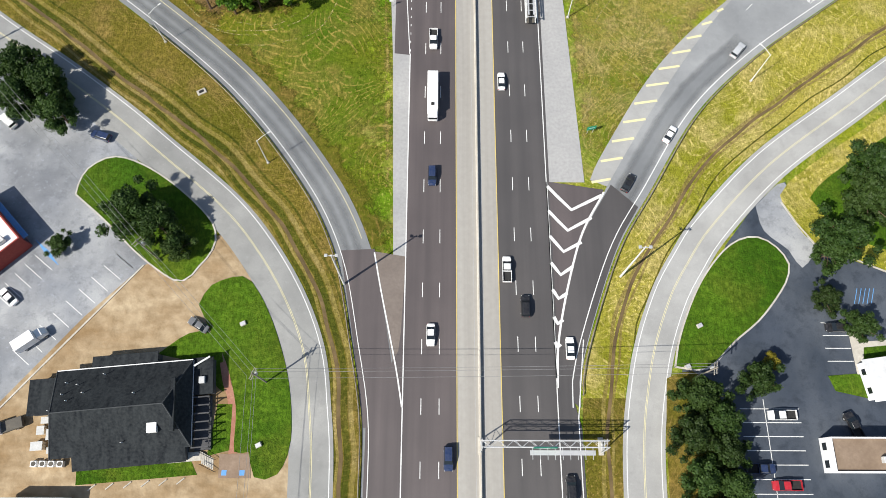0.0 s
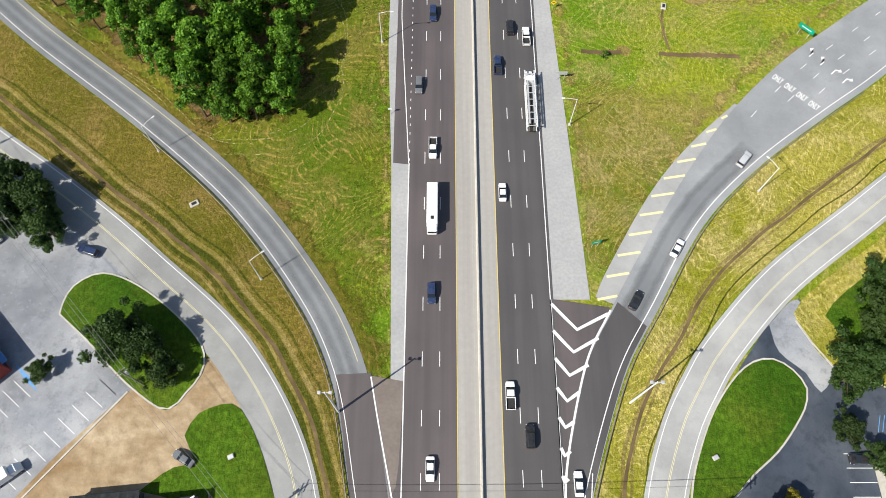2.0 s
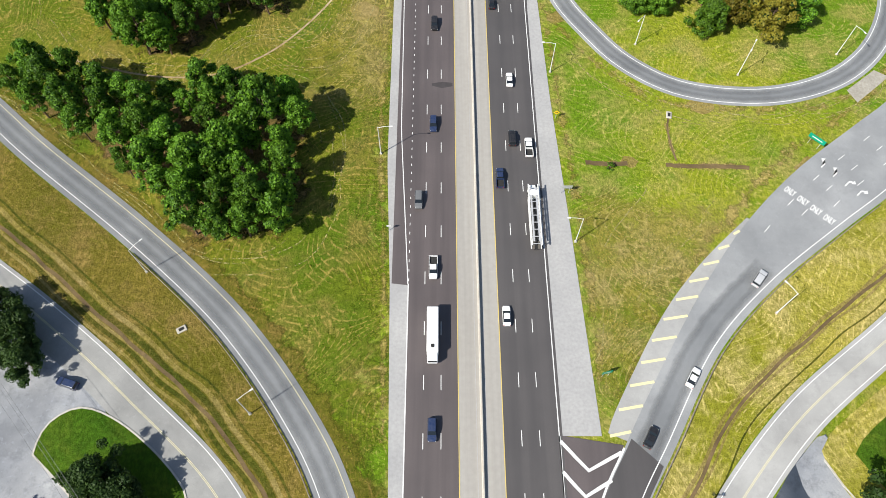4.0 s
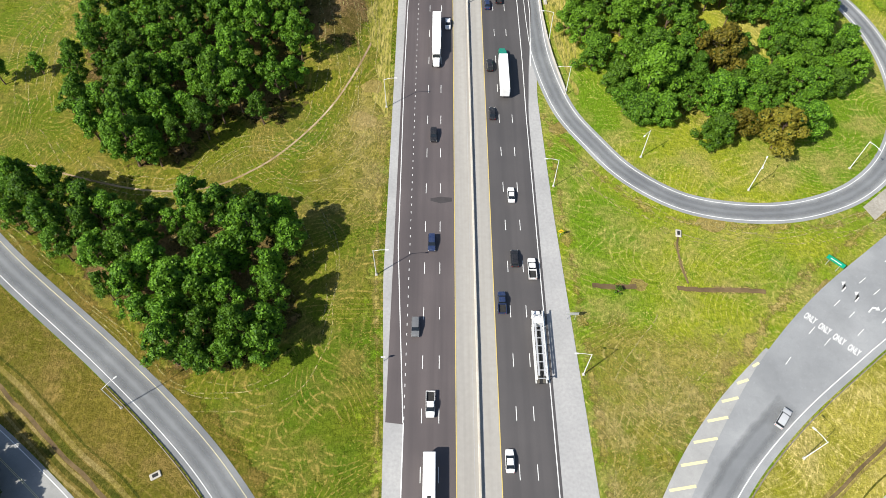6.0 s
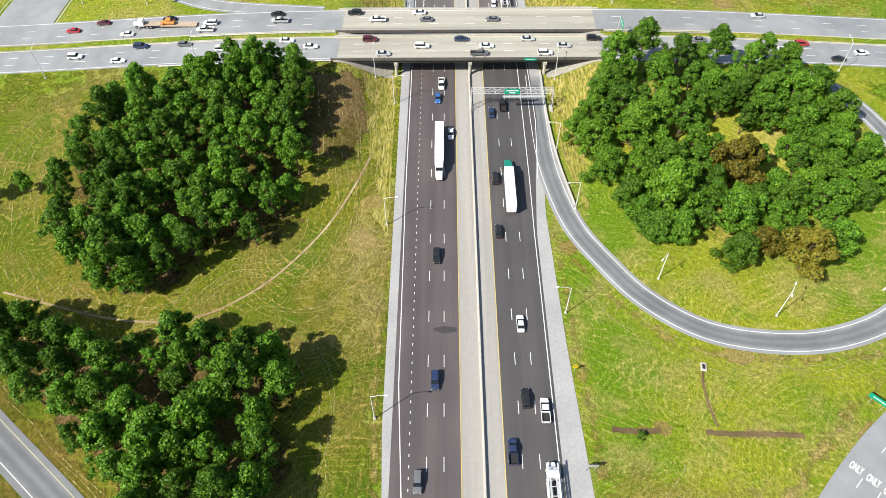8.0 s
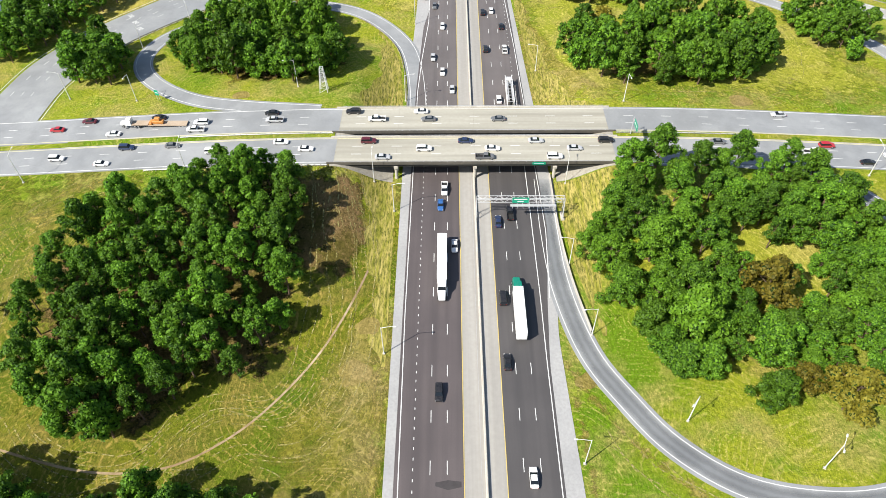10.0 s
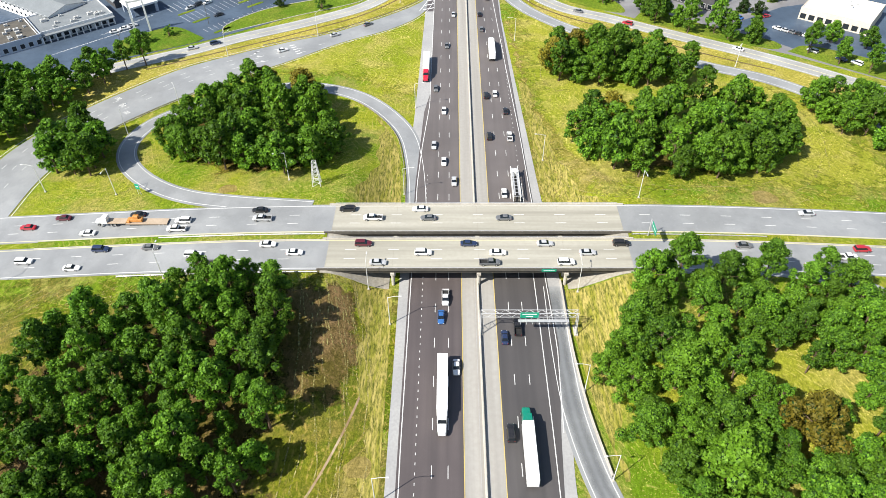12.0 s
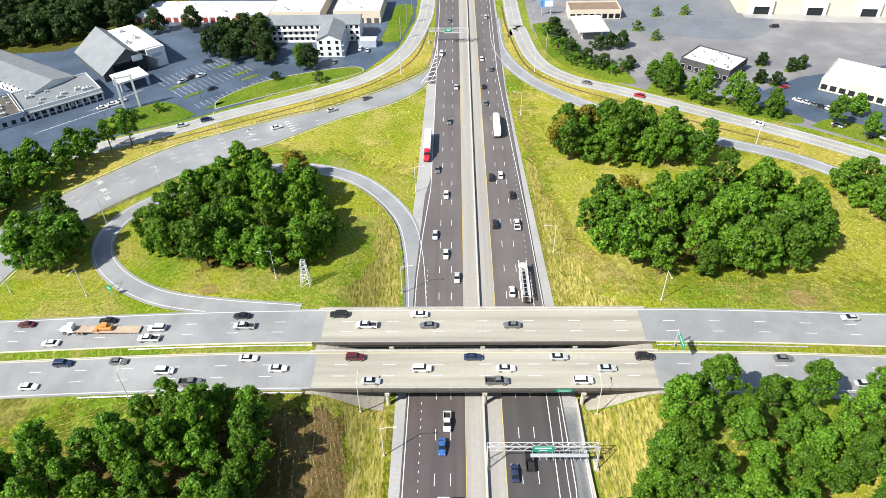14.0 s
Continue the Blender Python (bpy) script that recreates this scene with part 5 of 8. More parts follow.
def hay_trails(name, lines, label):
    """Thin trails of cut hay left by the mower, joined."""
    V, Fc = [], []
    for n, line in enumerate(lines):
        up = 0.0713 + 0.0041 * (n % 9)
        lft, rgt = offset(line, -0.13), offset(line, 0.13)
        for i, (a, b) in enumerate(zip(lft, rgt)):
            V += [(a[0], a[1], gz(*a) + up), (b[0], b[1], gz(*b) + up)]
            if i:
                k = len(V)
                Fc.append((k - 4, k - 3, k - 1, k - 2))
    ob = new(name, mesh_of(name, V, [f for f in Fc if (V[f[1]][0] - V[f[0]][0]) * (V[f[2]][1] - V[f[0]][1]) - (V[f[1]][1] - V[f[0]][1]) * (V[f[2]][0] - V[f[0]][0]) > 0] + [f[::-1] for f in Fc if (V[f[1]][0] - V[f[0]][0]) * (V[f[2]][1] - V[f[0]][1]) - (V[f[1]][1] - V[f[0]][1]) * (V[f[2]][0] - V[f[0]][0]) <= 0], HAY))
    return tagged(ob, label, "hay", "", "stuff")


hrng = random.Random(31)


def around(poly, d0, d1, n, cuts, wob=1.3):
    """Broken arcs that follow an outline at growing distance."""
    out = []
    cx, cy = sum(q[0] for q in poly) / len(poly), sum(q[1] for q in poly) / len(poly)
    for j in range(n):
        d = d0 + (d1 - d0) * j / n
        ring = curve_pts([(cx + (x - cx) * (1 + d / math.hypot(x - cx, y - cy)), cy + (y - cy) * (1 + d / math.hypot(x - cx, y - cy))) for x, y in poly + poly[:1]], 1.5)
        ring = [(x + wob * noise.noise(Vector((x * 0.1, y * 0.1, j))), y + wob * noise.noise(Vector((x * 0.1, y * 0.1, j + 9)))) for x, y in ring]
        for _ in range(cuts):
            a = hrng.randrange(len(ring) - 12)
            seg = ring[a:a + hrng.randrange(6, 26)]
            if len(seg) > 3 and all(-150 < x < 150 and not (-17 < x < 34) for x, y in seg):
                out.append(seg)
    return out


hay_trails("hay_trails_west", around(W2, 3, 26, 18, 13) + around(W1, 3, 11, 7, 5), "pale trails of cut hay round the woods")
def beside(line, d0, d1, n, cuts, lo, hi):
    """Broken trails that run beside a road."""
    out = []
    for j in range(n):
        l = offset(line, d0 + (d1 - d0) * j / n + hrng.uniform(-0.4, 0.4))
        l = [(x + 2.4 * noise.noise(Vector((x * 0.11, y * 0.11, j))), y + 2.4 * noise.noise(Vector((x * 0.11, y * 0.11, j + 5)))) for x, y in l if lo < y < hi]
        for _ in range(cuts):
            if len(l) > 12:
                a = hrng.randrange(len(l) - 8)
                seg = l[a:a + hrng.randrange(4, 16)]
                if len(seg) > 3 and all(x > 33 and (y > 128.6 or y < 126) for x, y in seg):
                    out.append(seg)
    return out


hay_trails("hay_trails_east", beside(CL, -9, -34, 12, 2, 76, 140) + beside(E, 5, 12, 6, 4, 100, 175), "pale curved trails of cut hay in the field")
hay_trails("hay_trails_north", around(NE, 4, 18, 6, 5) + around(NE2, 3, 9, 3, 3), "pale trails of cut hay round the northern woods")
grove(W1, 5.6, "pines of the southwest wood")
grove(W2, 5.6, "pines of the west wood", hi=1.2)
# the loop's trees stand in a ring round a clearing
ring_trees = ((46.4, 231.6, 0, 1.0), (42.6, 214.1, 1, 1.05), (44.3, 202.7, 0, 0.95), (58.5, 191.5, 0, 1.35), (53.9, 215.4, 0, 1.15), (71.1, 243.5, 4, 1.1), (84.0, 247.5, 6, 1.15), (60.2, 246.0, 5, 1.1), (64.3, 235.9, 6, 1.0), (69.6, 210.6, 2, 0.95), (86.1, 227.7, 4, 0.9), (93.2, 227.7, 7, 0.95),
                   (75.0, 228.8, 3, 1.0), (92.2, 242.1, 4, 1.0), (105.3, 243.9, 0, 0.95), (103.6, 231.2, 1, 1.0), (113.7, 237.1, 3, 1.0), (101.2, 216.1, 2, 1.05), (114.2, 223.4, 1, 1.05), (109.0, 210.1, 1, 0.95), (117.8, 209.0, 3, 1.05), (116.6, 198.5, 1, 0.95), (75.1, 184.9, 0, 1.1), (91.0, 191.9, 1, 0.95),
                   (98.3, 197.0, 3, 1.05), (99.2, 178.2, 1, 0.95), (84.2, 181.5, 3, 0.85), (74.0, 174.9, 3, 1.0), (79.1, 232.7, 1, 0.9), (55.1, 183.2, 3, 0.95), (51.4, 241.5, 5, 1.0), (99.0, 247.9, 4, 0.95), (111.5, 193.8, 3, 0.9), (51.0, 224.0, 1, 1.05), (60.5, 203.0, 1, 1.1), (66.0, 198.5, 3, 1.1), (50.0, 194.5, 3, 1.0), (105.5, 203.0, 3, 1.0), (62.0, 222.5, 2, 1.0), (83.0, 193.0, 3, 0.85))
for x, y, k, q in ring_trees:
    tagged(plant((mixed + pines[:4])[k], x, y, q * 1.08, None, 0.95), group="trees inside the southeast loop")
grove(E1, 5.4, "trees inside the southeast loop", mixed[1:2] + mixed[3:] + pines[3:], lo=0.75, hi=1.0, glade=tuple((x, y, 5.0 * q) for x, y, k, q in ring_trees) + ((80, 203, 7), (78, 215, 5.5), (86, 212, 6), (93, 209, 4.5), (86, 174, 9), (96, 186, 5), (108, 186, 7), (66, 179, 6), (62, 176, 6)))
grove(NW, 6.3, "trees inside the northwest loop", far_trees)
grove(NE, 6.6, "trees of the northeast wood", far_trees, odd=0.02, glade=((84, 333, 5), (80, 340, 5)))
grove(NE2, 6.2, "trees beside the northeast ramp", far_trees, lo=0.9, hi=1.2, odd=0.05)
grove(WF, 5.4, "trees at the far northwest corner", far_pines, hi=1.15)
grove([(-134, 303), (-138, 322), (-128, 327), (-120, 318), (-118, 300)], 5.0, "trees beside the northwest loop", far_pines)
grove([(136, 345), (152, 352), (165, 340), (150, 318), (138, 325)], 7, "trees at the northeast corner", far_trees)
grove([(-300, 590), (-196, 590), (-172, 552), (-172, 525), (-200, 496), (-232, 484), (-300, 484)], 8.6, "far trees behind the hotel", [far_oak])
grove([(-127, 474), (-120, 500), (-98, 492), (-95, 472), (-110, 464)], 8.5, "trees beside the inn", [far_oak])
grove([(89, 428), (99, 438), (106, 420), (116, 415), (124, 410), (133, 403), (136, 399), (120, 406), (100, 417)], 6.0, "trees along the frontage road", far_trees, hi=0.95)
grove([(47, 500), (54, 500), (62, 466), (82, 448), (74, 444), (56, 458)], 5.0, "bushes along the frontage road", [bush], 1.0, 1.6)
for x, y, k, s in ((79.9, 202.5, ochre, 1.25), (89.5, 172.5, ochre, 1.15), (80.6, 177.5, ochre, 0.8), (-71, 356.5, ochre, 1.05), (-57, 356, ochre, 1.0), (-136, 380, pines[0], 1.0), (-129, 383.5, pines[1], 1.0), (-95.6, 79.9, oak, 1.15), (-89.8, 82.9, oak, 1.0), (-86.5, 76.5, oak, 0.85), (-97.2, 88.4, oak, 0.95), (-66, 53, oak, 1.0), (-60.5, 50.0, oak, 0.9), (-56.2, 44.6, oak, 0.6), (-81.3, 45.9, oak, 0.45),
                   (85.9, 46.9, oak, 1.0), (92.6, 56.0, oak, 1.1), (96.5, 62.8, oak, 1.1), (83.0, 44.3, oak, 0.7), (80.6, 34.5, oak, 0.55), (86.3, 28.6, oak, 0.6), (63.4, 17.2, oak, 0.7), (67.4, 21.1, ochre, 0.35),
                   (50.8, 13.9, oak, 0.8), (54.6, 9.6, oak, 0.8), (48.8, 6.4, oak, 0.8), (54.9, 3.3, oak, 0.8), (49.9, -1.7, oak, 0.8), (55.1, -2.7, oak, 0.8), (50, -9, oak, 0.8),
                   (153.9, 392, pines[1], 0.9), (163, 382, pines[3], 0.9), (172, 374, pines[1], 0.8), (-83, 443, oak, 0.4), (-92.8, 468.4, far_oak, 1.0), (-74.5, 460.9, far_trees[3], 0.9), (-69.2, 456.1, far_oak, 0.95), (-141.6, 508.4, far_oak, 1.0), (-160.4, 505.2, far_oak, 1.0), (-62, 441, bush, 1.4), (-136, 405, bush, 1.3), (-140, 402, oak, 0.5), (-128, 412, bush, 1.2), (-92, 462, oak, 0.9),
                   (42, 127.9, bush, 0.5), (-116, 200, pines[3], 0.6), (-126, 196, pines[1], 0.7)):
    plant(k, x, y, s)

# ---- vehicles ----
def loft(bm, rows):
    """A closed body through cross sections of (y, half width low, half width mid, half width top, z low, z mid, z top)."""
    rings = []
    for y, a, b, c, z0, z1, z2 in rows:
        rings.append([bm.verts.new(p) for p in ((-a, y, z0), (-b, y, z1), (-c, y, z2), (0, y, z2 + 0.03), (c, y, z2), (b, y, z1), (a, y, z0))])
    for r, s in zip(rings, rings[1:]):
        for k in range(7):
            bm.faces.new((r[k], s[k], s[(k + 1) % 7], r[(k + 1) % 7]))
    bm.faces.new(rings[0])
    bm.faces.new(rings[-1][::-1])
    bmesh.ops.recalc_face_normals(bm, faces=bm.faces)
    return bm


def frustum(bm, low, high):
    """Between two rectangles (x half, y0, y1, z)."""
    v = []
    for hx, y0, y1, z in (low, high):
        v.append([bm.verts.new(p) for p in ((-hx, y0, z), (hx, y0, z), (hx, y1, z), (-hx, y1, z))])
    for k in range(4):
        bm.faces.new((v[0][k], v[0][(k + 1) % 4], v[1][(k + 1) % 4], v[1][k]))
    bm.faces.new(v[1])
    bm.faces.new(v[0][::-1])
    bmesh.ops.recalc_face_normals(bm, faces=bm.faces)
    return bm


def wheels(t, spots, r=0.33, w=0.22):
    for x, y in spots:
        wh = part("wheel", tube(bmesh.new(), (x - w / 2, y, r), (x + w / 2, y, r), r, r, 14), BLACK, t, "black tyre")
        s = 1 if x > 0 else -1
        part("rim", tube(bmesh.new(), (x + s * w * 0.4, y, r), (x + s * (w / 2 + 0.015), y, r), r * 0.62, r * 0.6, 10), RIM, wh)


def lights(t, hw, y0, y1, z):
    for s in (-1, 1):
        part("headlight", boxes((s * hw * 0.72 - 0.17, s * hw * 0.72 + 0.17, y1 - 0.1, y1 + 0.01, z - 0.06, z + 0.07), bevel=0.02), CLEARLENS, t)
        part("taillight", boxes((s * hw * 0.8 - 0.12, s * hw * 0.8 + 0.12, y0 - 0.01, y0 + 0.1, z, z + 0.16), bevel=0.02), REDPAINT, t)


def sedan():
    t = thing("car", pose(0, 0, 0), "car", "car")
    part("body", loft(bmesh.new(), [(-2.35, 0.72, 0.8, 0.68, 0.35, 0.55, 0.82), (-2.1, 0.82, 0.89, 0.78, 0.25, 0.6, 0.96), (-1.2, 0.86, 0.92, 0.84, 0.22, 0.62, 0.98), (0.9, 0.86, 0.92, 0.84, 0.22, 0.62, 0.95), (1.9, 0.82, 0.88, 0.74, 0.25, 0.58, 0.82), (2.35, 0.66, 0.74, 0.58, 0.35, 0.5, 0.66)]), PAINT, t)
    part("window_glass", frustum(bmesh.new(), (0.83, -1.75, 1.05, 0.94), (0.62, -1.0, 0.25, 1.42)), GLASS, t, "dark tinted glass")
    part("roof", loft(bmesh.new(), [(-1.05, 0.6, 0.63, 0.55, 1.38, 1.42, 1.45), (-0.4, 0.63, 0.66, 0.58, 1.4, 1.44, 1.48), (0.3, 0.6, 0.63, 0.55, 1.38, 1.42, 1.45)]), PAINT, t)
    wheels(t, [(-0.82, -1.4), (0.82, -1.4), (-0.82, 1.42), (0.82, 1.42)])
    lights(t, 0.85, -2.36, 2.32, 0.62)
    return t


def suv():
    t = thing("car", pose(0, 0, 0), "car", "car")
    part("body", loft(bmesh.new(), [(-2.35, 0.82, 0.88, 0.8, 0.4, 0.7, 1.05), (-2.2, 0.88, 0.95, 0.88, 0.32, 0.72, 1.1), (1.0, 0.9, 0.97, 0.88, 0.3, 0.72, 1.1), (2.0, 0.86, 0.92, 0.8, 0.32, 0.7, 1.0), (2.4, 0.76, 0.82, 0.68, 0.42, 0.62, 0.84)]), PAINT, t)
    part("window_glass", frustum(bmesh.new(), (0.88, -2.25, 1.2, 1.07), (0.7, -2.0, 0.5, 1.68)), GLASS, t, "dark tinted glass")
    part("roof", loft(bmesh.new(), [(-2.05, 0.68, 0.72, 0.64, 1.64, 1.68, 1.72), (-0.6, 0.71, 0.75, 0.66, 1.66, 1.71, 1.76), (0.55, 0.68, 0.72, 0.64, 1.64, 1.68, 1.72)]), PAINT, t)
    wheels(t, [(-0.86, -1.45), (0.86, -1.45), (-0.86, 1.48), (0.86, 1.48)], 0.37, 0.24)
    lights(t, 0.9, -2.36, 2.38, 0.78)
    return t


def pickup():
    t = thing("pickup_truck", pose(0, 0, 0), "pickup", "pickup truck")
    part("body", loft(bmesh.new(), [(-0.4, 0.9, 0.98, 0.92, 0.45, 0.8, 1.15), (1.4, 0.9, 0.98, 0.92, 0.42, 0.8, 1.15), (2.4, 0.88, 0.95, 0.84, 0.42, 0.8, 1.08), (2.85, 0.8, 0.86, 0.74, 0.5, 0.7, 0.95)]), PAINT, t)
    bm = boxes((-0.98, -0.88, -2.85, -0.35, 0.5, 1.15), (0.88, 0.98, -2.85, -0.35, 0.5, 1.15), (-0.88, 0.88, -2.85, -2.76, 0.5, 1.15), (-0.88, 0.88, -0.5, -0.4, 0.5, 1.2))
    part("bed_side", bm, PAINT, t)
    part("bed_floor", boxes((-0.88, 0.88, -2.76, -0.5, 0.55, 0.66)), BLACK, t, "dark load bed")
    part("window_glass", frustum(bmesh.new(), (0.9, -0.42, 1.75, 1.12), (0.7, -0.25, 0.95, 1.74)), GLASS, t, "dark tinted glass")
    part("roof", loft(bmesh.new(), [(-0.3, 0.68, 0.72, 0.64, 1.7, 1.74, 1.78), (0.4, 0.7, 0.74, 0.66, 1.72, 1.76, 1.81), (1.0, 0.68, 0.72, 0.64, 1.7, 1.74, 1.78)]), PAINT, t)
    wheels(t, [(-0.88, -1.75), (0.88, -1.75), (-0.88, 1.85), (0.88, 1.85)], 0.4, 0.26)
    lights(t, 0.92, -2.86, 2.83, 0.85)
    return t


def semi(cab, length, label):
    t = thing("semi_truck", pose(0, 0, 0), label, "truck")
    TRAILER = surf("trailer_sheet", (0.78, 0.78, 0.77), (0.84, 0.84, 0.83), (0.6, 0.6, 0.58), 0.3, 1.5, 0.45, local=True, dirt=0.3)
    p = part("cab", loft(bmesh.new(), [(0.6, 1.15, 1.2, 1.05, 0.9, 2.2, 3.6), (2.6, 1.15, 1.2, 1.0, 0.9, 2.0, 3.3), (3.0, 1.1, 1.15, 0.9, 0.9, 1.8, 2.2), (5.0, 0.9, 1.0, 0.8, 0.8, 1.4, 1.9), (5.4, 0.8, 0.9, 0.7, 0.8, 1.2, 1.6)]), PAINT, t)
    p.color = (*cab, 1)
    part("windshield", frustum(bmesh.new(), (1.06, 2.5, 3.12, 2.15), (0.95, 2.4, 2.75, 3.1)), GLASS, t)
    b = part("trailer", boxes((-1.3, 1.3, -length, 0.3, 1.15, 4.0), bevel=0.06), TRAILER, t, "plain white box trailer")
    for k in range(int(length / 1.2)):
        part("roof_rib", boxes((-1.26, 1.26, -length + 0.5 + 1.2 * k, -length + 0.56 + 1.2 * k, 3.995, 4.015)), TRAILER, b)
    part("chassis", boxes((-0.5, 0.5, -length + 0.5, 4.5, 0.7, 1.1)), BLACK, t)
    part("skirt", boxes((-1.25, 1.25, -length + 5, -3.5, 0.6, 1.15)), STEEL, t)
    wheels(t, [(s * 1.05, y) for s in (-1, 1) for y in (4.3, 1.2, 0.0, -length + 1.2, -length + 2.5)], 0.5, 0.4)
    return t


def bus():
    t = thing("box_truck", pose(0, 0, 0), "white single-body truck driving on the highway", "truck")
    BODY = surf("truck_body", (0.8, 0.8, 0.79), (0.85, 0.85, 0.84), (0.6, 0.6, 0.58), 0.4, 2.0, 0.4, local=True, dirt=0.25)
    part("body", boxes((-1.25, 1.25, -6, 4.2, 0.7, 3.5), bevel=0.12), BODY, t)
    part("cab", boxes((-1.15, 1.15, 4.2, 6.0, 0.6, 2.7), bevel=0.2), BODY, t)
    part("windshield", boxes((-1.0, 1.0, 5.6, 6.03, 1.6, 2.45), bevel=0.05), GLASS, t)
    part("roof_vent", boxes((-0.35, 0.35, 2.6, 3.4, 3.5, 3.65), bevel=0.04), BLACK, t)
    wheels(t, [(s * 1.05, y) for s in (-1, 1) for y in (4.6, -3.6)], 0.48, 0.35)
    return t


def carrier():
    t = thing("car_carrier", pose(0, 0, 0), "empty white car carrier with open steel ramps", "truck")
    p = part("cab", loft(bmesh.new(), [(4.6, 1.1, 1.2, 1.0, 0.8, 1.9, 2.9), (6.2, 1.1, 1.2, 1.0, 0.8, 1.9, 2.8), (6.6, 1.0, 1.1, 0.8, 0.8, 1.6, 1.9), (8.2, 0.8, 0.9, 0.7, 0.8, 1.3, 1.6)]), PAINT, t)
    p.color = (0.82, 0.82, 0.8, 1)
    for x in (-1.15, 1.15):
        part("upper_rail", boxes((x - 0.12, x + 0.12, -9, 7.6, 2.7, 2.95)), LAMPWHITE, t)
        part("lower_rail", boxes((x - 0.12, x + 0.12, -9, 4.4, 0.9, 1.1)), LAMPWHITE, t)
    for x in (-0.65, 0.65):
        part("track", boxes((x - 0.28, x + 0.28, -9, 4.2, 1.0, 1.08)), GIRDER, t)
        part("upper_track", boxes((x - 0.2, x + 0.2, -8, 6.5, 2.75, 2.83)), STEEL, t)
    for k in range(9):
        y = -8.6 + 1.9 * k
        part("cross_bar", boxes((-1.15, 1.15, y - 0.08, y + 0.08, 2.7, 2.82)), STEEL, t)
        for x in (-1.15, 1.15):
            part("stanchion", tube(bmesh.new(), (x, y, 0.9), (x, y + 0.5, 2.8), 0.07, 0.07, 6), LAMPWHITE, t)
    part("chassis", boxes((-0.5, 0.5, -9, 7.5, 0.6, 0.9)), BLACK, t)
    wheels(t, [(s * 1.0, y) for s in (-1, 1) for y in (7.0, 4.0, -6.4, -7.6)], 0.48, 0.35)
    return t


MAKE = {"s": sedan(), "u": suv(), "p": pickup()}
SHAPE = {"s": "sedan", "u": "sport utility vehicle", "p": "pickup truck"}
TINT = {"white": (0.82, 0.82, 0.81), "silver": (0.48, 0.49, 0.50), "black": (0.012, 0.012, 0.014), "grey": (0.14, 0.145, 0.15), "navy": (0.015, 0.03, 0.085), "blue": (0.03, 0.12, 0.34), "red": (0.42, 0.015, 0.025), "maroon": (0.10, 0.008, 0.018), "teal": (0.02, 0.32, 0.24)}
fresh = set()


def drive(kind, tint, x, y, turn, where, group, z=None):
    m = pose(x, y, (gz(x, y) + 0.14) if z is None else z, 0, 0, turn)
    src = MAKE[kind]
    if kind in fresh:
        t = copy_thing(src, m)
    else:
        fresh.add(kind)
        t = src
        t.matrix_basis = m
    tagged(t, tint + " " + SHAPE[kind] + " " + where, group=group)
    for c in t.children:
        if c.data.materials[0] is PAINT:
            c.color = (*TINT[tint], 1)
    return t


for kind, tint, x, y in (("p", "white", -1.8, 99.8), ("u", "navy", -1.8, 63.1), ("s", "white", -1.8, 26.7), ("u", "navy", 1.9, 2.2), ("u", "navy", -2.0, 141.0), ("s", "white", 2.0, 223.3), ("u", "grey", -5.4, 118.0), ("u", "black", -1.9, 176.5),
                         ("p", "white", -0.9, 247.1), ("s", "blue", -2.0, 240), ("s", "silver", 1.7, 300.3), ("s", "grey", -5.4, 362.1), ("s", "white", -2.0, 345.1), ("s", "white", -1.8, 311.7), ("s", "silver", -5.4, 321.7), ("s", "grey", -1.2, 399.6), ("s", "silver", 1.8, 432), ("u", "white", -5.5, 470), ("s", "grey", -1.9, 515)):
    drive(kind, tint, x, y, 180, "driving south on the highway", "highway traffic", 0.14)
for kind, tint, x, y in (("p", "white", 14.4, 41.0), ("u", "black", 18.1, 32.9), ("s", "white", 27.0, 24.0), ("u", "black", 25.6, -3.3), ("s", "white", 14.4, 88.0), ("s", "white", 18.2, 156.0), ("u", "black", 18.0, 136.5), ("p", "white", 22.0, 133.6), ("p", "navy", 14.4, 124.3), ("s", "black", 14.4, 184.9), ("u", "black", 14.4, 204.5), ("s", "navy", 14.6, 233.0),
                         ("p", "black", 18.2, 236.3), ("s", "white", 18.0, 294.0), ("p", "white", 21.8, 327.0), ("u", "black", 14.5, 327.4), ("s", "black", 21.4, 344.8), ("u", "black", 14.4, 356.3), ("s", "white", 18.0, 357.8), ("s", "grey", 14.6, 416.2), ("s", "black", 14.2, 432.5), ("u", "grey", 18.4, 451.4), ("s", "white", 14.4, 463.4), ("u", "silver", 18.2, 520.0)):
    drive(kind, tint, x, y, 0, "driving north on the highway", "highway traffic", 0.14)
DZ = 6.68


def street_z(x):
    return DZ if DECK_W < x < DECK_E else gz(x, 272) + 0.16


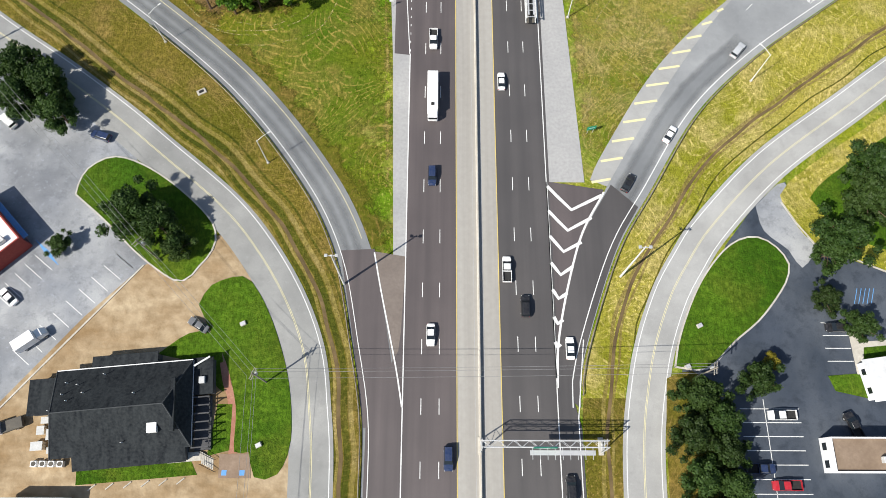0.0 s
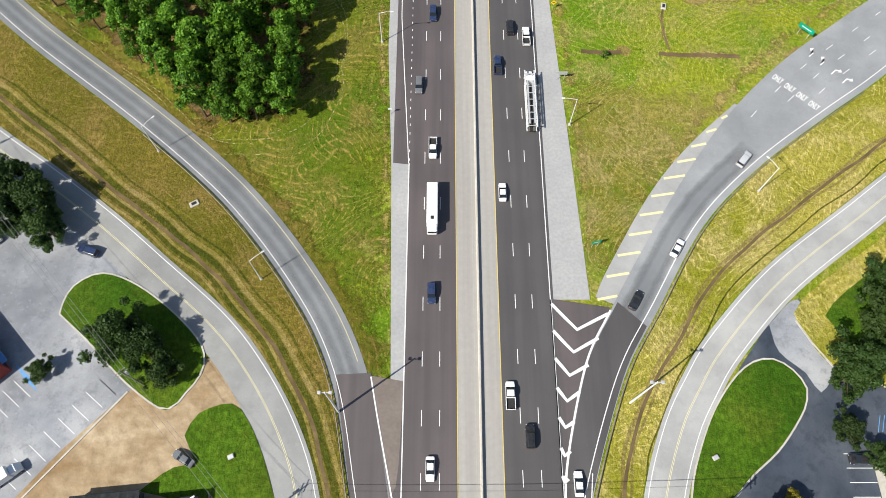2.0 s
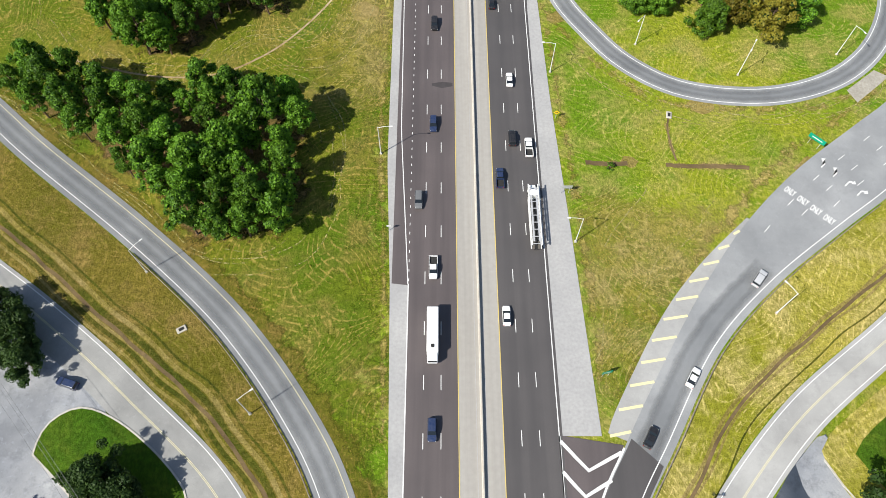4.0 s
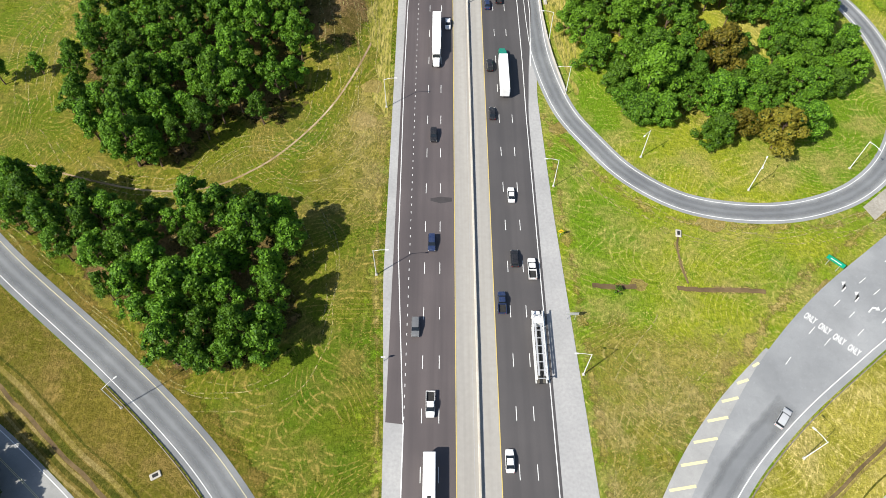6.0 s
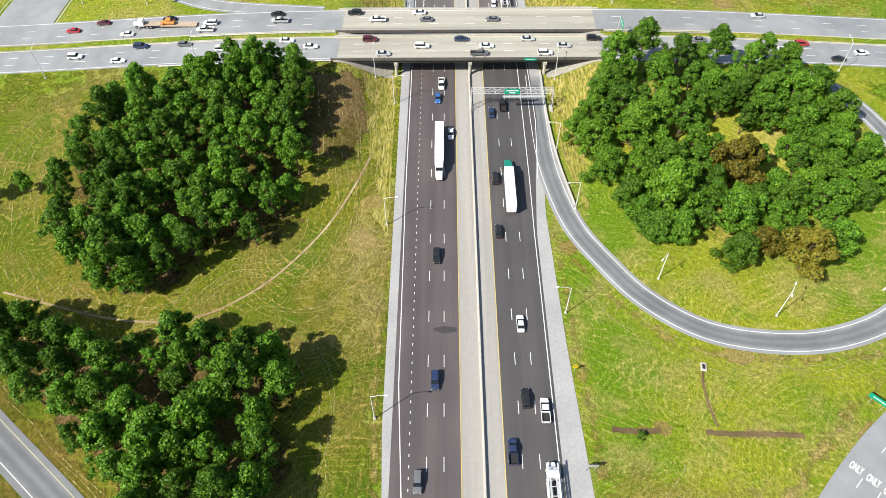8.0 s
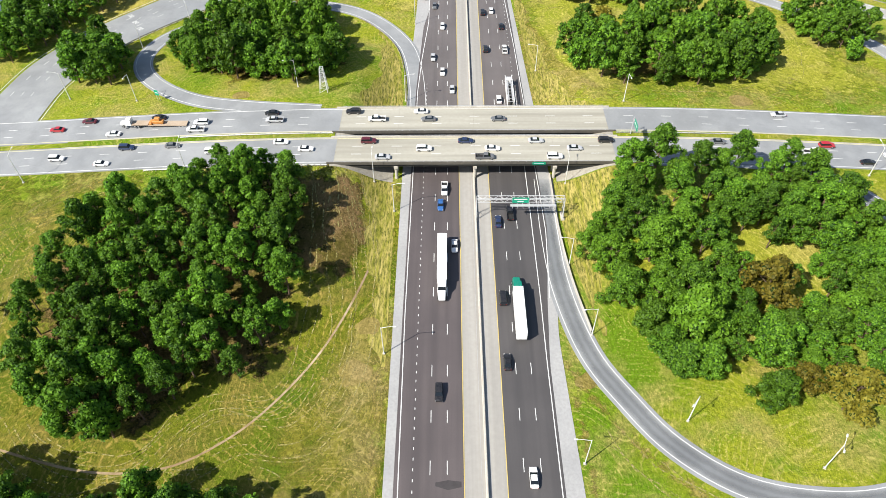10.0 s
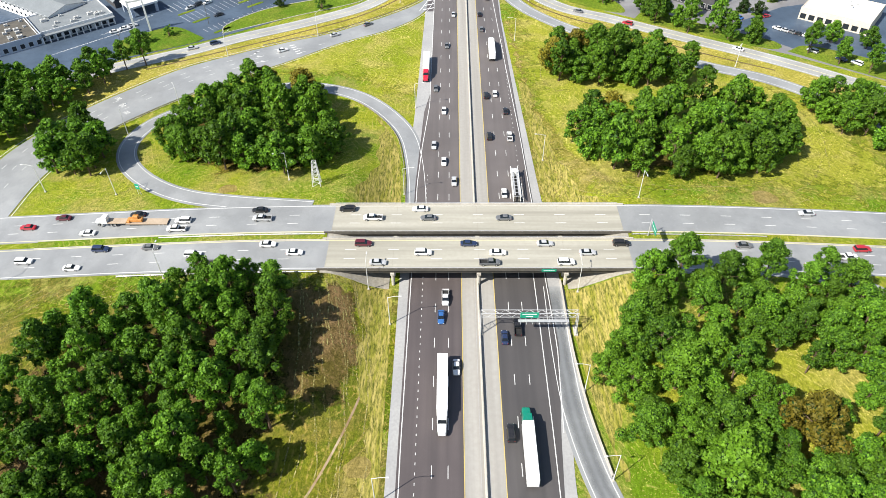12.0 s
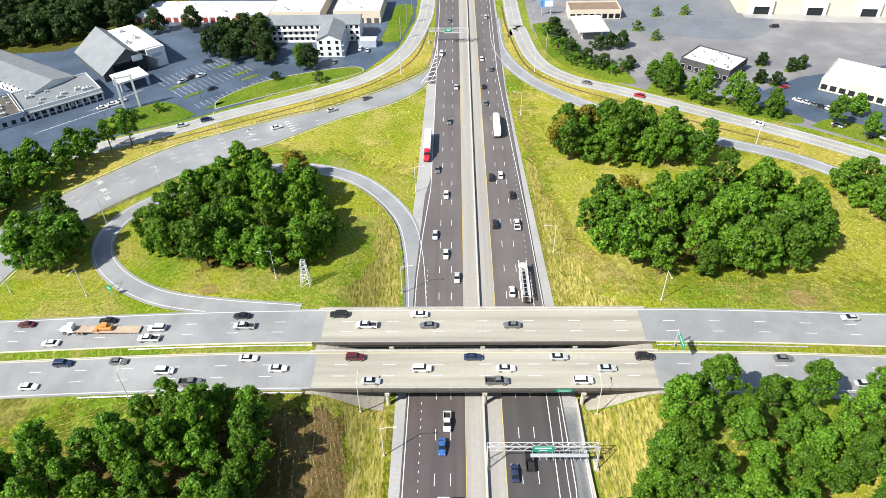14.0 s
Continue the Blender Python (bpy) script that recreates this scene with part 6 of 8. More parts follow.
for kind, tint, x, y in (("u", "maroon", -24.4, 262.2), ("s", "silver", -19.6, 254.4), ("u", "white", -7.2, 258.4), ("s", "navy", 5.7, 262.2), ("s", "white", 13.8, 258.4), ("p", "grey", 11.3, 254.3), ("s", "silver", 27.4, 262.2), ("u", "white", 32.4, 254.4), ("s", "silver", 38.9, 258.4), ("u", "black", 49.0, 262.2), ("u", "navy", -100.8, 262.4), ("s", "white", -106.4, 255.0),
                         ("u", "white", -72.5, 258.6), ("s", "white", -51.8, 262.2), ("s", "white", -43.5, 258.6), ("p", "grey", -64.6, 254.6), ("u", "white", -122, 258.6), ("s", "grey", -86, 262.4), ("s", "black", 92, 258.6), ("s", "silver", 101, 254.6), ("p", "white", 112, 258.6), ("u", "red", 118, 262.2), ("s", "black", 128, 254.6), ("s", "white", 137, 258.6), ("s", "grey", 84, 262.2)):
    drive(kind, tint, x, y, -90, "waiting in traffic on the cross street", "cross street traffic", street_z(x))
for kind, tint, x, y in (("u", "black", -30.6, 277.8), ("p", "white", -22.6, 273.7), ("s", "white", -8.6, 277.8), ("s", "grey", -6.1, 273.6), ("s", "grey", 16.3, 273.6), ("s", "white", -107.8, 270.0), ("p", "white", -80.7, 270.2), ("u", "white", -79.8, 274.0), ("p", "silver", -55.7, 273.8), ("s", "black", -57.3, 277.8), ("s", "maroon", -118.5, 277.8), ("s", "red", -128, 274.0), ("s", "silver", 108.0, 277.8), ("s", "black", -95, 277.8)):
    drive(kind, tint, x, y, 90, "driving west on the cross street", "cross street traffic", street_z(x))
for kind, tint, x, y, a in (("u", "silver", 72.0, 97.1, -40), ("s", "white", 53.0, 74.0, -33), ("s", "black", 42.3, 61.6, -31), ("u", "navy", -77.8, 72.7, 72), ("s", "grey", -50.1, 28.6, 60), ("s", "white", -90.8, 34.5, 50), ("u", "white", -99.9, 76.4, 50), ("u", "black", 83.0, 28.7, 90), ("p", "black", 82.6, 8.6, 20), ("p", "white", 68.6, 10.7, 90), ("p", "navy", 62.7, 0.5, -90), ("p", "red", 67.4, -2.6, 90),
                            ("s", "white", -154.2, 415.5, -60), ("s", "white", -150.7, 419.0, -60), ("s", "silver", -148.3, 422.0, -60), ("s", "black", -143.4, 410.5, -60), ("s", "silver", -126.9, 441.4, 140), ("u", "black", -124.0, 445.4, 140), ("s", "white", -120.0, 447.7, 140), ("s", "silver", -113.5, 398.5, -65), ("u", "navy", -104.5, 403.2, -65), ("s", "black", -110.7, 433.3, 130), ("u", "black", -121.4, 463.6, 100),
                            ("s", "white", 149.2, 415.7, 40), ("s", "silver", 151.6, 413.8, 40), ("s", "grey", 154.0, 412.0, 40), ("s", "black", 156.2, 410.2, 40), ("s", "white", 158.5, 408.4, 40), ("s", "blue", 135.2, 427.6, 40), ("s", "red", 148.4, 428.6, -70), ("u", "black", 169.9, 500.9, 90), ("u", "silver", 156.4, 393.2, 40), ("s", "navy", 165.5, 385.5, 40), ("u", "white", 170.5, 382, 40),
                            ("s", "white", 125.1, 395.2, 55), ("s", "grey", 61.3, 435.4, 60), ("u", "red", 82.3, 421.5, 60), ("s", "white", -73, 396, -60), ("s", "silver", -52, 411, -58), ("s", "grey", -38, 422, -50), ("s", "silver", -43, 476, 0), ("s", "white", -47, 478, 0), ("s", "grey", -58, 462, 0)):
    drive(kind, tint, x, y, a, "on a side street or lot", "cars on side streets and lots")
copy_a = semi((0.0, 0.22, 0.14), 14.5, "semi truck with a green cab and white trailer")
copy_a.matrix_basis = pose(18.2, 205.5, 0.14)
semi((0.85, 0.85, 0.84), 16.0, "semi truck with a white cab and white trailer").matrix_basis = pose(-1.4, 209.0, 0.14, 0, 0, 180)
semi((0.55, 0.01, 0.04), 14.5, "semi truck with a red cab parked on the shoulder").matrix_basis = pose(-9.6, 373.0, 0.14, 0, 0, 180)
semi((0.85, 0.85, 0.84), 13.5, "semi truck with a white trailer heading north").matrix_basis = pose(18.2, 399.0, 0.14)
bus().matrix_basis = pose(-1.8, 83.0, 0.14, 0, 0, 180)
carrier().matrix_basis = pose(22.0, 113.5, 0.14)
MAKE["c"] = carrier()
MAKE["c"].matrix_basis = pose(21.8, 298.0, 0.14)
# low-loader with an orange machine on the cross street
ll = thing("flatbed_truck", pose(-94.5, 274.0, gz(-94, 272) + 0.16, 0, 0, 90), "white truck hauling an orange loader on a flatbed", "truck")
p = part("cab", loft(bmesh.new(), [(8.0, 1.1, 1.2, 1.0, 0.8, 1.9, 2.9), (9.6, 1.1, 1.2, 1.0, 0.8, 1.9, 2.8), (10.0, 0.9, 1.0, 0.8, 0.8, 1.6, 1.9), (11.6, 0.8, 0.9, 0.7, 0.8, 1.3, 1.6)]), PAINT, ll)
p.color = (0.82, 0.82, 0.8, 1)
part("flatbed", boxes((-1.3, 1.3, -10, 2.5, 0.8, 1.05), (-1.2, 1.2, 2.5, 8, 1.0, 1.25)), surf("worn_planks", (0.42, 0.33, 0.24), (0.5, 0.4, 0.3), (0.3, 0.22, 0.15), 0.5, 3, 0.9, local=True), ll, "worn plank flatbed")
ORANGE = surf("orange_machine_paint", (0.6, 0.25, 0.06), (0.66, 0.3, 0.08), (0.35, 0.15, 0.05), 0.6, 3, 0.5, local=True)
part("loader_body", boxes((-0.8, 0.8, -2.5, 1.0, 1.3, 2.2), (-0.6, 0.6, -1.5, 0.2, 2.2, 3.2), bevel=0.1), ORANGE, ll, "orange loader")
part("loader_bucket", boxes((-1.1, 1.1, 1.2, 2.1, 1.1, 1.8), bevel=0.08), ORANGE, ll)
wheels(ll, [(s * 1.0, y) for s in (-1, 1) for y in (10.6, 7.0, 5.8, -7.5, -8.7)], 0.45, 0.35)
# white delivery truck in the lot
dt = thing("delivery_truck", pose(-83.6, 25.4, 0.1, 0, 0, -52), "white box delivery truck parked in the lot", "truck")
part("cargo_box", boxes((-1.15, 1.15, -3.4, 1.0, 0.9, 3.2), bevel=0.05), surf("box_sheet", (0.75, 0.76, 0.77), (0.82, 0.82, 0.82), None, 0.5, 2, 0.4, local=True), dt)
p = part("cab", loft(bmesh.new(), [(1.1, 0.95, 1.0, 0.85, 0.6, 1.4, 2.2), (2.2, 0.95, 1.0, 0.85, 0.6, 1.4, 2.1), (3.0, 0.85, 0.9, 0.7, 0.6, 1.0, 1.3)]), PAINT, dt)
p.color = (0.82, 0.82, 0.8, 1)
part("windshield", frustum(bmesh.new(), (0.9, 1.9, 2.6, 1.35), (0.78, 1.7, 2.1, 2.05)), GLASS, dt)
wheels(dt, [(s * 0.9, y) for s in (-1, 1) for y in (2.2, -2.2)], 0.4, 0.3)
st = thing("service_truck", pose(-86.5, 7.4, 0.1, 0, 0, -70), "white truck with a dark bed by the house", "truck")
part("bed", boxes((-1.1, 1.1, 0.6, 4.6, 0.8, 1.5), bevel=0.05), GIRDER, st, "dark empty bed")
part("cargo_box", boxes((-1.15, 1.15, -4.5, 0.4, 0.8, 2.7), bevel=0.05), surf("box_sheet", (0.75, 0.76, 0.77), (0.82, 0.82, 0.82), None, 0.5, 2, 0.4, local=True), st)
wheels(st, [(s * 0.95, y) for s in (-1, 1) for y in (3.2, -3.0)], 0.42, 0.3)

# ---- street furniture ----
def lamp(h=10.5, arm=3.2, two=False):
    t = thing("street_lamp", pose(0, 0, 0), "tall pale metal street lamp with a curved arm", "street lamp", "street lamps")
    part("base", boxes((-0.3, 0.3, -0.3, 0.3, 0, 0.35), bevel=0.04), CONCRETE, t, "concrete footing")
    part("pole", tube(bmesh.new(), (0, 0, 0.3), (0, 0, h), 0.13, 0.08, 8), LAMPWHITE, t)
    for s in ((1, -1) if two else (1,)):
        bm = bmesh.new()
        tube(bm, (0, 0, h - 0.2), (s * arm * 0.5, 0, h + 0.3), 0.07, 0.06, 6)
        tube(bm, (s * arm * 0.5, 0, h + 0.3), (s * arm, 0, h + 0.4), 0.06, 0.05, 6)
        part("arm", bm, LAMPWHITE, t)
        part("lamp_head", boxes((s * arm - 0.35, s * arm + 0.45, -0.18, 0.18, h + 0.3, h + 0.5), bevel=0.06), LAMPWHITE, t, "pale lamp head")
    return t


one, double = lamp(), lamp(10.5, 2.0, True)
first = True
for x, y, a in ((-67, 99, 45), (-39.2, 66.5, 35), (31.4, 107, 180), (74.3, 89, 130), (-15.1, 132.2, 0), (-15.4, 187.8, 0), (-15.6, 238, 0), (-14.6, 294, 0), (-13.0, 348, 0), (29.4, 159.4, 180), (35.8, 193.2, 190), (33.0, 216.5, 180), (32.4, 313, 180), (29.0, 405.3, 180), (53.8, 169.6, 230), (108.8, 166.0, 290),
                (-78.5, 250.0, 90), (-22.2, 249.6, 90), (35.8, 249.6, 90), (-106.5, 289.5, 270), (-51.5, 294.5, 200), (58.5, 284.0, 270), (-131.5, 293, 180), (-128.5, 248.5, 90), (-95.9, 391.0, 60), (-59.8, 411.3, 60), (-24.4, 448.0, 60), (119.5, 380.5, 240), (38.9, 449.0, 200), (-103, 346, 120), (-118, 330, 60), (86, 249, 90), (126, 249, 90)):
    m = pose(x, y, gz(x, y), 0, 0, a)
    if first:
        one.matrix_basis, first = m, False
    else:
        copy_thing(one, m)
double.matrix_basis = pose(80.0, 158.5, gz(80, 158.5), 0, 0, 60)
for x, y in ((-20.4, 37.8), (38.9, 39.8)):
    t = thing("floodlight_pole", pose(x, y, 0), "very tall pale pole with a lamp bracket in the verge", "light pole")
    part("pole", tube(bmesh.new(), (0, 0, 0), (0, 0, 19.0), 0.26, 0.14, 10), LAMPWHITE, t)
    part("bracket", boxes((-1.1, 1.1, -0.07, 0.07, 18.6, 18.75)), STEEL, t)
    for s in (-1, 1):
        part("lamp_head", boxes((s - 0.3, s + 0.3, -0.3, 0.3, 18.75, 19.05), bevel=0.06), STEEL, t)


def gantry(y, x0, x1, label):
    """A truss over the lanes on two legs, with a sign and a service walk."""
    t = thing("sign_gantry", pose(x0, y, 0), label, "gantry", "sign gantries")
    w, z0, z1 = x1 - x0, 6.3, 7.7
    for dy in (-0.6, 0.6):
        for z in (z0, z1):
            part("chord", tube(bmesh.new(), (0, dy, z), (w, dy, z), 0.09, 0.09, 6), STEEL, t)
    n = 16
    bm = bmesh.new()
    for k in range(n):
        a, b = w * k / n, w * (k + 1) / n
        zz = (z0, z1) if k % 2 else (z1, z0)
        for dy in (-0.6, 0.6):
            tube(bm, (a, dy, zz[0]), (b, dy, zz[1]), 0.05, 0.05, 5)
        for z in (z0, z1):
            tube(bm, (a, -0.6 if k % 2 else 0.6, z), (b, 0.6 if k % 2 else -0.6, z), 0.04, 0.04, 5)
    part("lattice", bm, STEEL, t, "zigzag truss lattice")
    for x in (0.0, w):
        for dy in (-0.9, 0.9):
            part("leg", tube(bmesh.new(), (x, dy * 1.4, 0), (x, dy * 0.7, z1), 0.14, 0.11, 8), STEEL, t)
        bm = bmesh.new()
        for k in range(5):
            s = 1 if k % 2 else -1
            tube(bm, (x, s * 1.15, 1.2 * k + 0.3), (x, -s * 1.0, 1.2 * k + 1.5), 0.05, 0.05, 5)
        part("leg_brace", bm, STEEL, t)
        part("footing", boxes((x - 0.5, x + 0.5, -1.7, 1.7, 0, 0.5), bevel=0.05), CONCRETE, t)
    part("walkway", boxes((w * 0.38, w * 0.9, -2.0, -1.1, 5.9, 6.0)), STEEL, t, "steel service walk")
    for k in range(9):
        x = w * (0.4 + 0.06 * k)
        part("light_arm", boxes((x - 0.05, x + 0.05, -2.8, -0.6, 5.95, 6.05)), STEEL, t)
    s = part("sign_panel", boxes((w * 0.40, w * 0.59, -0.78, -0.70, 6.2, 8.2), bevel=0.03), GREEN, t, "green highway sign panel")
    for z, a, b in ((7.55, 0.42, 0.57), (6.75, 0.46, 0.53)):
        part("lettering", boxes((w * a, w * b, -0.80, -0.785, z - 0.18, z + 0.18)), WHITE, s)
    return t


gantry(4.6, 8.2, 32.0, "steel sign gantry over the northbound lanes")
gantry(235.6, 8.4, 33.3, "steel sign gantry with a green sign before the overpass")
gantry(485.5, -12.0, 8.2, "distant steel sign gantry over the southbound lanes")


def post_sign(x, y, turn, w, h, z, material, label, mark=True, diamond=False):
    t = thing("road_sign", pose(x, y, gz(x, y), 0, 0, turn), label, "road sign")
    for s in ((-1, 1) if w > 1.2 else (0,)):
        part("post", boxes((s * w * 0.3 - 0.05, s * w * 0.3 + 0.05, -0.04, 0.04, 0, z + h * 0.8)), STEEL, t)
    bm = boxes((-w / 2, w / 2, -0.09, -0.05, -h / 2, h / 2))
    if diamond:
        bmesh.ops.rotate(bm, verts=bm.verts, cent=(0, 0, 0), matrix=Matrix.Rotation(radians(45), 3, "Y"))
    bmesh.ops.translate(bm, verts=bm.verts, vec=(0, 0, z + h / 2))
    p = part("panel", bm, material, t)
    if mark:
        part("lettering", boxes((-w * 0.32, w * 0.32, -0.11, -0.092, z + h * 0.42, z + h * 0.58)), BLACK if diamond else WHITE, p)


post_sign(34.6, 74.6, 12, 2.2, 1.5, 1.8, GREEN, "small green exit sign standing in the gore")
post_sign(94.0, 134.8, -46, 4.4, 1.5, 2.2, GREEN, "large green direction sign beside the ramp")
post_sign(29.6, 143.6, 0, 1.1, 1.1, 1.8, SIGNYEL, "yellow diamond warning sign on a post", True, True)
post_sign(-98.5, 289.0, -20, 1.6, 2.0, 2.2, GREEN, "green sign panel beside the loop ramp")
post_sign(-12.2, 110.0, 0, 1.0, 0.8, 1.8, LAMPWHITE, "small white sign beside the shoulder")
post_sign(-0.0 + 30.0, 120.5, 180, 3.0, 1.2, 2.0, STEEL, "grey back of a sign over the shoulder", False)
t = thing("cantilever_sign", pose(57.5, 266.0, gz(57.5, 266)), "green sign on a cantilever pole beside the overpass", "road sign")
part("pole", tube(bmesh.new(), (0, 0, 0), (0, 0, 6.6), 0.16, 0.13, 8), STEEL, t)
part("arm", tube(bmesh.new(), (0, 0, 6.0), (0, -5.6, 6.0), 0.1, 0.08, 8), STEEL, t)
p = part("panel", boxes((-0.06, 0.02, -5.6, -1.4, 5.0, 7.0)), GREEN, t)
part("lettering", boxes((-0.08, -0.062, -5.0, -2.0, 5.9, 6.2)), WHITE, p)
t = thing("bridge_sign", pose(27.5, 251.7, 0), "green street sign hung on the overpass parapet", "road sign")
p = part("panel", boxes((-2.0, 2.0, -0.12, 0, 6.3, 7.2)), GREEN, t)
part("lettering", boxes((-1.5, 1.5, -0.135, -0.122, 6.65, 6.85)), WHITE, p)


def guardrail(line, label, posts=60, material=RUSTRAIL):
    x0, y0 = line[0]
    t = thing("guardrail", pose(0, 0, 0), label, "guardrail", "guardrails")
    bm = bmesh.new()
    prev = None
    for (x, y), (xr, yr) in zip(line, offset(line, 0.12)):
        z = gz(x, y)
        ring = [bm.verts.new(p) for p in ((x, y, z + 0.48), (xr, yr, z + 0.56), (x, y, z + 0.64), (xr, yr, z + 0.72), (x, y, z + 0.80), (x - (xr - x), y - (yr - y), z + 0.64))]
        if prev:
            for k in range(6):
                bm.faces.new((prev[k], ring[k], ring[(k + 1) % 6], prev[(k + 1) % 6]))
        prev = ring
    part("rail", bm, material, t, "weathered steel rail")
    me = None
    for x, y in resample(line, posts):
        if me is None:
            o = part("post", boxes((-0.09, 0.09, -0.09, 0.09, -0.2, 0.82)), RUSTRAIL, t)
            me = o.data
        else:
            o = part_mesh("post", me, t)
        o.location = (x, y, gz(x, y))


guardrail([q for q in offset(B, 4.3) if -6 < q[1] < 105], "weathered guardrail along the southwest ramp", 66)
guardrail([q for q in offset(CR, 0.5) if 12 < q[1] < 118], "weathered guardrail along the southeast ramp", 66)
guardrail([q for q in offset(F, 4.0) if q[0] > -40 and q[1] < 352], "weathered guardrail along the northwest loop", 30)
guardrail(straight(-92, 250.9, -36, 250.9, 2), "steel guardrail along the cross street", 30, STEEL)
guardrail(straight(-85, 266.6, -36, 266.6, 2), "steel guardrail in the cross street median", 26, STEEL)
guardrail(straight(53, 266.4, 92, 266.4, 2), "steel guardrail in the cross street median", 20, STEEL)
guardrail([q for q in offset(GL, -1.6) if 306 < q[1] < 372], "weathered guardrail between ramp and loop", 24)
guardrail([q for q in offset(GU, 1.6) if q[1] > 400 and q[1] < 480], "weathered guardrail along the northwest ramp", 40)
wall_line = curve_pts([(31.6, 254), (31.8, 232), (33.2, 212), (36.0, 194)])
bm = bmesh.new()
prev = None
for (x, y), (xr, yr) in zip(wall_line, offset(wall_line, 0.35)):
    ring = [bm.verts.new(p) for p in ((x, y, 0), (x, y, 1.0), (xr, yr, 1.0), (xr, yr, 0))]
    if prev:
        for k in range(3):
            bm.faces.new((prev[k], ring[k], ring[k + 1], prev[k + 1]))
    prev = ring
tagged(part("retaining_barrier", bm, CONCRETE), "stained concrete barrier beside the loop ramp", "barrier", "", "structure")


def utility_pole(x, y, h, turn, label="grey wooden utility pole with crossarms"):
    t = thing("utility_pole", pose(x, y, gz(x, y), 0, 0, turn), label, "utility pole", "utility poles")
    part("pole", tube(bmesh.new(), (0, 0, -0.3), (0, 0, h), 0.2, 0.13, 8), POLEWOOD, t)
    for z in (h - 0.4, h - 1.6):
        arm = part("crossarm", boxes((-1.2, 1.2, -0.07, 0.07, z - 0.07, z + 0.07)), POLEWOOD, t)
        for k in (-1.1, -0.4, 0.4, 1.1):
            part("insulator", tube(bmesh.new(), (k, 0, z + 0.07), (k, 0, z + 0.3), 0.05, 0.03, 6), LAMPWHITE, arm)
    part("transformer", tube(bmesh.new(), (0.4, 0, h - 3.4), (0.4, 0, h - 2.3), 0.26, 0.26, 10), STEEL, t, "grey transformer can")
    return t


def cable(a, b, sag):
    t = bmesh.new()
    pts = [Vector(a).lerp(Vector(b), k / 16) - Vector((0, 0, sag * 4 * (k / 16) * (1 - k / 16))) for k in range(17)]
    side = (Vector(b) - Vector(a)).cross(Vector((0, 0, 1))).normalized() * 0.03
    rings = [[t.verts.new(p + q) for q in (side, Vector((0, 0, 0.03)), -side, Vector((0, 0, -0.03)))] for p in pts]
    for r, s in zip(rings, rings[1:]):
        for k in range(4):
            t.faces.new((r[k], s[k], s[(k + 1) % 4], r[(k + 1) % 4]))
    tagged(part("power_cable", t, WIRE), "thin sagging overhead power cable", "cable", "overhead cables")


P = [(-35.1, 16.9), (-60.7, 43.2), (-112, 96), (52.4, 18.3), (-34.6, -45)]
for (x, y), a in zip(P, (70, 45, 45, 80, 0)):
    utility_pole(x, y, 12.0, a)
for i, j in ((0, 1), (1, 2), (0, 4)):
    for dx, dy, z in ((-0.9, -0.5, 11.9), (0.9, 0.5, 11.9), (0, 0, 10.6)):
        cable((P[i][0] + dx, P[i][1] + dy, z), (P[j][0] + dx, P[j][1] + dy, z), 0.8)
for dy, z in ((-1.0, 11.9), (0.2, 11.9), (1.0, 10.6)):
    cable((P[0][0], P[0][1] + dy, z), (P[3][0], P[3][1] + dy, z), 1.2)
NP = [(45.5, 463), (42.5, 500), (38.3, 540), (62, 452), (96, 437)]
for (x, y) in NP[:3]:
    utility_pole(x, y, 13.0, 90)
for i, j in ((0, 1), (1, 2), (0, 4)):
    cable((*NP[i], 12.8), (*NP[j], 12.8), 0.8)
for x, y in ((-27, 490), (-25, 512), (-23.5, 535)):
    utility_pole(x, y, 12.0, 90)

# lattice tower by the northwest loop
t = thing("lattice_tower", pose(-42.0, 291.5, gz(-42, 291.5)), "short pale steel lattice tower on the grass", "tower")
for sx in (-1, 1):
    for sy in (-1, 1):
        part("leg", tube(bmesh.new(), (sx * 1.3, sy * 1.3, 0), (sx * 0.55, sy * 0.55, 9.0), 0.12, 0.09, 6), LAMPWHITE, t)
for k in range(6):
    z0, z1 = 1.5 * k, 1.5 * (k + 1)
    a, b = 1.3 - 0.75 * z0 / 9, 1.3 - 0.75 * z1 / 9
    bm = bmesh.new()
    for sx, sy, ex, ey in ((-1, -1, 1, -1), (1, -1, 1, 1), (1, 1, -1, 1), (-1, 1, -1, -1)):
        tube(bm, (sx * a, sy * a, z0), (ex * b, ey * b, z1), 0.06, 0.06, 5)
        tube(bm, (sx * b, sy * b, z1), (ex * b, ey * b, z1), 0.06, 0.06, 5)
    part("brace", bm, LAMPWHITE, t)
# pipe ends, culverts and small boxes in the grass
for x, y, a in ((59.2, 144.6, 80), (-56.5, 85.0, 30)):
    t = thing("drain_inlet", pose(x, y, gz(x, y), 0, 0, a), "pale concrete drain inlet in the grass", "drain")
    part("collar", boxes((-1.1, 1.1, -0.7, 0.7, 0, 0.35), bevel=0.1), CONCRETE, t)
    part("opening", boxes((-0.6, 0.6, -0.35, 0.35, 0.34, 0.37)), BLACK, t)
for x, y in ((-41.0, 29.0), (-35.5, 4.6), (54.5, 29.0), (51.0, 20.4)):
    t = thing("utility_box", pose(x, y, 0.2, 0, 0, 25), "small pale utility box on the lawn", "utility box")
    part("cover", boxes((-0.6, 0.6, -0.45, 0.45, 0, 0.5), bevel=0.05), CONCRETE, t)
    part("lid", boxes((-0.5, 0.5, -0.35, 0.35, 0.5, 0.54)), STEEL, t)

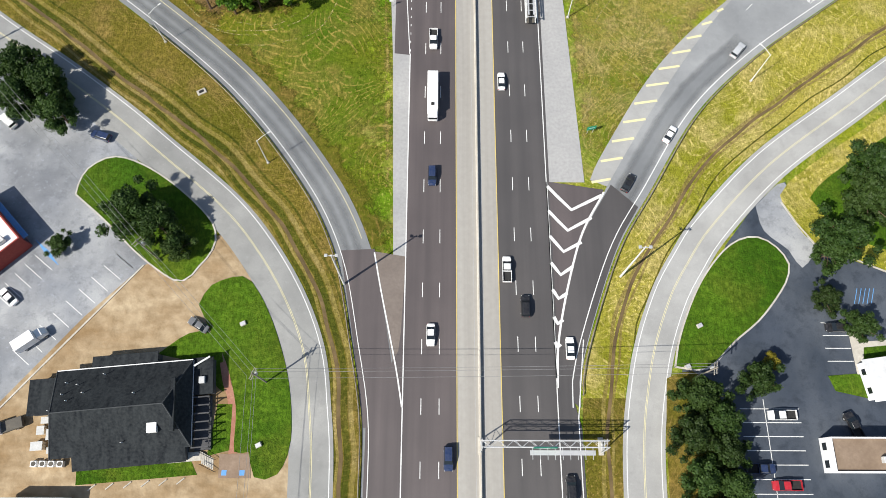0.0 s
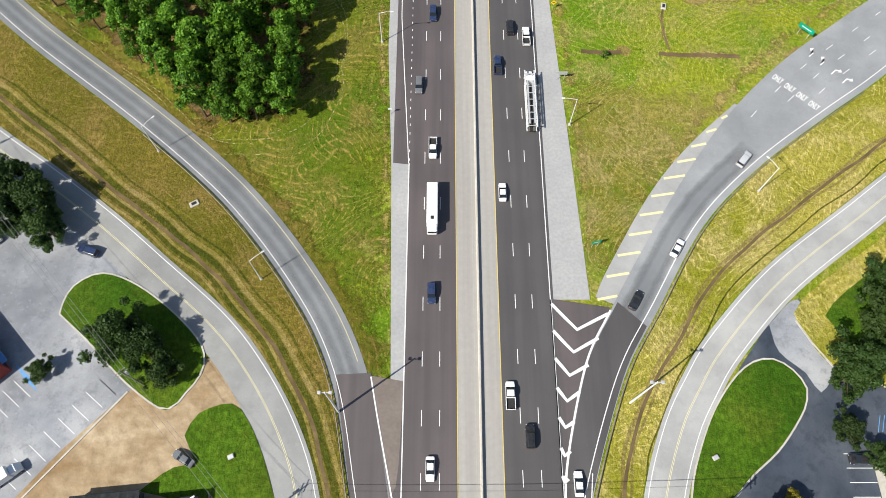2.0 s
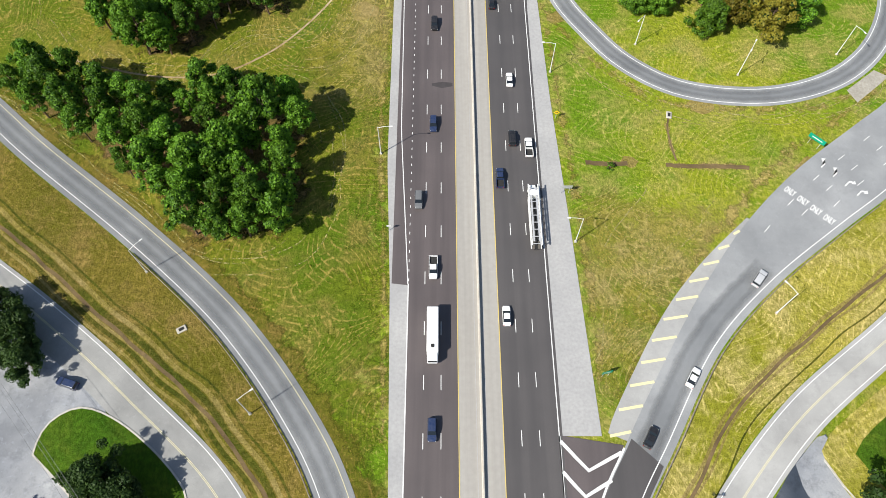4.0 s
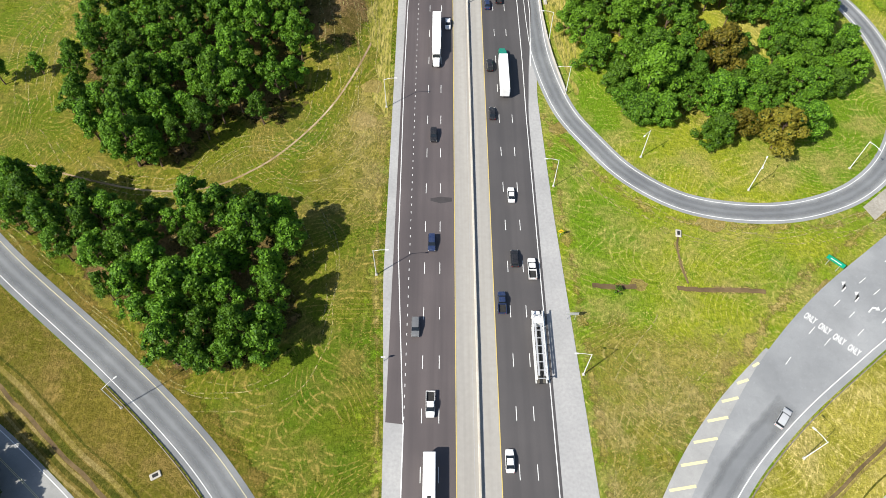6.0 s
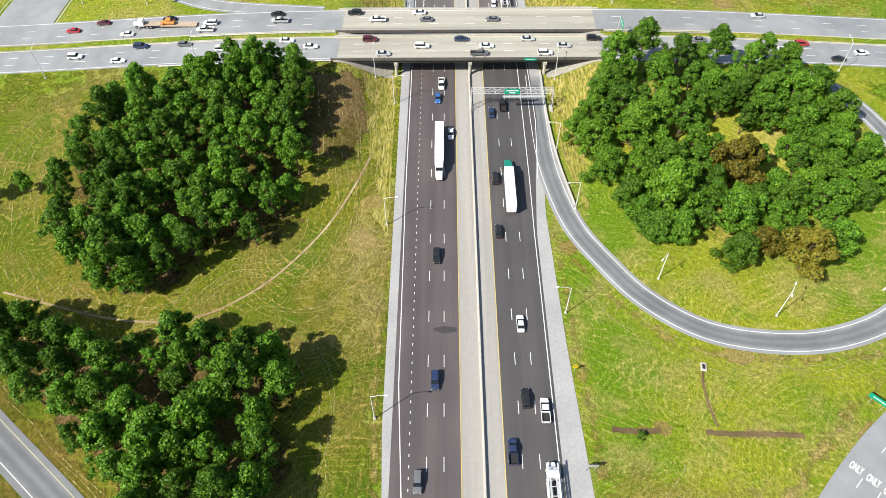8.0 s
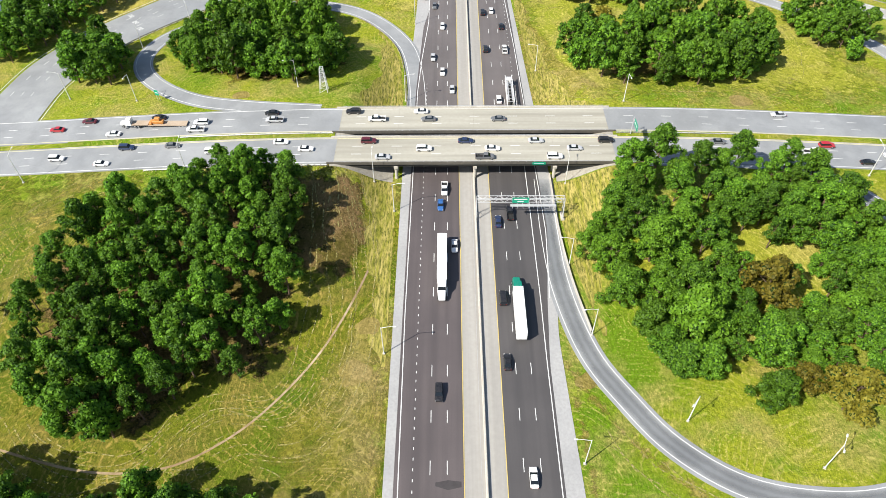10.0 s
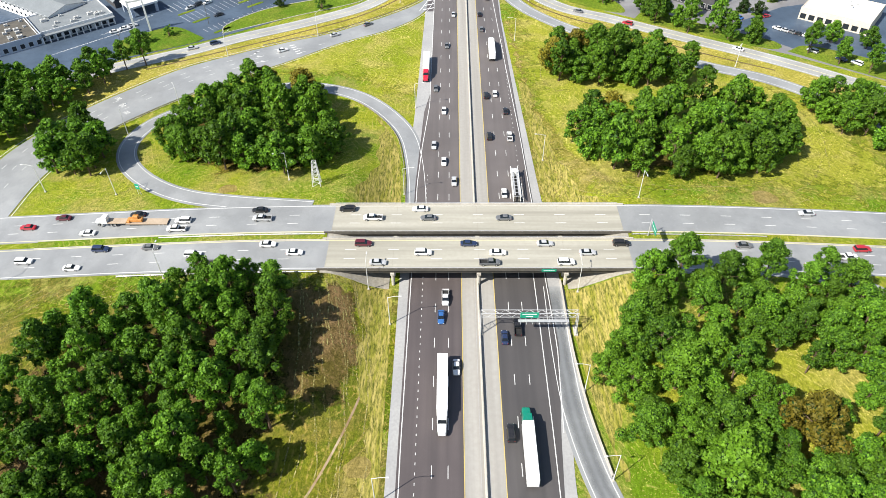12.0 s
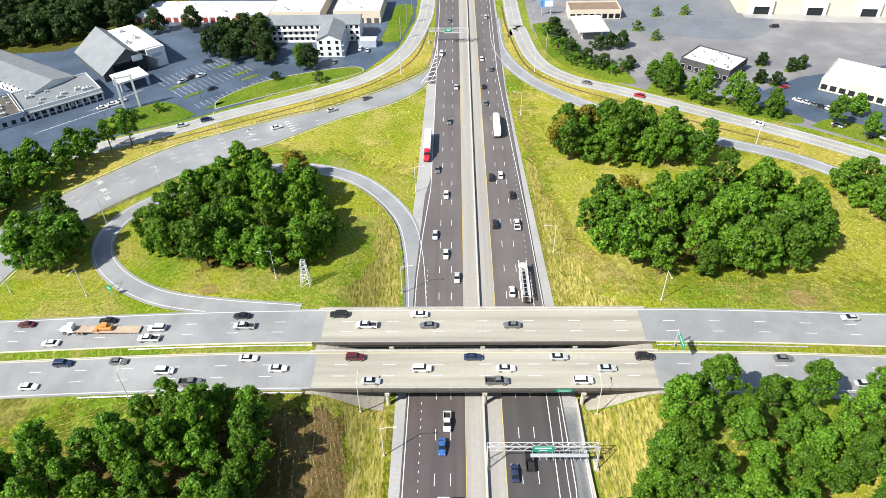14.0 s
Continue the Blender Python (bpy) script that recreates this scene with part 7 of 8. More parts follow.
# ---- buildings ----
ROOFDARK = surf("dark_shingles", (0.012, 0.014, 0.017), (0.030, 0.034, 0.037), (0.055, 0.06, 0.062), 0.5, 1.8, 1.0, 0.2, stretch=(2.0, 0.25, 1), dirt=0.6, spec=0.03)
RIDGECAP = surf("ridge_cap_shingles", (0.05, 0.055, 0.058), (0.07, 0.075, 0.078), (0.03, 0.033, 0.035), 0.6, 3.0, 0.95)
ROOFWHITE = surf("white_membrane_roof", (0.74, 0.74, 0.73), (0.82, 0.82, 0.81), (0.55, 0.54, 0.52), 0.15, 0.8, 0.7)
ROOFGREY = surf("grey_metal_roof", (0.20, 0.22, 0.23), (0.25, 0.27, 0.28), (0.15, 0.16, 0.17), 0.15, 1.5, 0.8)
ROOFBROWN = surf("brown_gravel_roof", (0.22, 0.16, 0.11), (0.28, 0.21, 0.15), (0.16, 0.11, 0.08), 0.3, 1.5, 0.95)
WALLWHITE = surf("white_wall", (0.74, 0.75, 0.76), (0.8, 0.8, 0.8), (0.6, 0.6, 0.6), 0.2, 1.2, 0.8)
WALLBLUE = surf("pale_blue_wall", (0.42, 0.47, 0.55), (0.48, 0.53, 0.6), (0.33, 0.37, 0.43), 0.2, 1.2, 0.8)
WALLCREAM = surf("cream_stucco_wall", (0.66, 0.58, 0.46), (0.72, 0.64, 0.52), (0.5, 0.43, 0.33), 0.2, 1.2, 0.85)
WALLRED = surf("red_wall", (0.30, 0.05, 0.04), (0.35, 0.07, 0.05), (0.2, 0.03, 0.03), 0.3, 2, 0.8)
WALLDARK = surf("dark_clapboard", (0.07, 0.07, 0.075), (0.10, 0.10, 0.105), (0.05, 0.05, 0.05), 0.4, 2, 0.8)
BRICK = surf("brick_paving", (0.34, 0.15, 0.10), (0.42, 0.22, 0.15), (0.24, 0.1, 0.07), 0.6, 4, 0.9)
WINDOW = glass_mat()
HVAC = surf("roof_unit_metal", (0.5, 0.5, 0.49), (0.6, 0.6, 0.58), (0.35, 0.35, 0.34), 0.6, 3, 0.6)


def house_base(name, x, y, turn, label, category="building"):
    return thing(name, pose(x, y, gz(x, y), 0, 0, turn), label, category)


def window_row(t, face, w, d, z, n, ww, wh, frame_mat=None):
    """n windows along one face (s, n, e, w) of a block w by d, centred on the thing."""
    span = w if face in "sn" else d
    for k in range(n):
        u = -span / 2 + span * (k + 0.5) / n
        a, b = u - ww / 2, u + ww / 2
        if face == "s":
            bx, fr = (a, b, -d / 2 - 0.04, -d / 2 + 0.05), (a - 0.1, b + 0.1, -d / 2 - 0.02, -d / 2 + 0.04)
        elif face == "n":
            bx, fr = (a, b, d / 2 - 0.05, d / 2 + 0.04), (a - 0.1, b + 0.1, d / 2 - 0.04, d / 2 + 0.02)
        elif face == "e":
            bx, fr = (w / 2 - 0.05, w / 2 + 0.04, a, b), (w / 2 - 0.04, w / 2 + 0.02, a - 0.1, b + 0.1)
        else:
            bx, fr = (-w / 2 - 0.04, -w / 2 + 0.05, a, b), (-w / 2 - 0.02, -w / 2 + 0.04, a - 0.1, b + 0.1)
        f = part("window", boxes((*fr, z - 0.1, z + wh + 0.1)), frame_mat or WALLWHITE, t)
        part("pane", boxes((*bx, z, z + wh)), WINDOW, f, "dark window glass")


def flat_block(t, w, d, h, wall, roof, para=0.5, cx=0, cy=0):
    part("wall", boxes((cx - w / 2, cx + w / 2, cy - d / 2, cy + d / 2, 0, h)), wall, t)
    part("roof", boxes((cx - w / 2 + 0.3, cx + w / 2 - 0.3, cy - d / 2 + 0.3, cy + d / 2 - 0.3, h, h + 0.06)), roof, t)
    for x0, x1, y0, y1 in ((-w / 2, w / 2, -d / 2, -d / 2 + 0.28), (-w / 2, w / 2, d / 2 - 0.28, d / 2), (-w / 2, -w / 2 + 0.28, -d / 2 + 0.28, d / 2 - 0.28), (w / 2 - 0.28, w / 2, -d / 2 + 0.28, d / 2 - 0.28)):
        part("parapet", boxes((cx + x0, cx + x1, cy + y0, cy + y1, h, h + para)), wall, t)


def units(t, rng, n, w, d, h, cx=0, cy=0):
    for _ in range(n):
        x, y, s = cx + rng.uniform(-w / 2 + 2, w / 2 - 2), cy + rng.uniform(-d / 2 + 2, d / 2 - 2), rng.uniform(0.6, 1.3)
        u = part("roof_unit", boxes((x - s, x + s, y - s * 0.7, y + s * 0.7, h, h + 0.5 + 0.6 * s), bevel=0.05), HVAC, t, "metal rooftop unit")
        part("fan_grille", tube(bmesh.new(), (x, y, h + 0.5 + 0.6 * s), (x, y, h + 0.56 + 0.6 * s), 0.4 * s, 0.4 * s, 10), GIRDER, u)


def gable_block(t, w, d, h, rise, wall, roof, cx=0, cy=0, over=0.5, along="x"):
    part("wall", boxes((cx - w / 2, cx + w / 2, cy - d / 2, cy + d / 2, 0, h)), wall, t)
    a, b = (w, d) if along == "x" else (d, w)

    def put(u, v, z):
        return (cx + u, cy + v, z) if along == "x" else (cx - v, cy + u, z)
    for s in (-1, 1):
        bm = bmesh.new()
        lo = s * (b / 2 + over)
        zl = h - over * rise / (b / 2)
        top = [put(-a / 2 - over, lo, zl), put(a / 2 + over, lo, zl), put(a / 2 + over, 0, h + rise), put(-a / 2 - over, 0, h + rise)]
        f1 = [bm.verts.new((p[0], p[1], p[2] + 0.16)) for p in top]
        f0 = [bm.verts.new(p) for p in top]
        bm.faces.new(f1), bm.faces.new(f0[::-1])
        for k in range(4):
            bm.faces.new((f0[k], f0[(k + 1) % 4], f1[(k + 1) % 4], f1[k]))
        bmesh.ops.recalc_face_normals(bm, faces=bm.faces)
        part("roof_slope", bm, roof, t)
    for s in (-1, 1):
        bm = bmesh.new()
        e = s * a / 2
        bm.faces.new([bm.verts.new(put(e, v, z)) for v, z in ((-b / 2, h - 0.01), (b / 2, h - 0.01), (0, h + rise))])
        part("gable", bm, wall, t)


brng = random.Random(9)
# dark-roofed house in the dirt lot
hs = house_base("house", -61.9, 11.2, 5.3, "large house with dark hipped shingle roof in a dirt lot", "house")


def hip_slope(t, low_a, low_b, high, name="roof_slope"):
    """One roof slope: two eave corners and one or two ridge ends, with thickness."""
    bm = bmesh.new()
    top = [Vector(p) for p in (low_a, low_b, *high)]
    f1 = [bm.verts.new(p + Vector((0, 0, 0.16))) for p in top]
    f0 = [bm.verts.new(p) for p in top]
    bm.faces.new(f1), bm.faces.new(f0[::-1])
    for k in range(len(top)):
        j = (k + 1) % len(top)
        bm.faces.new((f0[k], f0[j], f1[j], f1[k]))
    bmesh.ops.recalc_face_normals(bm, faces=bm.faces)
    return part(name, bm, ROOFDARK, t)


part("wall", boxes((-12.8, 12.8, -7.9, 7.9, 0, 3.3)), WALLDARK, hs)
SW, SE, NEC, NWC = (-13.4, -8.4, 3.2), (13.4, -8.4, 3.2), (13.4, 8.4, 3.2), (-13.4, 8.4, 3.2)
RW, RE = (-11.4, -0.4, 8.4), (9.6, -0.4, 8.4)
hip_slope(hs, SW, SE, (RE, RW))
hip_slope(hs, NEC, NWC, (RW, RE))
hip_slope(hs, SE, NEC, (RE,))
hip_slope(hs, NWC, SW, (RW,))
hip_slope(hs, (-9.2, -11.0, 2.5), (12.4, -11.0, 2.5), ((12.4, -8.2, 3.3), (-9.2, -8.2, 3.3)), "lean_to_roof")
part("lean_to_wall", boxes((-8.8, 12.0, -10.6, -7.9, 0, 2.5)), WALLDARK, hs)
for (x0, y0, z0), (x1, y1, z1) in ((RW, RE), (RE, SE), (RE, NEC), (RW, SW), (RW, NWC)):
    part("ridge_cap", tube(bmesh.new(), (x0, y0, z0 + 0.14), (x1, y1, z1 + 0.14), 0.13, 0.13, 6), RIDGECAP, hs, "paler shingle ridge cap")
part("gable_vent", boxes((10.4, 11.3, -5.5, 4.6, 6.2, 6.9), bevel=0.1), ROOFDARK, hs, "dark ridge dormer")
part("side_wing", boxes((-18.5, -12.8, 0.5, 7.0, 0, 3.0)), WALLDARK, hs)
part("side_roof", boxes((-18.8, -12.9, 0.2, 7.3, 3.0, 3.2), bevel=0.05), ROOFDARK, hs)
part("north_wing", boxes((-6.5, 6.0, 7.9, 10.6, 0, 2.9)), WALLDARK, hs)
part("north_roof", boxes((-6.8, 6.3, 7.95, 10.9, 2.9, 3.1), bevel=0.05), ROOFDARK, hs)
part("east_wing", boxes((13.0, 17.0, 1.8, 8.6, 0, 2.7)), WALLDARK, hs)
part("east_roof", boxes((12.9, 17.3, 1.5, 8.9, 2.7, 2.9), bevel=0.05), ROOFDARK, hs)
part("roof_fan", boxes((14.6, 15.8, 3.6, 5.0, 2.9, 3.5), bevel=0.08), STEEL, hs, "rooftop fan unit")
part("drain_bar", tube(bmesh.new(), (13.6, 7.2, 3.4), (16.8, 8.8, 3.6), 0.2, 0.2, 8), ROOFWHITE, hs, "white flue pipe")
part("eave_trim", boxes((-13.4, 13.4, 8.42, 8.6, 3.15, 3.4)), WALLWHITE, hs, "pale eave trim")
part("gutter", boxes((13.42, 13.55, -8.4, 8.4, 3.1, 3.3)), STEEL, hs, "pale gutter")
part("skylight", boxes((6.0, 7.9, -5.4, -3.2, 5.6, 6.5), bevel=0.05), ROOFWHITE, hs, "white roof hatch")
for x, y, z in ((-10.3, 5.6, 5.0), (-8.0, 5.0, 5.3), (-10.3, 3.2, 6.3), (-9.0, 1.8, 7.1), (-6.4, 3.2, 6.3), (-3.4, 6.8, 4.4), (3.6, 2.2, 7.0), (-12.2, 0.2, 7.0), (0.8, -6.6, 4.4)):
    part("vent_pipe", tube(bmesh.new(), (x, y, z - 0.4), (x, y, z + 1.0), 0.1, 0.1, 6), ROOFWHITE, hs, "white vent pipe")
part("porch_floor", boxes((13.2, 16.4, -9.0, 1.4, 0, 0.6)), WALLDARK, hs, "dark timber porch")
for k in range(7):
    y = -8.6 + 1.6 * k
    part("porch_post", boxes((16.1, 16.3, y - 0.1, y + 0.1, 0.6, 2.9)), WALLDARK, hs)
    part("porch_beam", boxes((13.3, 16.7, y - 0.12, y + 0.12, 2.9, 3.1)), WALLDARK, hs, "dark pergola beam")
part("porch_rail", boxes((16.2, 16.28, -8.6, 1.2, 1.4, 1.5)), WALLDARK, hs)
part("ramp_walk", boxes((8.0, 14.5, -10.9, -9.2, 0, 0.55)), CONCRETE, hs, "pale entrance landing")
for k in range(8):
    part("stair_step", boxes((14.6 + 0.32 * k, 14.9 + 0.32 * k, -11.6 - 0.2 * k, -9.4 - 0.2 * k, 0, 0.56 - 0.07 * k)), CONCRETE, hs, "pale stair step")
for dy in (0, -2.2):
    part("stair_rail", tube(bmesh.new(), (14.4, -9.4 + dy, 1.5), (17.3, -11.1 + dy, 0.95), 0.05, 0.05, 6), BLACK, hs, "black handrail")
    for k in range(7):
        part("stair_baluster", tube(bmesh.new(), (14.5 + 0.45 * k, -9.45 + dy - 0.26 * k, 0.1), (14.5 + 0.45 * k, -9.45 + dy - 0.26 * k, 1.45 - 0.08 * k), 0.03, 0.03, 5), BLACK, hs)
window_row(hs, "e", 25.6, 15.8, 1.2, 4, 1.2, 1.5)
window_row(hs, "n", 25.6, 15.8, 1.2, 6, 1.2, 1.5)
patch("house_lawn", [(-70.5, -0.4), (-48.5, 1.7), (-47.0, -1.0), (-70.2, -3.0)], LAWN, 0.14, "green lawn strip along the house", "lawn", False)
patch("garden_lawn", [(-58, 22.6), (-52, 27.0), (-46.5, 27.0), (-44.6, 22), (-43.6, 15), (-50, 20.5)], LAWN, 0.13, "dark green lawn behind the house", "lawn")
patch("porch_lawn", [(-44.5, 12.5), (-41.5, 12.5), (-41.2, 3.6), (-45.5, 2.5)], LAWN, 0.2, "small lawn beside the porch", "lawn", False)
ribbon("brick_path", curve_pts([(-44.2, 21), (-43.0, 16.4), (-41.7, 13.6), (-41.0, 8), (-40.5, 3.0)]), 1.6, BRICK, 0.18, "red brick footpath from the lot to the porch", "path", across=2)
patch("accessible_pad", [(-43.1, 2.9), (-37.2, 3.0), (-36.5, -1.6), (-42.8, -1.6)], surf("pad_paving", (0.24, 0.17, 0.12), (0.3, 0.22, 0.16), (0.17, 0.12, 0.08), 0.4, 2, 0.9), 0.16, "brown paved accessible parking pad", "parking pad", False)
BLUEPAINT = surf("blue_road_paint", (0.08, 0.28, 0.62), (0.12, 0.34, 0.66), (0.2, 0.3, 0.45), 0.4, 3, 0.6)
for x in (-41.8, -38.3):
    tagged(part("painted_symbol", boxes((x - 0.5, x + 0.5, -1.1, -0.1, 0.165, 0.172)), BLUEPAINT), "faded blue painted parking symbol", "road marking", "", "structure")
for i in range(4):
    t = thing("air_conditioner", pose(-78.6 + 1.7 * i, 0.9, 0.1), "pale air conditioning unit beside the house", "air conditioner", "air conditioners")
    part("casing", boxes((-0.6, 0.6, -0.6, 0.6, 0, 1.0), bevel=0.05), ROOFWHITE, t)
    part("fan_grille", tube(bmesh.new(), (0, 0, 1.0), (0, 0, 1.04), 0.45, 0.45, 12), GIRDER, t, "dark fan grille")
for i, (x, y, w, d, h) in enumerate(((-78.5, 4.2, 2.2, 1.6, 1.3), (-76.2, 6.4, 1.2, 2.0, 1.6), (-78.4, 7.2, 1.4, 1.6, 1.1), (-77.5, 9.2, 2.4, 1.2, 0.9), (-75.9, 3.4, 0.9, 1.1, 1.2))):
    t = thing("storage_crate", pose(x, y, 0.1, 0, 0, 5), "tan storage crate stacked by the house", "crate", "crates by the house")
    part("box", boxes((-w / 2, w / 2, -d / 2, d / 2, 0, h), bevel=0.05), WALLCREAM, t)
    part("lid", boxes((-w / 2 - 0.05, w / 2 + 0.05, -d / 2 - 0.05, d / 2 + 0.05, h, h + 0.08)), HVAC, t)
tl = thing("trailer", pose(-76, -6.6, 0.1), "white box trailer parked behind the house", "trailer")
part("cargo_box", boxes((-6, 6, -1.4, 1.4, 0.9, 3.6), bevel=0.06), ROOFWHITE, tl)
part("landing_leg", boxes((-4, -3.8, -0.8, 0.8, 0, 0.9)), STEEL, tl)
wheels(tl, [(-1.0, 0), (1.0, 0)], 0.45, 0.3)
for i in range(6):
    t = thing("wheel_stop", pose(-67 + 3.4 * i, -3.4 + 0.25 * i, 0.12, 0, 0, 40), "pale concrete wheel stop on the dirt", "wheel stop", "wheel stops")
    part("bar", boxes((-0.9, 0.9, -0.12, 0.12, 0, 0.18), bevel=0.04), CONCRETE, t)
# shop west of the lot
sh = house_base("shop", -99.0, 46.8, 45, "red-walled shop with a white flat roof beside the lot", "shop")
flat_block(sh, 14, 16, 4.8, WALLRED, ROOFWHITE, 0.4)
units(sh, brng, 2, 14, 16, 4.86)
part("awning", boxes((7.0, 8.2, -7, 6, 2.6, 2.8)), BLUEPAINT, sh, "blue awning")
window_row(sh, "e", 14, 16, 0.8, 5, 1.8, 1.6, WALLDARK)
# southeast buildings
sb = house_base("office_building", 84.5, 3.0, 0, "white office with a brown gravel roof at the lot", "building")
flat_block(sb, 18, 6.6, 3.8, WALLWHITE, ROOFBROWN, 0.6)
units(sb, brng, 2, 14, 6, 3.9)
window_row(sb, "n", 18, 6.6, 1.0, 6, 1.4, 1.5)
window_row(sb, "w", 18, 6.6, 1.0, 2, 1.4, 1.5)
sb = house_base("bank_kiosk", 91.0, 18.0, 8, "small white building with a pale roof on the lawn", "building")
gable_block(sb, 9, 7.5, 3.0, 1.3, WALLWHITE, ROOFWHITE)
window_row(sb, "w", 9, 7.5, 1.0, 2, 1.2, 1.3)
patch("lawn_bank", [(79.7, 18.7), (80.7, 15.6), (87.8, 14.0), (99, 14), (99, 26), (88.2, 25.6), (86.6, 19.2)], LAWN, 0.2, "green lawn around the small building", "lawn", False)
patch("walk_bank", [(85.6, 31.5), (87.0, 32.2), (88.4, 25.8), (99, 26.6), (99, 25.6), (88.2, 24.6), (87.0, 19), (85.8, 19)], CONCRETE, 0.215, "pale concrete walk", "pavement", False)


def stalls(name, x, y, turn, n, step, length, label="white painted parking stall lines", material=WHITE):
    t = thing("stall_lines", pose(x, y, gz(x, y) + 0.1, 0, 0, turn), label, "road marking", "parking stall lines", "structure")
    me = mesh_of("stall_line", [(-0.07, 0, 0), (0.07, 0, 0), (0.07, length, 0), (-0.07, length, 0)], [(0, 1, 2, 3)], material)
    for k in range(n):
        part_mesh("stall_line", me, t).location = (k * step, 0, 0)
    return t


stalls("a", 60.4, -12.0, 0, 1, 1, 0.1)
for yy in (12.0, 9.3, 6.6, 3.9, 1.2, -1.5, -4.2, -6.9):
    stalls("row", 72.6, yy, 90, 1, 1, 12.0)
stalls("spine", 65.6, -8, 0, 1, 1, 22)
stalls("row", 85.6, 21.7, 90, 1, 1, 5.4)
for yy in (24.4, 27.1, 29.8):
    stalls("row", 85.6, yy, 90, 1, 1, 5.4)
stalls("row", -66.0, 41.2, 52, 1, 1, 5)
for k in range(5):
    stalls("row", 88.2 + 0.9 * k, 34.0, -20, 1, 1, 3.6, "blue painted access hatching", BLUEPAINT)
for k in range(9):
    stalls("row", -66.0 - 2.25 * k, 41.2 - 2.62 * k, 52, 1, 1, 5.0)
for k in range(6):
    stalls("row", -83.3 - 1.75 * k, 40.7 - 2.3 * k * 0.9, 52, 1, 1, 5.2)
for k in range(7):
    stalls("row", -84.6 + 0.42 * k, 43.6 - 0.5 * k + 1.2, 52, 1, 1, 4.4, "blue painted access hatching", BLUEPAINT)
for k in range(14):
    stalls("row", -174.3 + 1.9 * k, 393.0 + 1.85 * k, -40, 1, 1, 5.2)
for j in range(3):
    for k in range(15):
        stalls("row", -114.0 + 1.86 * k - 11.5 * j + 3, 415.5 + 1.94 * k + 11.0 * j, 46, 1, 1, 9.6 if j else 4.8)
for k in range(10):
    stalls("row", -160 + 1.5 * k, 413 + 2.0 * k, -50, 1, 1, 5.0)
for k in range(12):
    stalls("row", 91.8 + 1.7 * k, 453 + 1.7 * k, 30, 1, 1, 5.0)
for j in range(5):
    for k in range(10):
        stalls("row", 96 + 2.7 * k + 10 * j, 512 + 12 * (j % 3), 0, 1, 1, 5.0)

# hotel in the northwest
ht = house_base("hotel_hall", -166.5, 465.0, 42, "hotel hall with a steep grey metal roof and glass front", "hotel")
gable_block(ht, 26, 38, 4.0, 9.0, WALLDARK, ROOFGREY, over=0.8, along="y")
part("flat_roof", boxes((1.0, 17, -18, 18, 9.6, 10.2)), ROOFWHITE, ht, "white patched flat roof")
part("side_block", boxes((9, 18, -19, 16, 0, 9.6)), WALLWHITE, ht, "white block with blue sign band")
part("sign_band", boxes((11, 16, -19.1, -19.0, 5.5, 7.0)), WALLBLUE, ht)
units(ht, brng, 6, 12, 30, 10.2, 9, 0)
part("front_glass", boxes((-8, 8, -19.05, -18.9, 0.4, 7.5)), WINDOW, ht, "dark glass gable front")
part("emblem", boxes((1.5, 6.5, -19.4, -19.1, 6.2, 9.0), bevel=0.3), WALLWHITE, ht, "white emblem")
pc = house_base("hotel_canopy", -150.0, 439.5, 42, "flat white entrance canopy on square columns", "canopy")
part("canopy_roof", boxes((-7, 7, -6, 6, 4.2, 5.2), bevel=0.1), WALLWHITE, pc)
for x in (-6, 6):
    for y in (-5, 5):
        part("column", boxes((x - 0.6, x + 0.6, y - 0.6, y + 0.6, 0, 4.2)), WALLBLUE, pc)
w1 = house_base("hotel_wing", -178.0, 424.0, 40, "low white hotel wing with columns and flat roof", "hotel")
flat_block(w1, 34, 22, 4.2, WALLWHITE, ROOFGREY, 0.6)
units(w1, brng, 12, 32, 20, 4.26)
for k in range(12):
    part("column", boxes((-16 + 2.9 * k, -15.5 + 2.9 * k, -13.2, -12.7, 0, 3.2)), WALLWHITE, w1)
part("portico_roof", boxes((-17, 17, -13.4, -11, 3.2, 3.6)), ROOFGREY, w1)
window_row(w1, "s", 34, 22, 0.8, 10, 1.8, 2.0, WALLDARK)
w2 = house_base("hotel_rear_wing", -208.0, 447.0, -32, "long hotel wing with a grey low-pitched roof", "hotel")
gable_block(w2, 64, 20, 5.0, 2.2, WALLWHITE, ROOFGREY)
window_row(w2, "s", 64, 20, 1.0, 18, 1.4, 1.3)
window_row(w2, "s", 64, 20, 3.8, 18, 1.4, 1.3)
w3 = house_base("hotel_front_wing", -200.0, 404.0, 40, "low hotel block with a dark flat roof and units", "hotel")
flat_block(w3, 28, 24, 4.4, WALLBLUE, GIRDER, 0.7)
units(w3, brng, 14, 26, 22, 4.46)
window_row(w3, "s", 28, 24, 0.8, 8, 1.8, 2.0)
sg = thing("hotel_sign", pose(-141.0, 415.6, 0.2, 0, 0, 25), "tall bare white sign frame on two posts", "sign")
for x in (-3.2, 3.2):
    part("post", boxes((x - 0.4, x + 0.4, -0.4, 0.4, 0, 15), bevel=0.05), WALLWHITE, sg)
part("crossbar", boxes((-3.6, 3.6, -0.35, 0.35, 14.2, 15.0), bevel=0.05), WALLWHITE, sg)
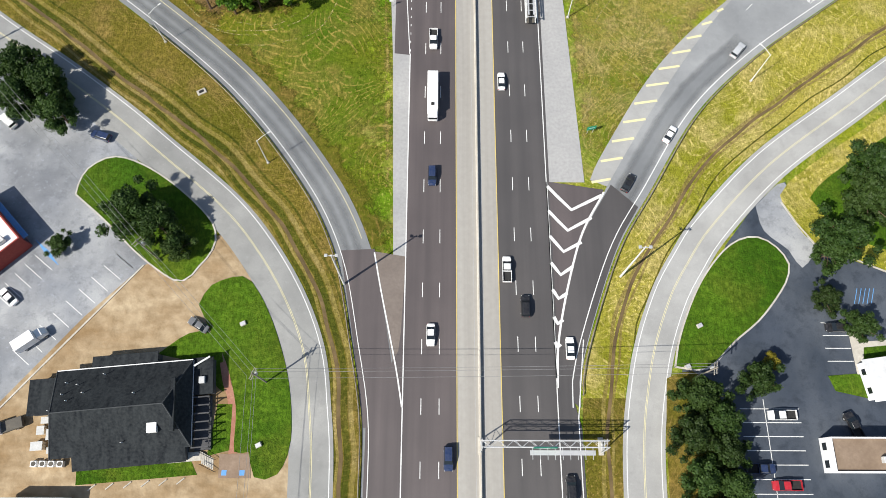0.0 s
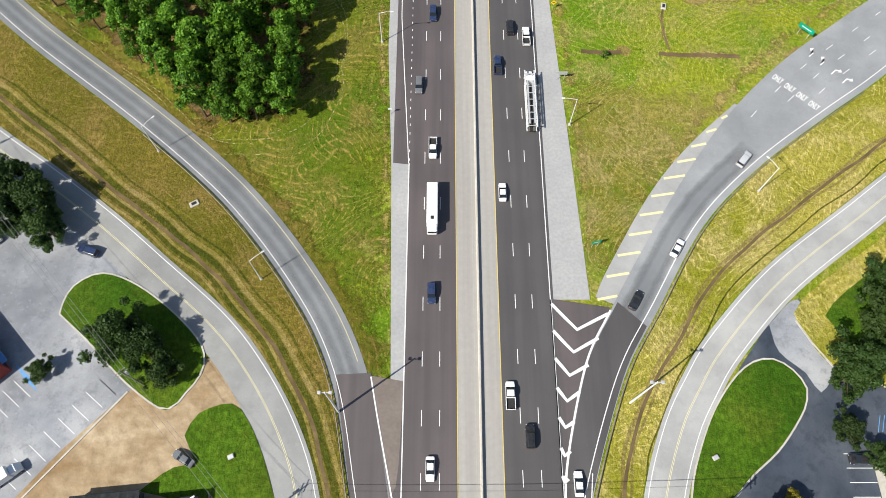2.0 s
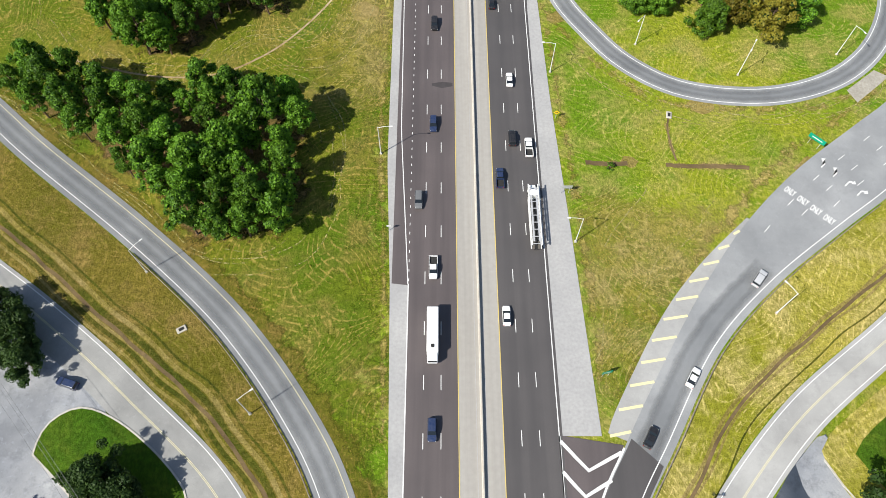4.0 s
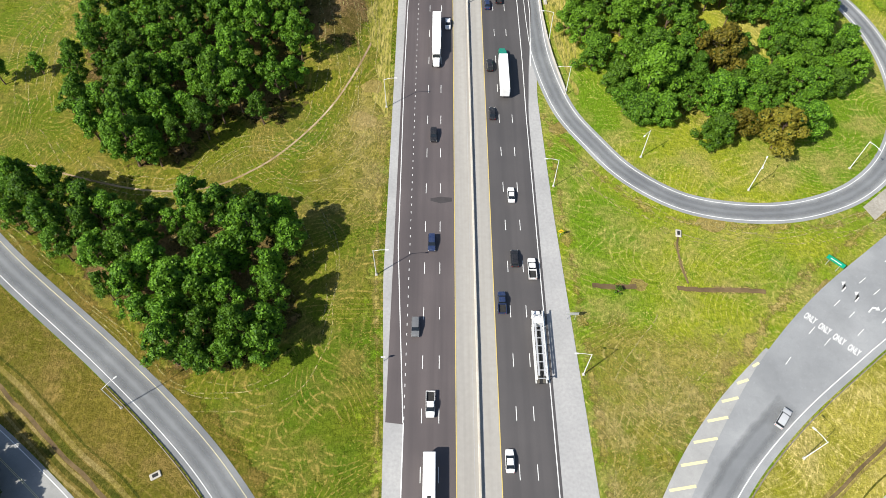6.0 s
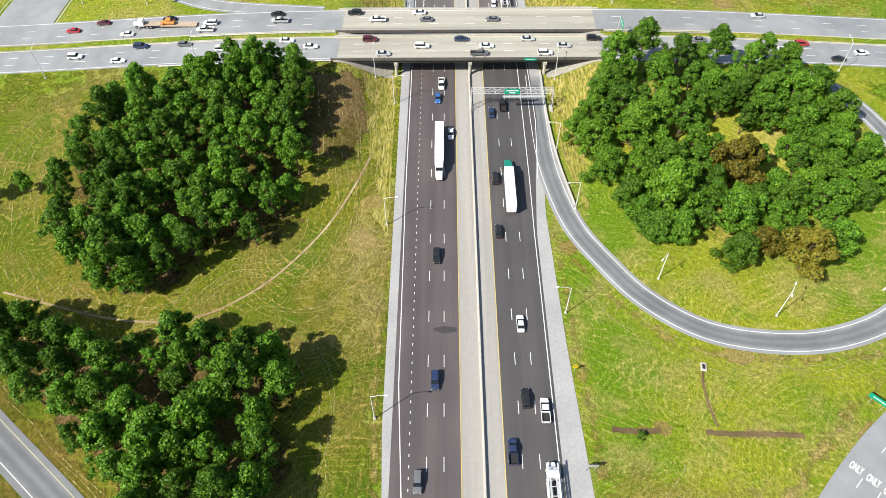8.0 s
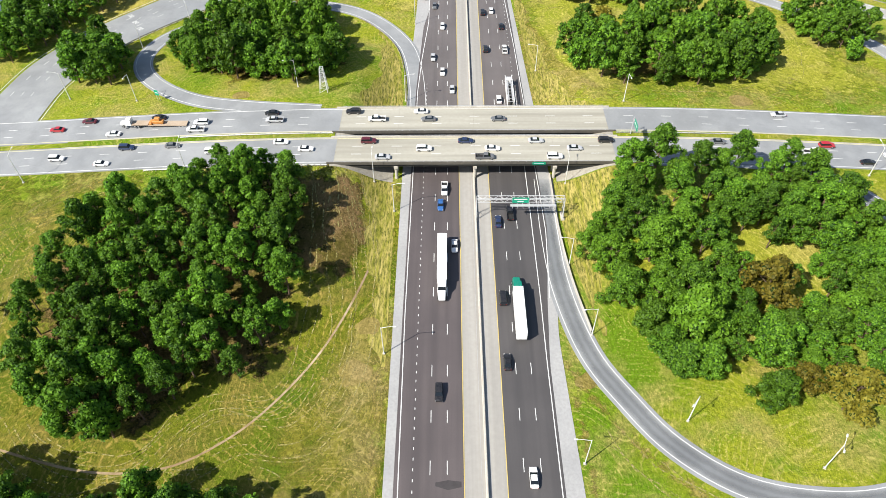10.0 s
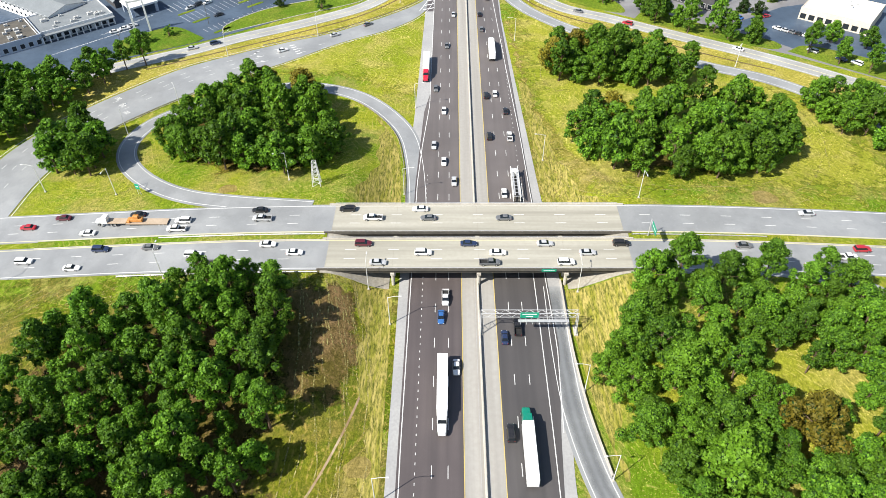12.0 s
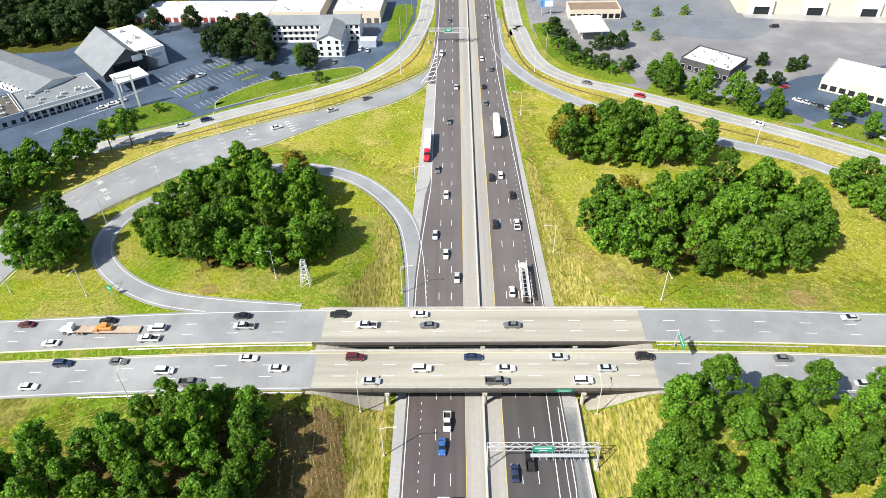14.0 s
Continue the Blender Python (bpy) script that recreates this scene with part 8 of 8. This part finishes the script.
for x, y in ((-95, 437), (-140.7, 391.5), (-113.0, 424.0)):
    t = thing("lot_lamp", pose(x, y, 0.1), "dark lamp pole in the hotel lot", "street lamp", "lamps of the hotel lot")
    part("pole", tube(bmesh.new(), (0, 0, 0), (0, 0, 10), 0.12, 0.08, 8), GIRDER, t)
    part("lamp_head", boxes((-0.7, 0.7, -0.2, 0.2, 9.9, 10.15), bevel=0.05), GIRDER, t)
for x, y, a in ((-118.0, 428.5, 46), (-127.5, 437.0, 46), (-105.0, 417.5, 46), (-101.5, 451.0, 46), (-96.0, 446.0, 46), (-112.0, 459.5, 46)):
    isl = [(x + u * math.cos(radians(a)) - v * math.sin(radians(a)), y + u * math.sin(radians(a)) + v * math.cos(radians(a))) for u, v in ((-4, -0.8), (4, -0.8), (4, 0.8), (-4, 0.8))]
    patch("lot_island", isl, NLAWN, 0.2, "narrow grass island between parking rows", "planting island")
# inn
inn = house_base("inn", -74.0, 496.0, 0, "white three-storey inn with a grey gable roof and balconies", "inn")
gable_block(inn, 52, 13, 9.0, 2.6, WALLWHITE, ROOFGREY)
for z in (0.8, 3.8, 6.8):
    window_row(inn, "s", 52, 13, z, 18, 1.5, 1.6)
    part("balcony", boxes((-25, 6, -7.6, -6.5, z - 0.9, z - 0.7)), WALLWHITE, inn)
iw = house_base("inn_wing", -61.0, 480.0, 0, "white gabled front wing of the inn", "inn")
gable_block(iw, 12, 22, 9.0, 2.8, WALLWHITE, ROOFGREY, along="y")
for z in (0.8, 3.8, 6.8):
    window_row(iw, "e", 12, 22, z, 7, 1.6, 1.7)
    window_row(iw, "s", 12, 22, z, 3, 1.5, 1.6)
    part("balcony", boxes((6.0, 7.2, -11, 11, z - 0.9, z - 0.7)), WALLWHITE, iw)
an = house_base("inn_annex", -43.5, 483.5, 0, "low pale blue annex beside the inn", "building")
flat_block(an, 9, 6, 3.2, WALLBLUE, ROOFWHITE, 0.4)
for x, y, w, d, h, lab in ((-140, 530, 76, 22, 4.0, "long white storage building with red doors"), (-86, 536, 28, 40, 6.0, "pale flat-roofed warehouse behind the inn"), (-52, 530, 26, 30, 6.5, "pale flat-roofed shop behind the inn"), (-150, 575, 90, 24, 4.5, "long white storage building with red doors")):
    t = house_base("warehouse", x, y, -2, lab, "warehouse")
    flat_block(t, w, d, h, WALLWHITE if "white" in lab else WALLCREAM, ROOFWHITE, 0.3)
    for k in range(int(w / 4.2)):
        part("roller_door", boxes((-w / 2 + 1.4 + 4.2 * k, -w / 2 + 4.0 + 4.2 * k, -d / 2 - 0.06, -d / 2 + 0.02, 0, 2.8)), WALLRED if "red" in lab else GIRDER, t, "roller door")
    units(t, brng, 3, w, d, h + 0.06)
# northeast shops
rs = house_base("restaurant", 122.5, 450.0, -42, "restaurant with a white flat roof and dark walls", "restaurant")
flat_block(rs, 24, 19, 5.0, WALLDARK, ROOFWHITE, 0.7)
units(rs, brng, 9, 22, 17, 5.06)
window_row(rs, "s", 24, 19, 0.8, 7, 2.0, 2.0)
window_row(rs, "e", 24, 19, 0.8, 5, 2.0, 2.0)
bk = house_base("store", 182.5, 428.0, -38, "store with a broad white flat roof", "store")
flat_block(bk, 30, 26, 5.2, WALLCREAM, ROOFWHITE, 0.5)
units(bk, brng, 3, 26, 22, 5.26)
window_row(bk, "s", 30, 26, 0.8, 8, 2.4, 2.2, WALLDARK)
window_row(bk, "w", 30, 26, 0.8, 7, 2.4, 2.2, WALLDARK)
gs = house_base("fuel_canopy", 71.5, 496.0, 4, "flat white fuel canopy with a grid of panels", "canopy")
part("canopy_roof", boxes((-8, 8, -11, 11, 4.8, 5.6), bevel=0.08), ROOFWHITE, gs)
for i in range(5):
    part("panel_seam", boxes((-8 + 3.2 * (i + 0.5) - 0.12, -8 + 3.2 * (i + 0.5) + 0.12, -10.8, 10.8, 5.6, 5.63)), WALLCREAM, gs)
    part("panel_seam", boxes((-7.8, 7.8, -11 + 4.4 * (i + 0.5) - 0.12, -11 + 4.4 * (i + 0.5) + 0.12, 5.6, 5.64)), WALLCREAM, gs)
for x in (-5, 5):
    for y in (-7, 0, 7):
        part("column", boxes((x - 0.3, x + 0.3, y - 0.3, y + 0.3, 0, 4.8)), WALLWHITE, gs)
ss = house_base("fuel_shop", 78.0, 523.0, 0, "low shop with a brown fascia behind the canopy", "shop")
flat_block(ss, 28, 14, 4.6, WALLCREAM, ROOFBROWN, 0.8)
window_row(ss, "s", 28, 14, 0.6, 8, 2.4, 2.4, WALLDARK)
bb = thing("billboard", pose(52.0, 523.5, 0, 0, 0, 0), "blue and white roadside sign board on posts", "sign")
for x in (-2.5, 2.5):
    part("post", boxes((x - 0.2, x + 0.2, -0.2, 0.2, 0, 8)), STEEL, bb)
part("board", boxes((-4, 4, -0.2, 0.2, 4.5, 8.5)), BLUEPAINT, bb)
part("board_panel", boxes((-1.0, 3.6, -0.26, -0.2, 4.9, 8.1)), WALLWHITE, bb)
ml = house_base("mall", 208.0, 540.0, -6, "large cream mall front with white parapet and glass doors", "mall")
flat_block(ml, 96, 44, 9.5, WALLCREAM, ROOFWHITE, 1.0)
for x in (-36, -8, 20, 40):
    p = part("entrance", boxes((x - 6, x + 6, -23.4, -21.9, 0, 8.0)), WALLWHITE, ml, "pale entrance portal")
    part("glass_door", boxes((x - 4, x + 4, -23.46, -23.38, 0, 4.2)), WINDOW, p, "dark glass door")
units(ml, brng, 6, 90, 40, 9.56)
for x, y in ((139.3, 434.5), (146.8, 453.6), (163.9, 449.8), (158.0, 447.0), (84.1, 452.1), (98, 500), (104, 486), (112, 520), (128, 522), (145.5, 431.9)):
    patch("planter_island", [(x - 3, y - 1), (x, y - 2), (x + 3, y), (x + 2, y + 2), (x - 2, y + 1.5)], NLAWN, 0.2, "small grass island in the lot", "planting island")
    tagged(plant(bush if y > 480 else far_oak, x, y, 1.3 if y > 480 else 0.5), group="trees in the mall lot")
for x, y, k, q in ((53.1, 496.2, 0, 0.7), (53.8, 482.8, 0, 0.7), (58.0, 468.3, 0, 0.65), (64.7, 457.9, 0, 0.6), (71.6, 451.2, 0, 0.6), (84.7, 476.1, 0, 0.7), (79.1, 476.3, 0, 0.6), (73.0, 474.0, 0, 0.6), (98.9, 442.2, 1, 1.0), (91.5, 437.3, 1, 0.9), (114.3, 431.0, 1, 0.9), (136.3, 409.9, 2, 0.8), (167.4, 402.1, 1, 0.9), (180.6, 395.9, 1, 0.9)):
    tagged(plant((far_oak, far_trees[0], far_trees[3])[k], x, y, q), group="trees along the northeast lots")
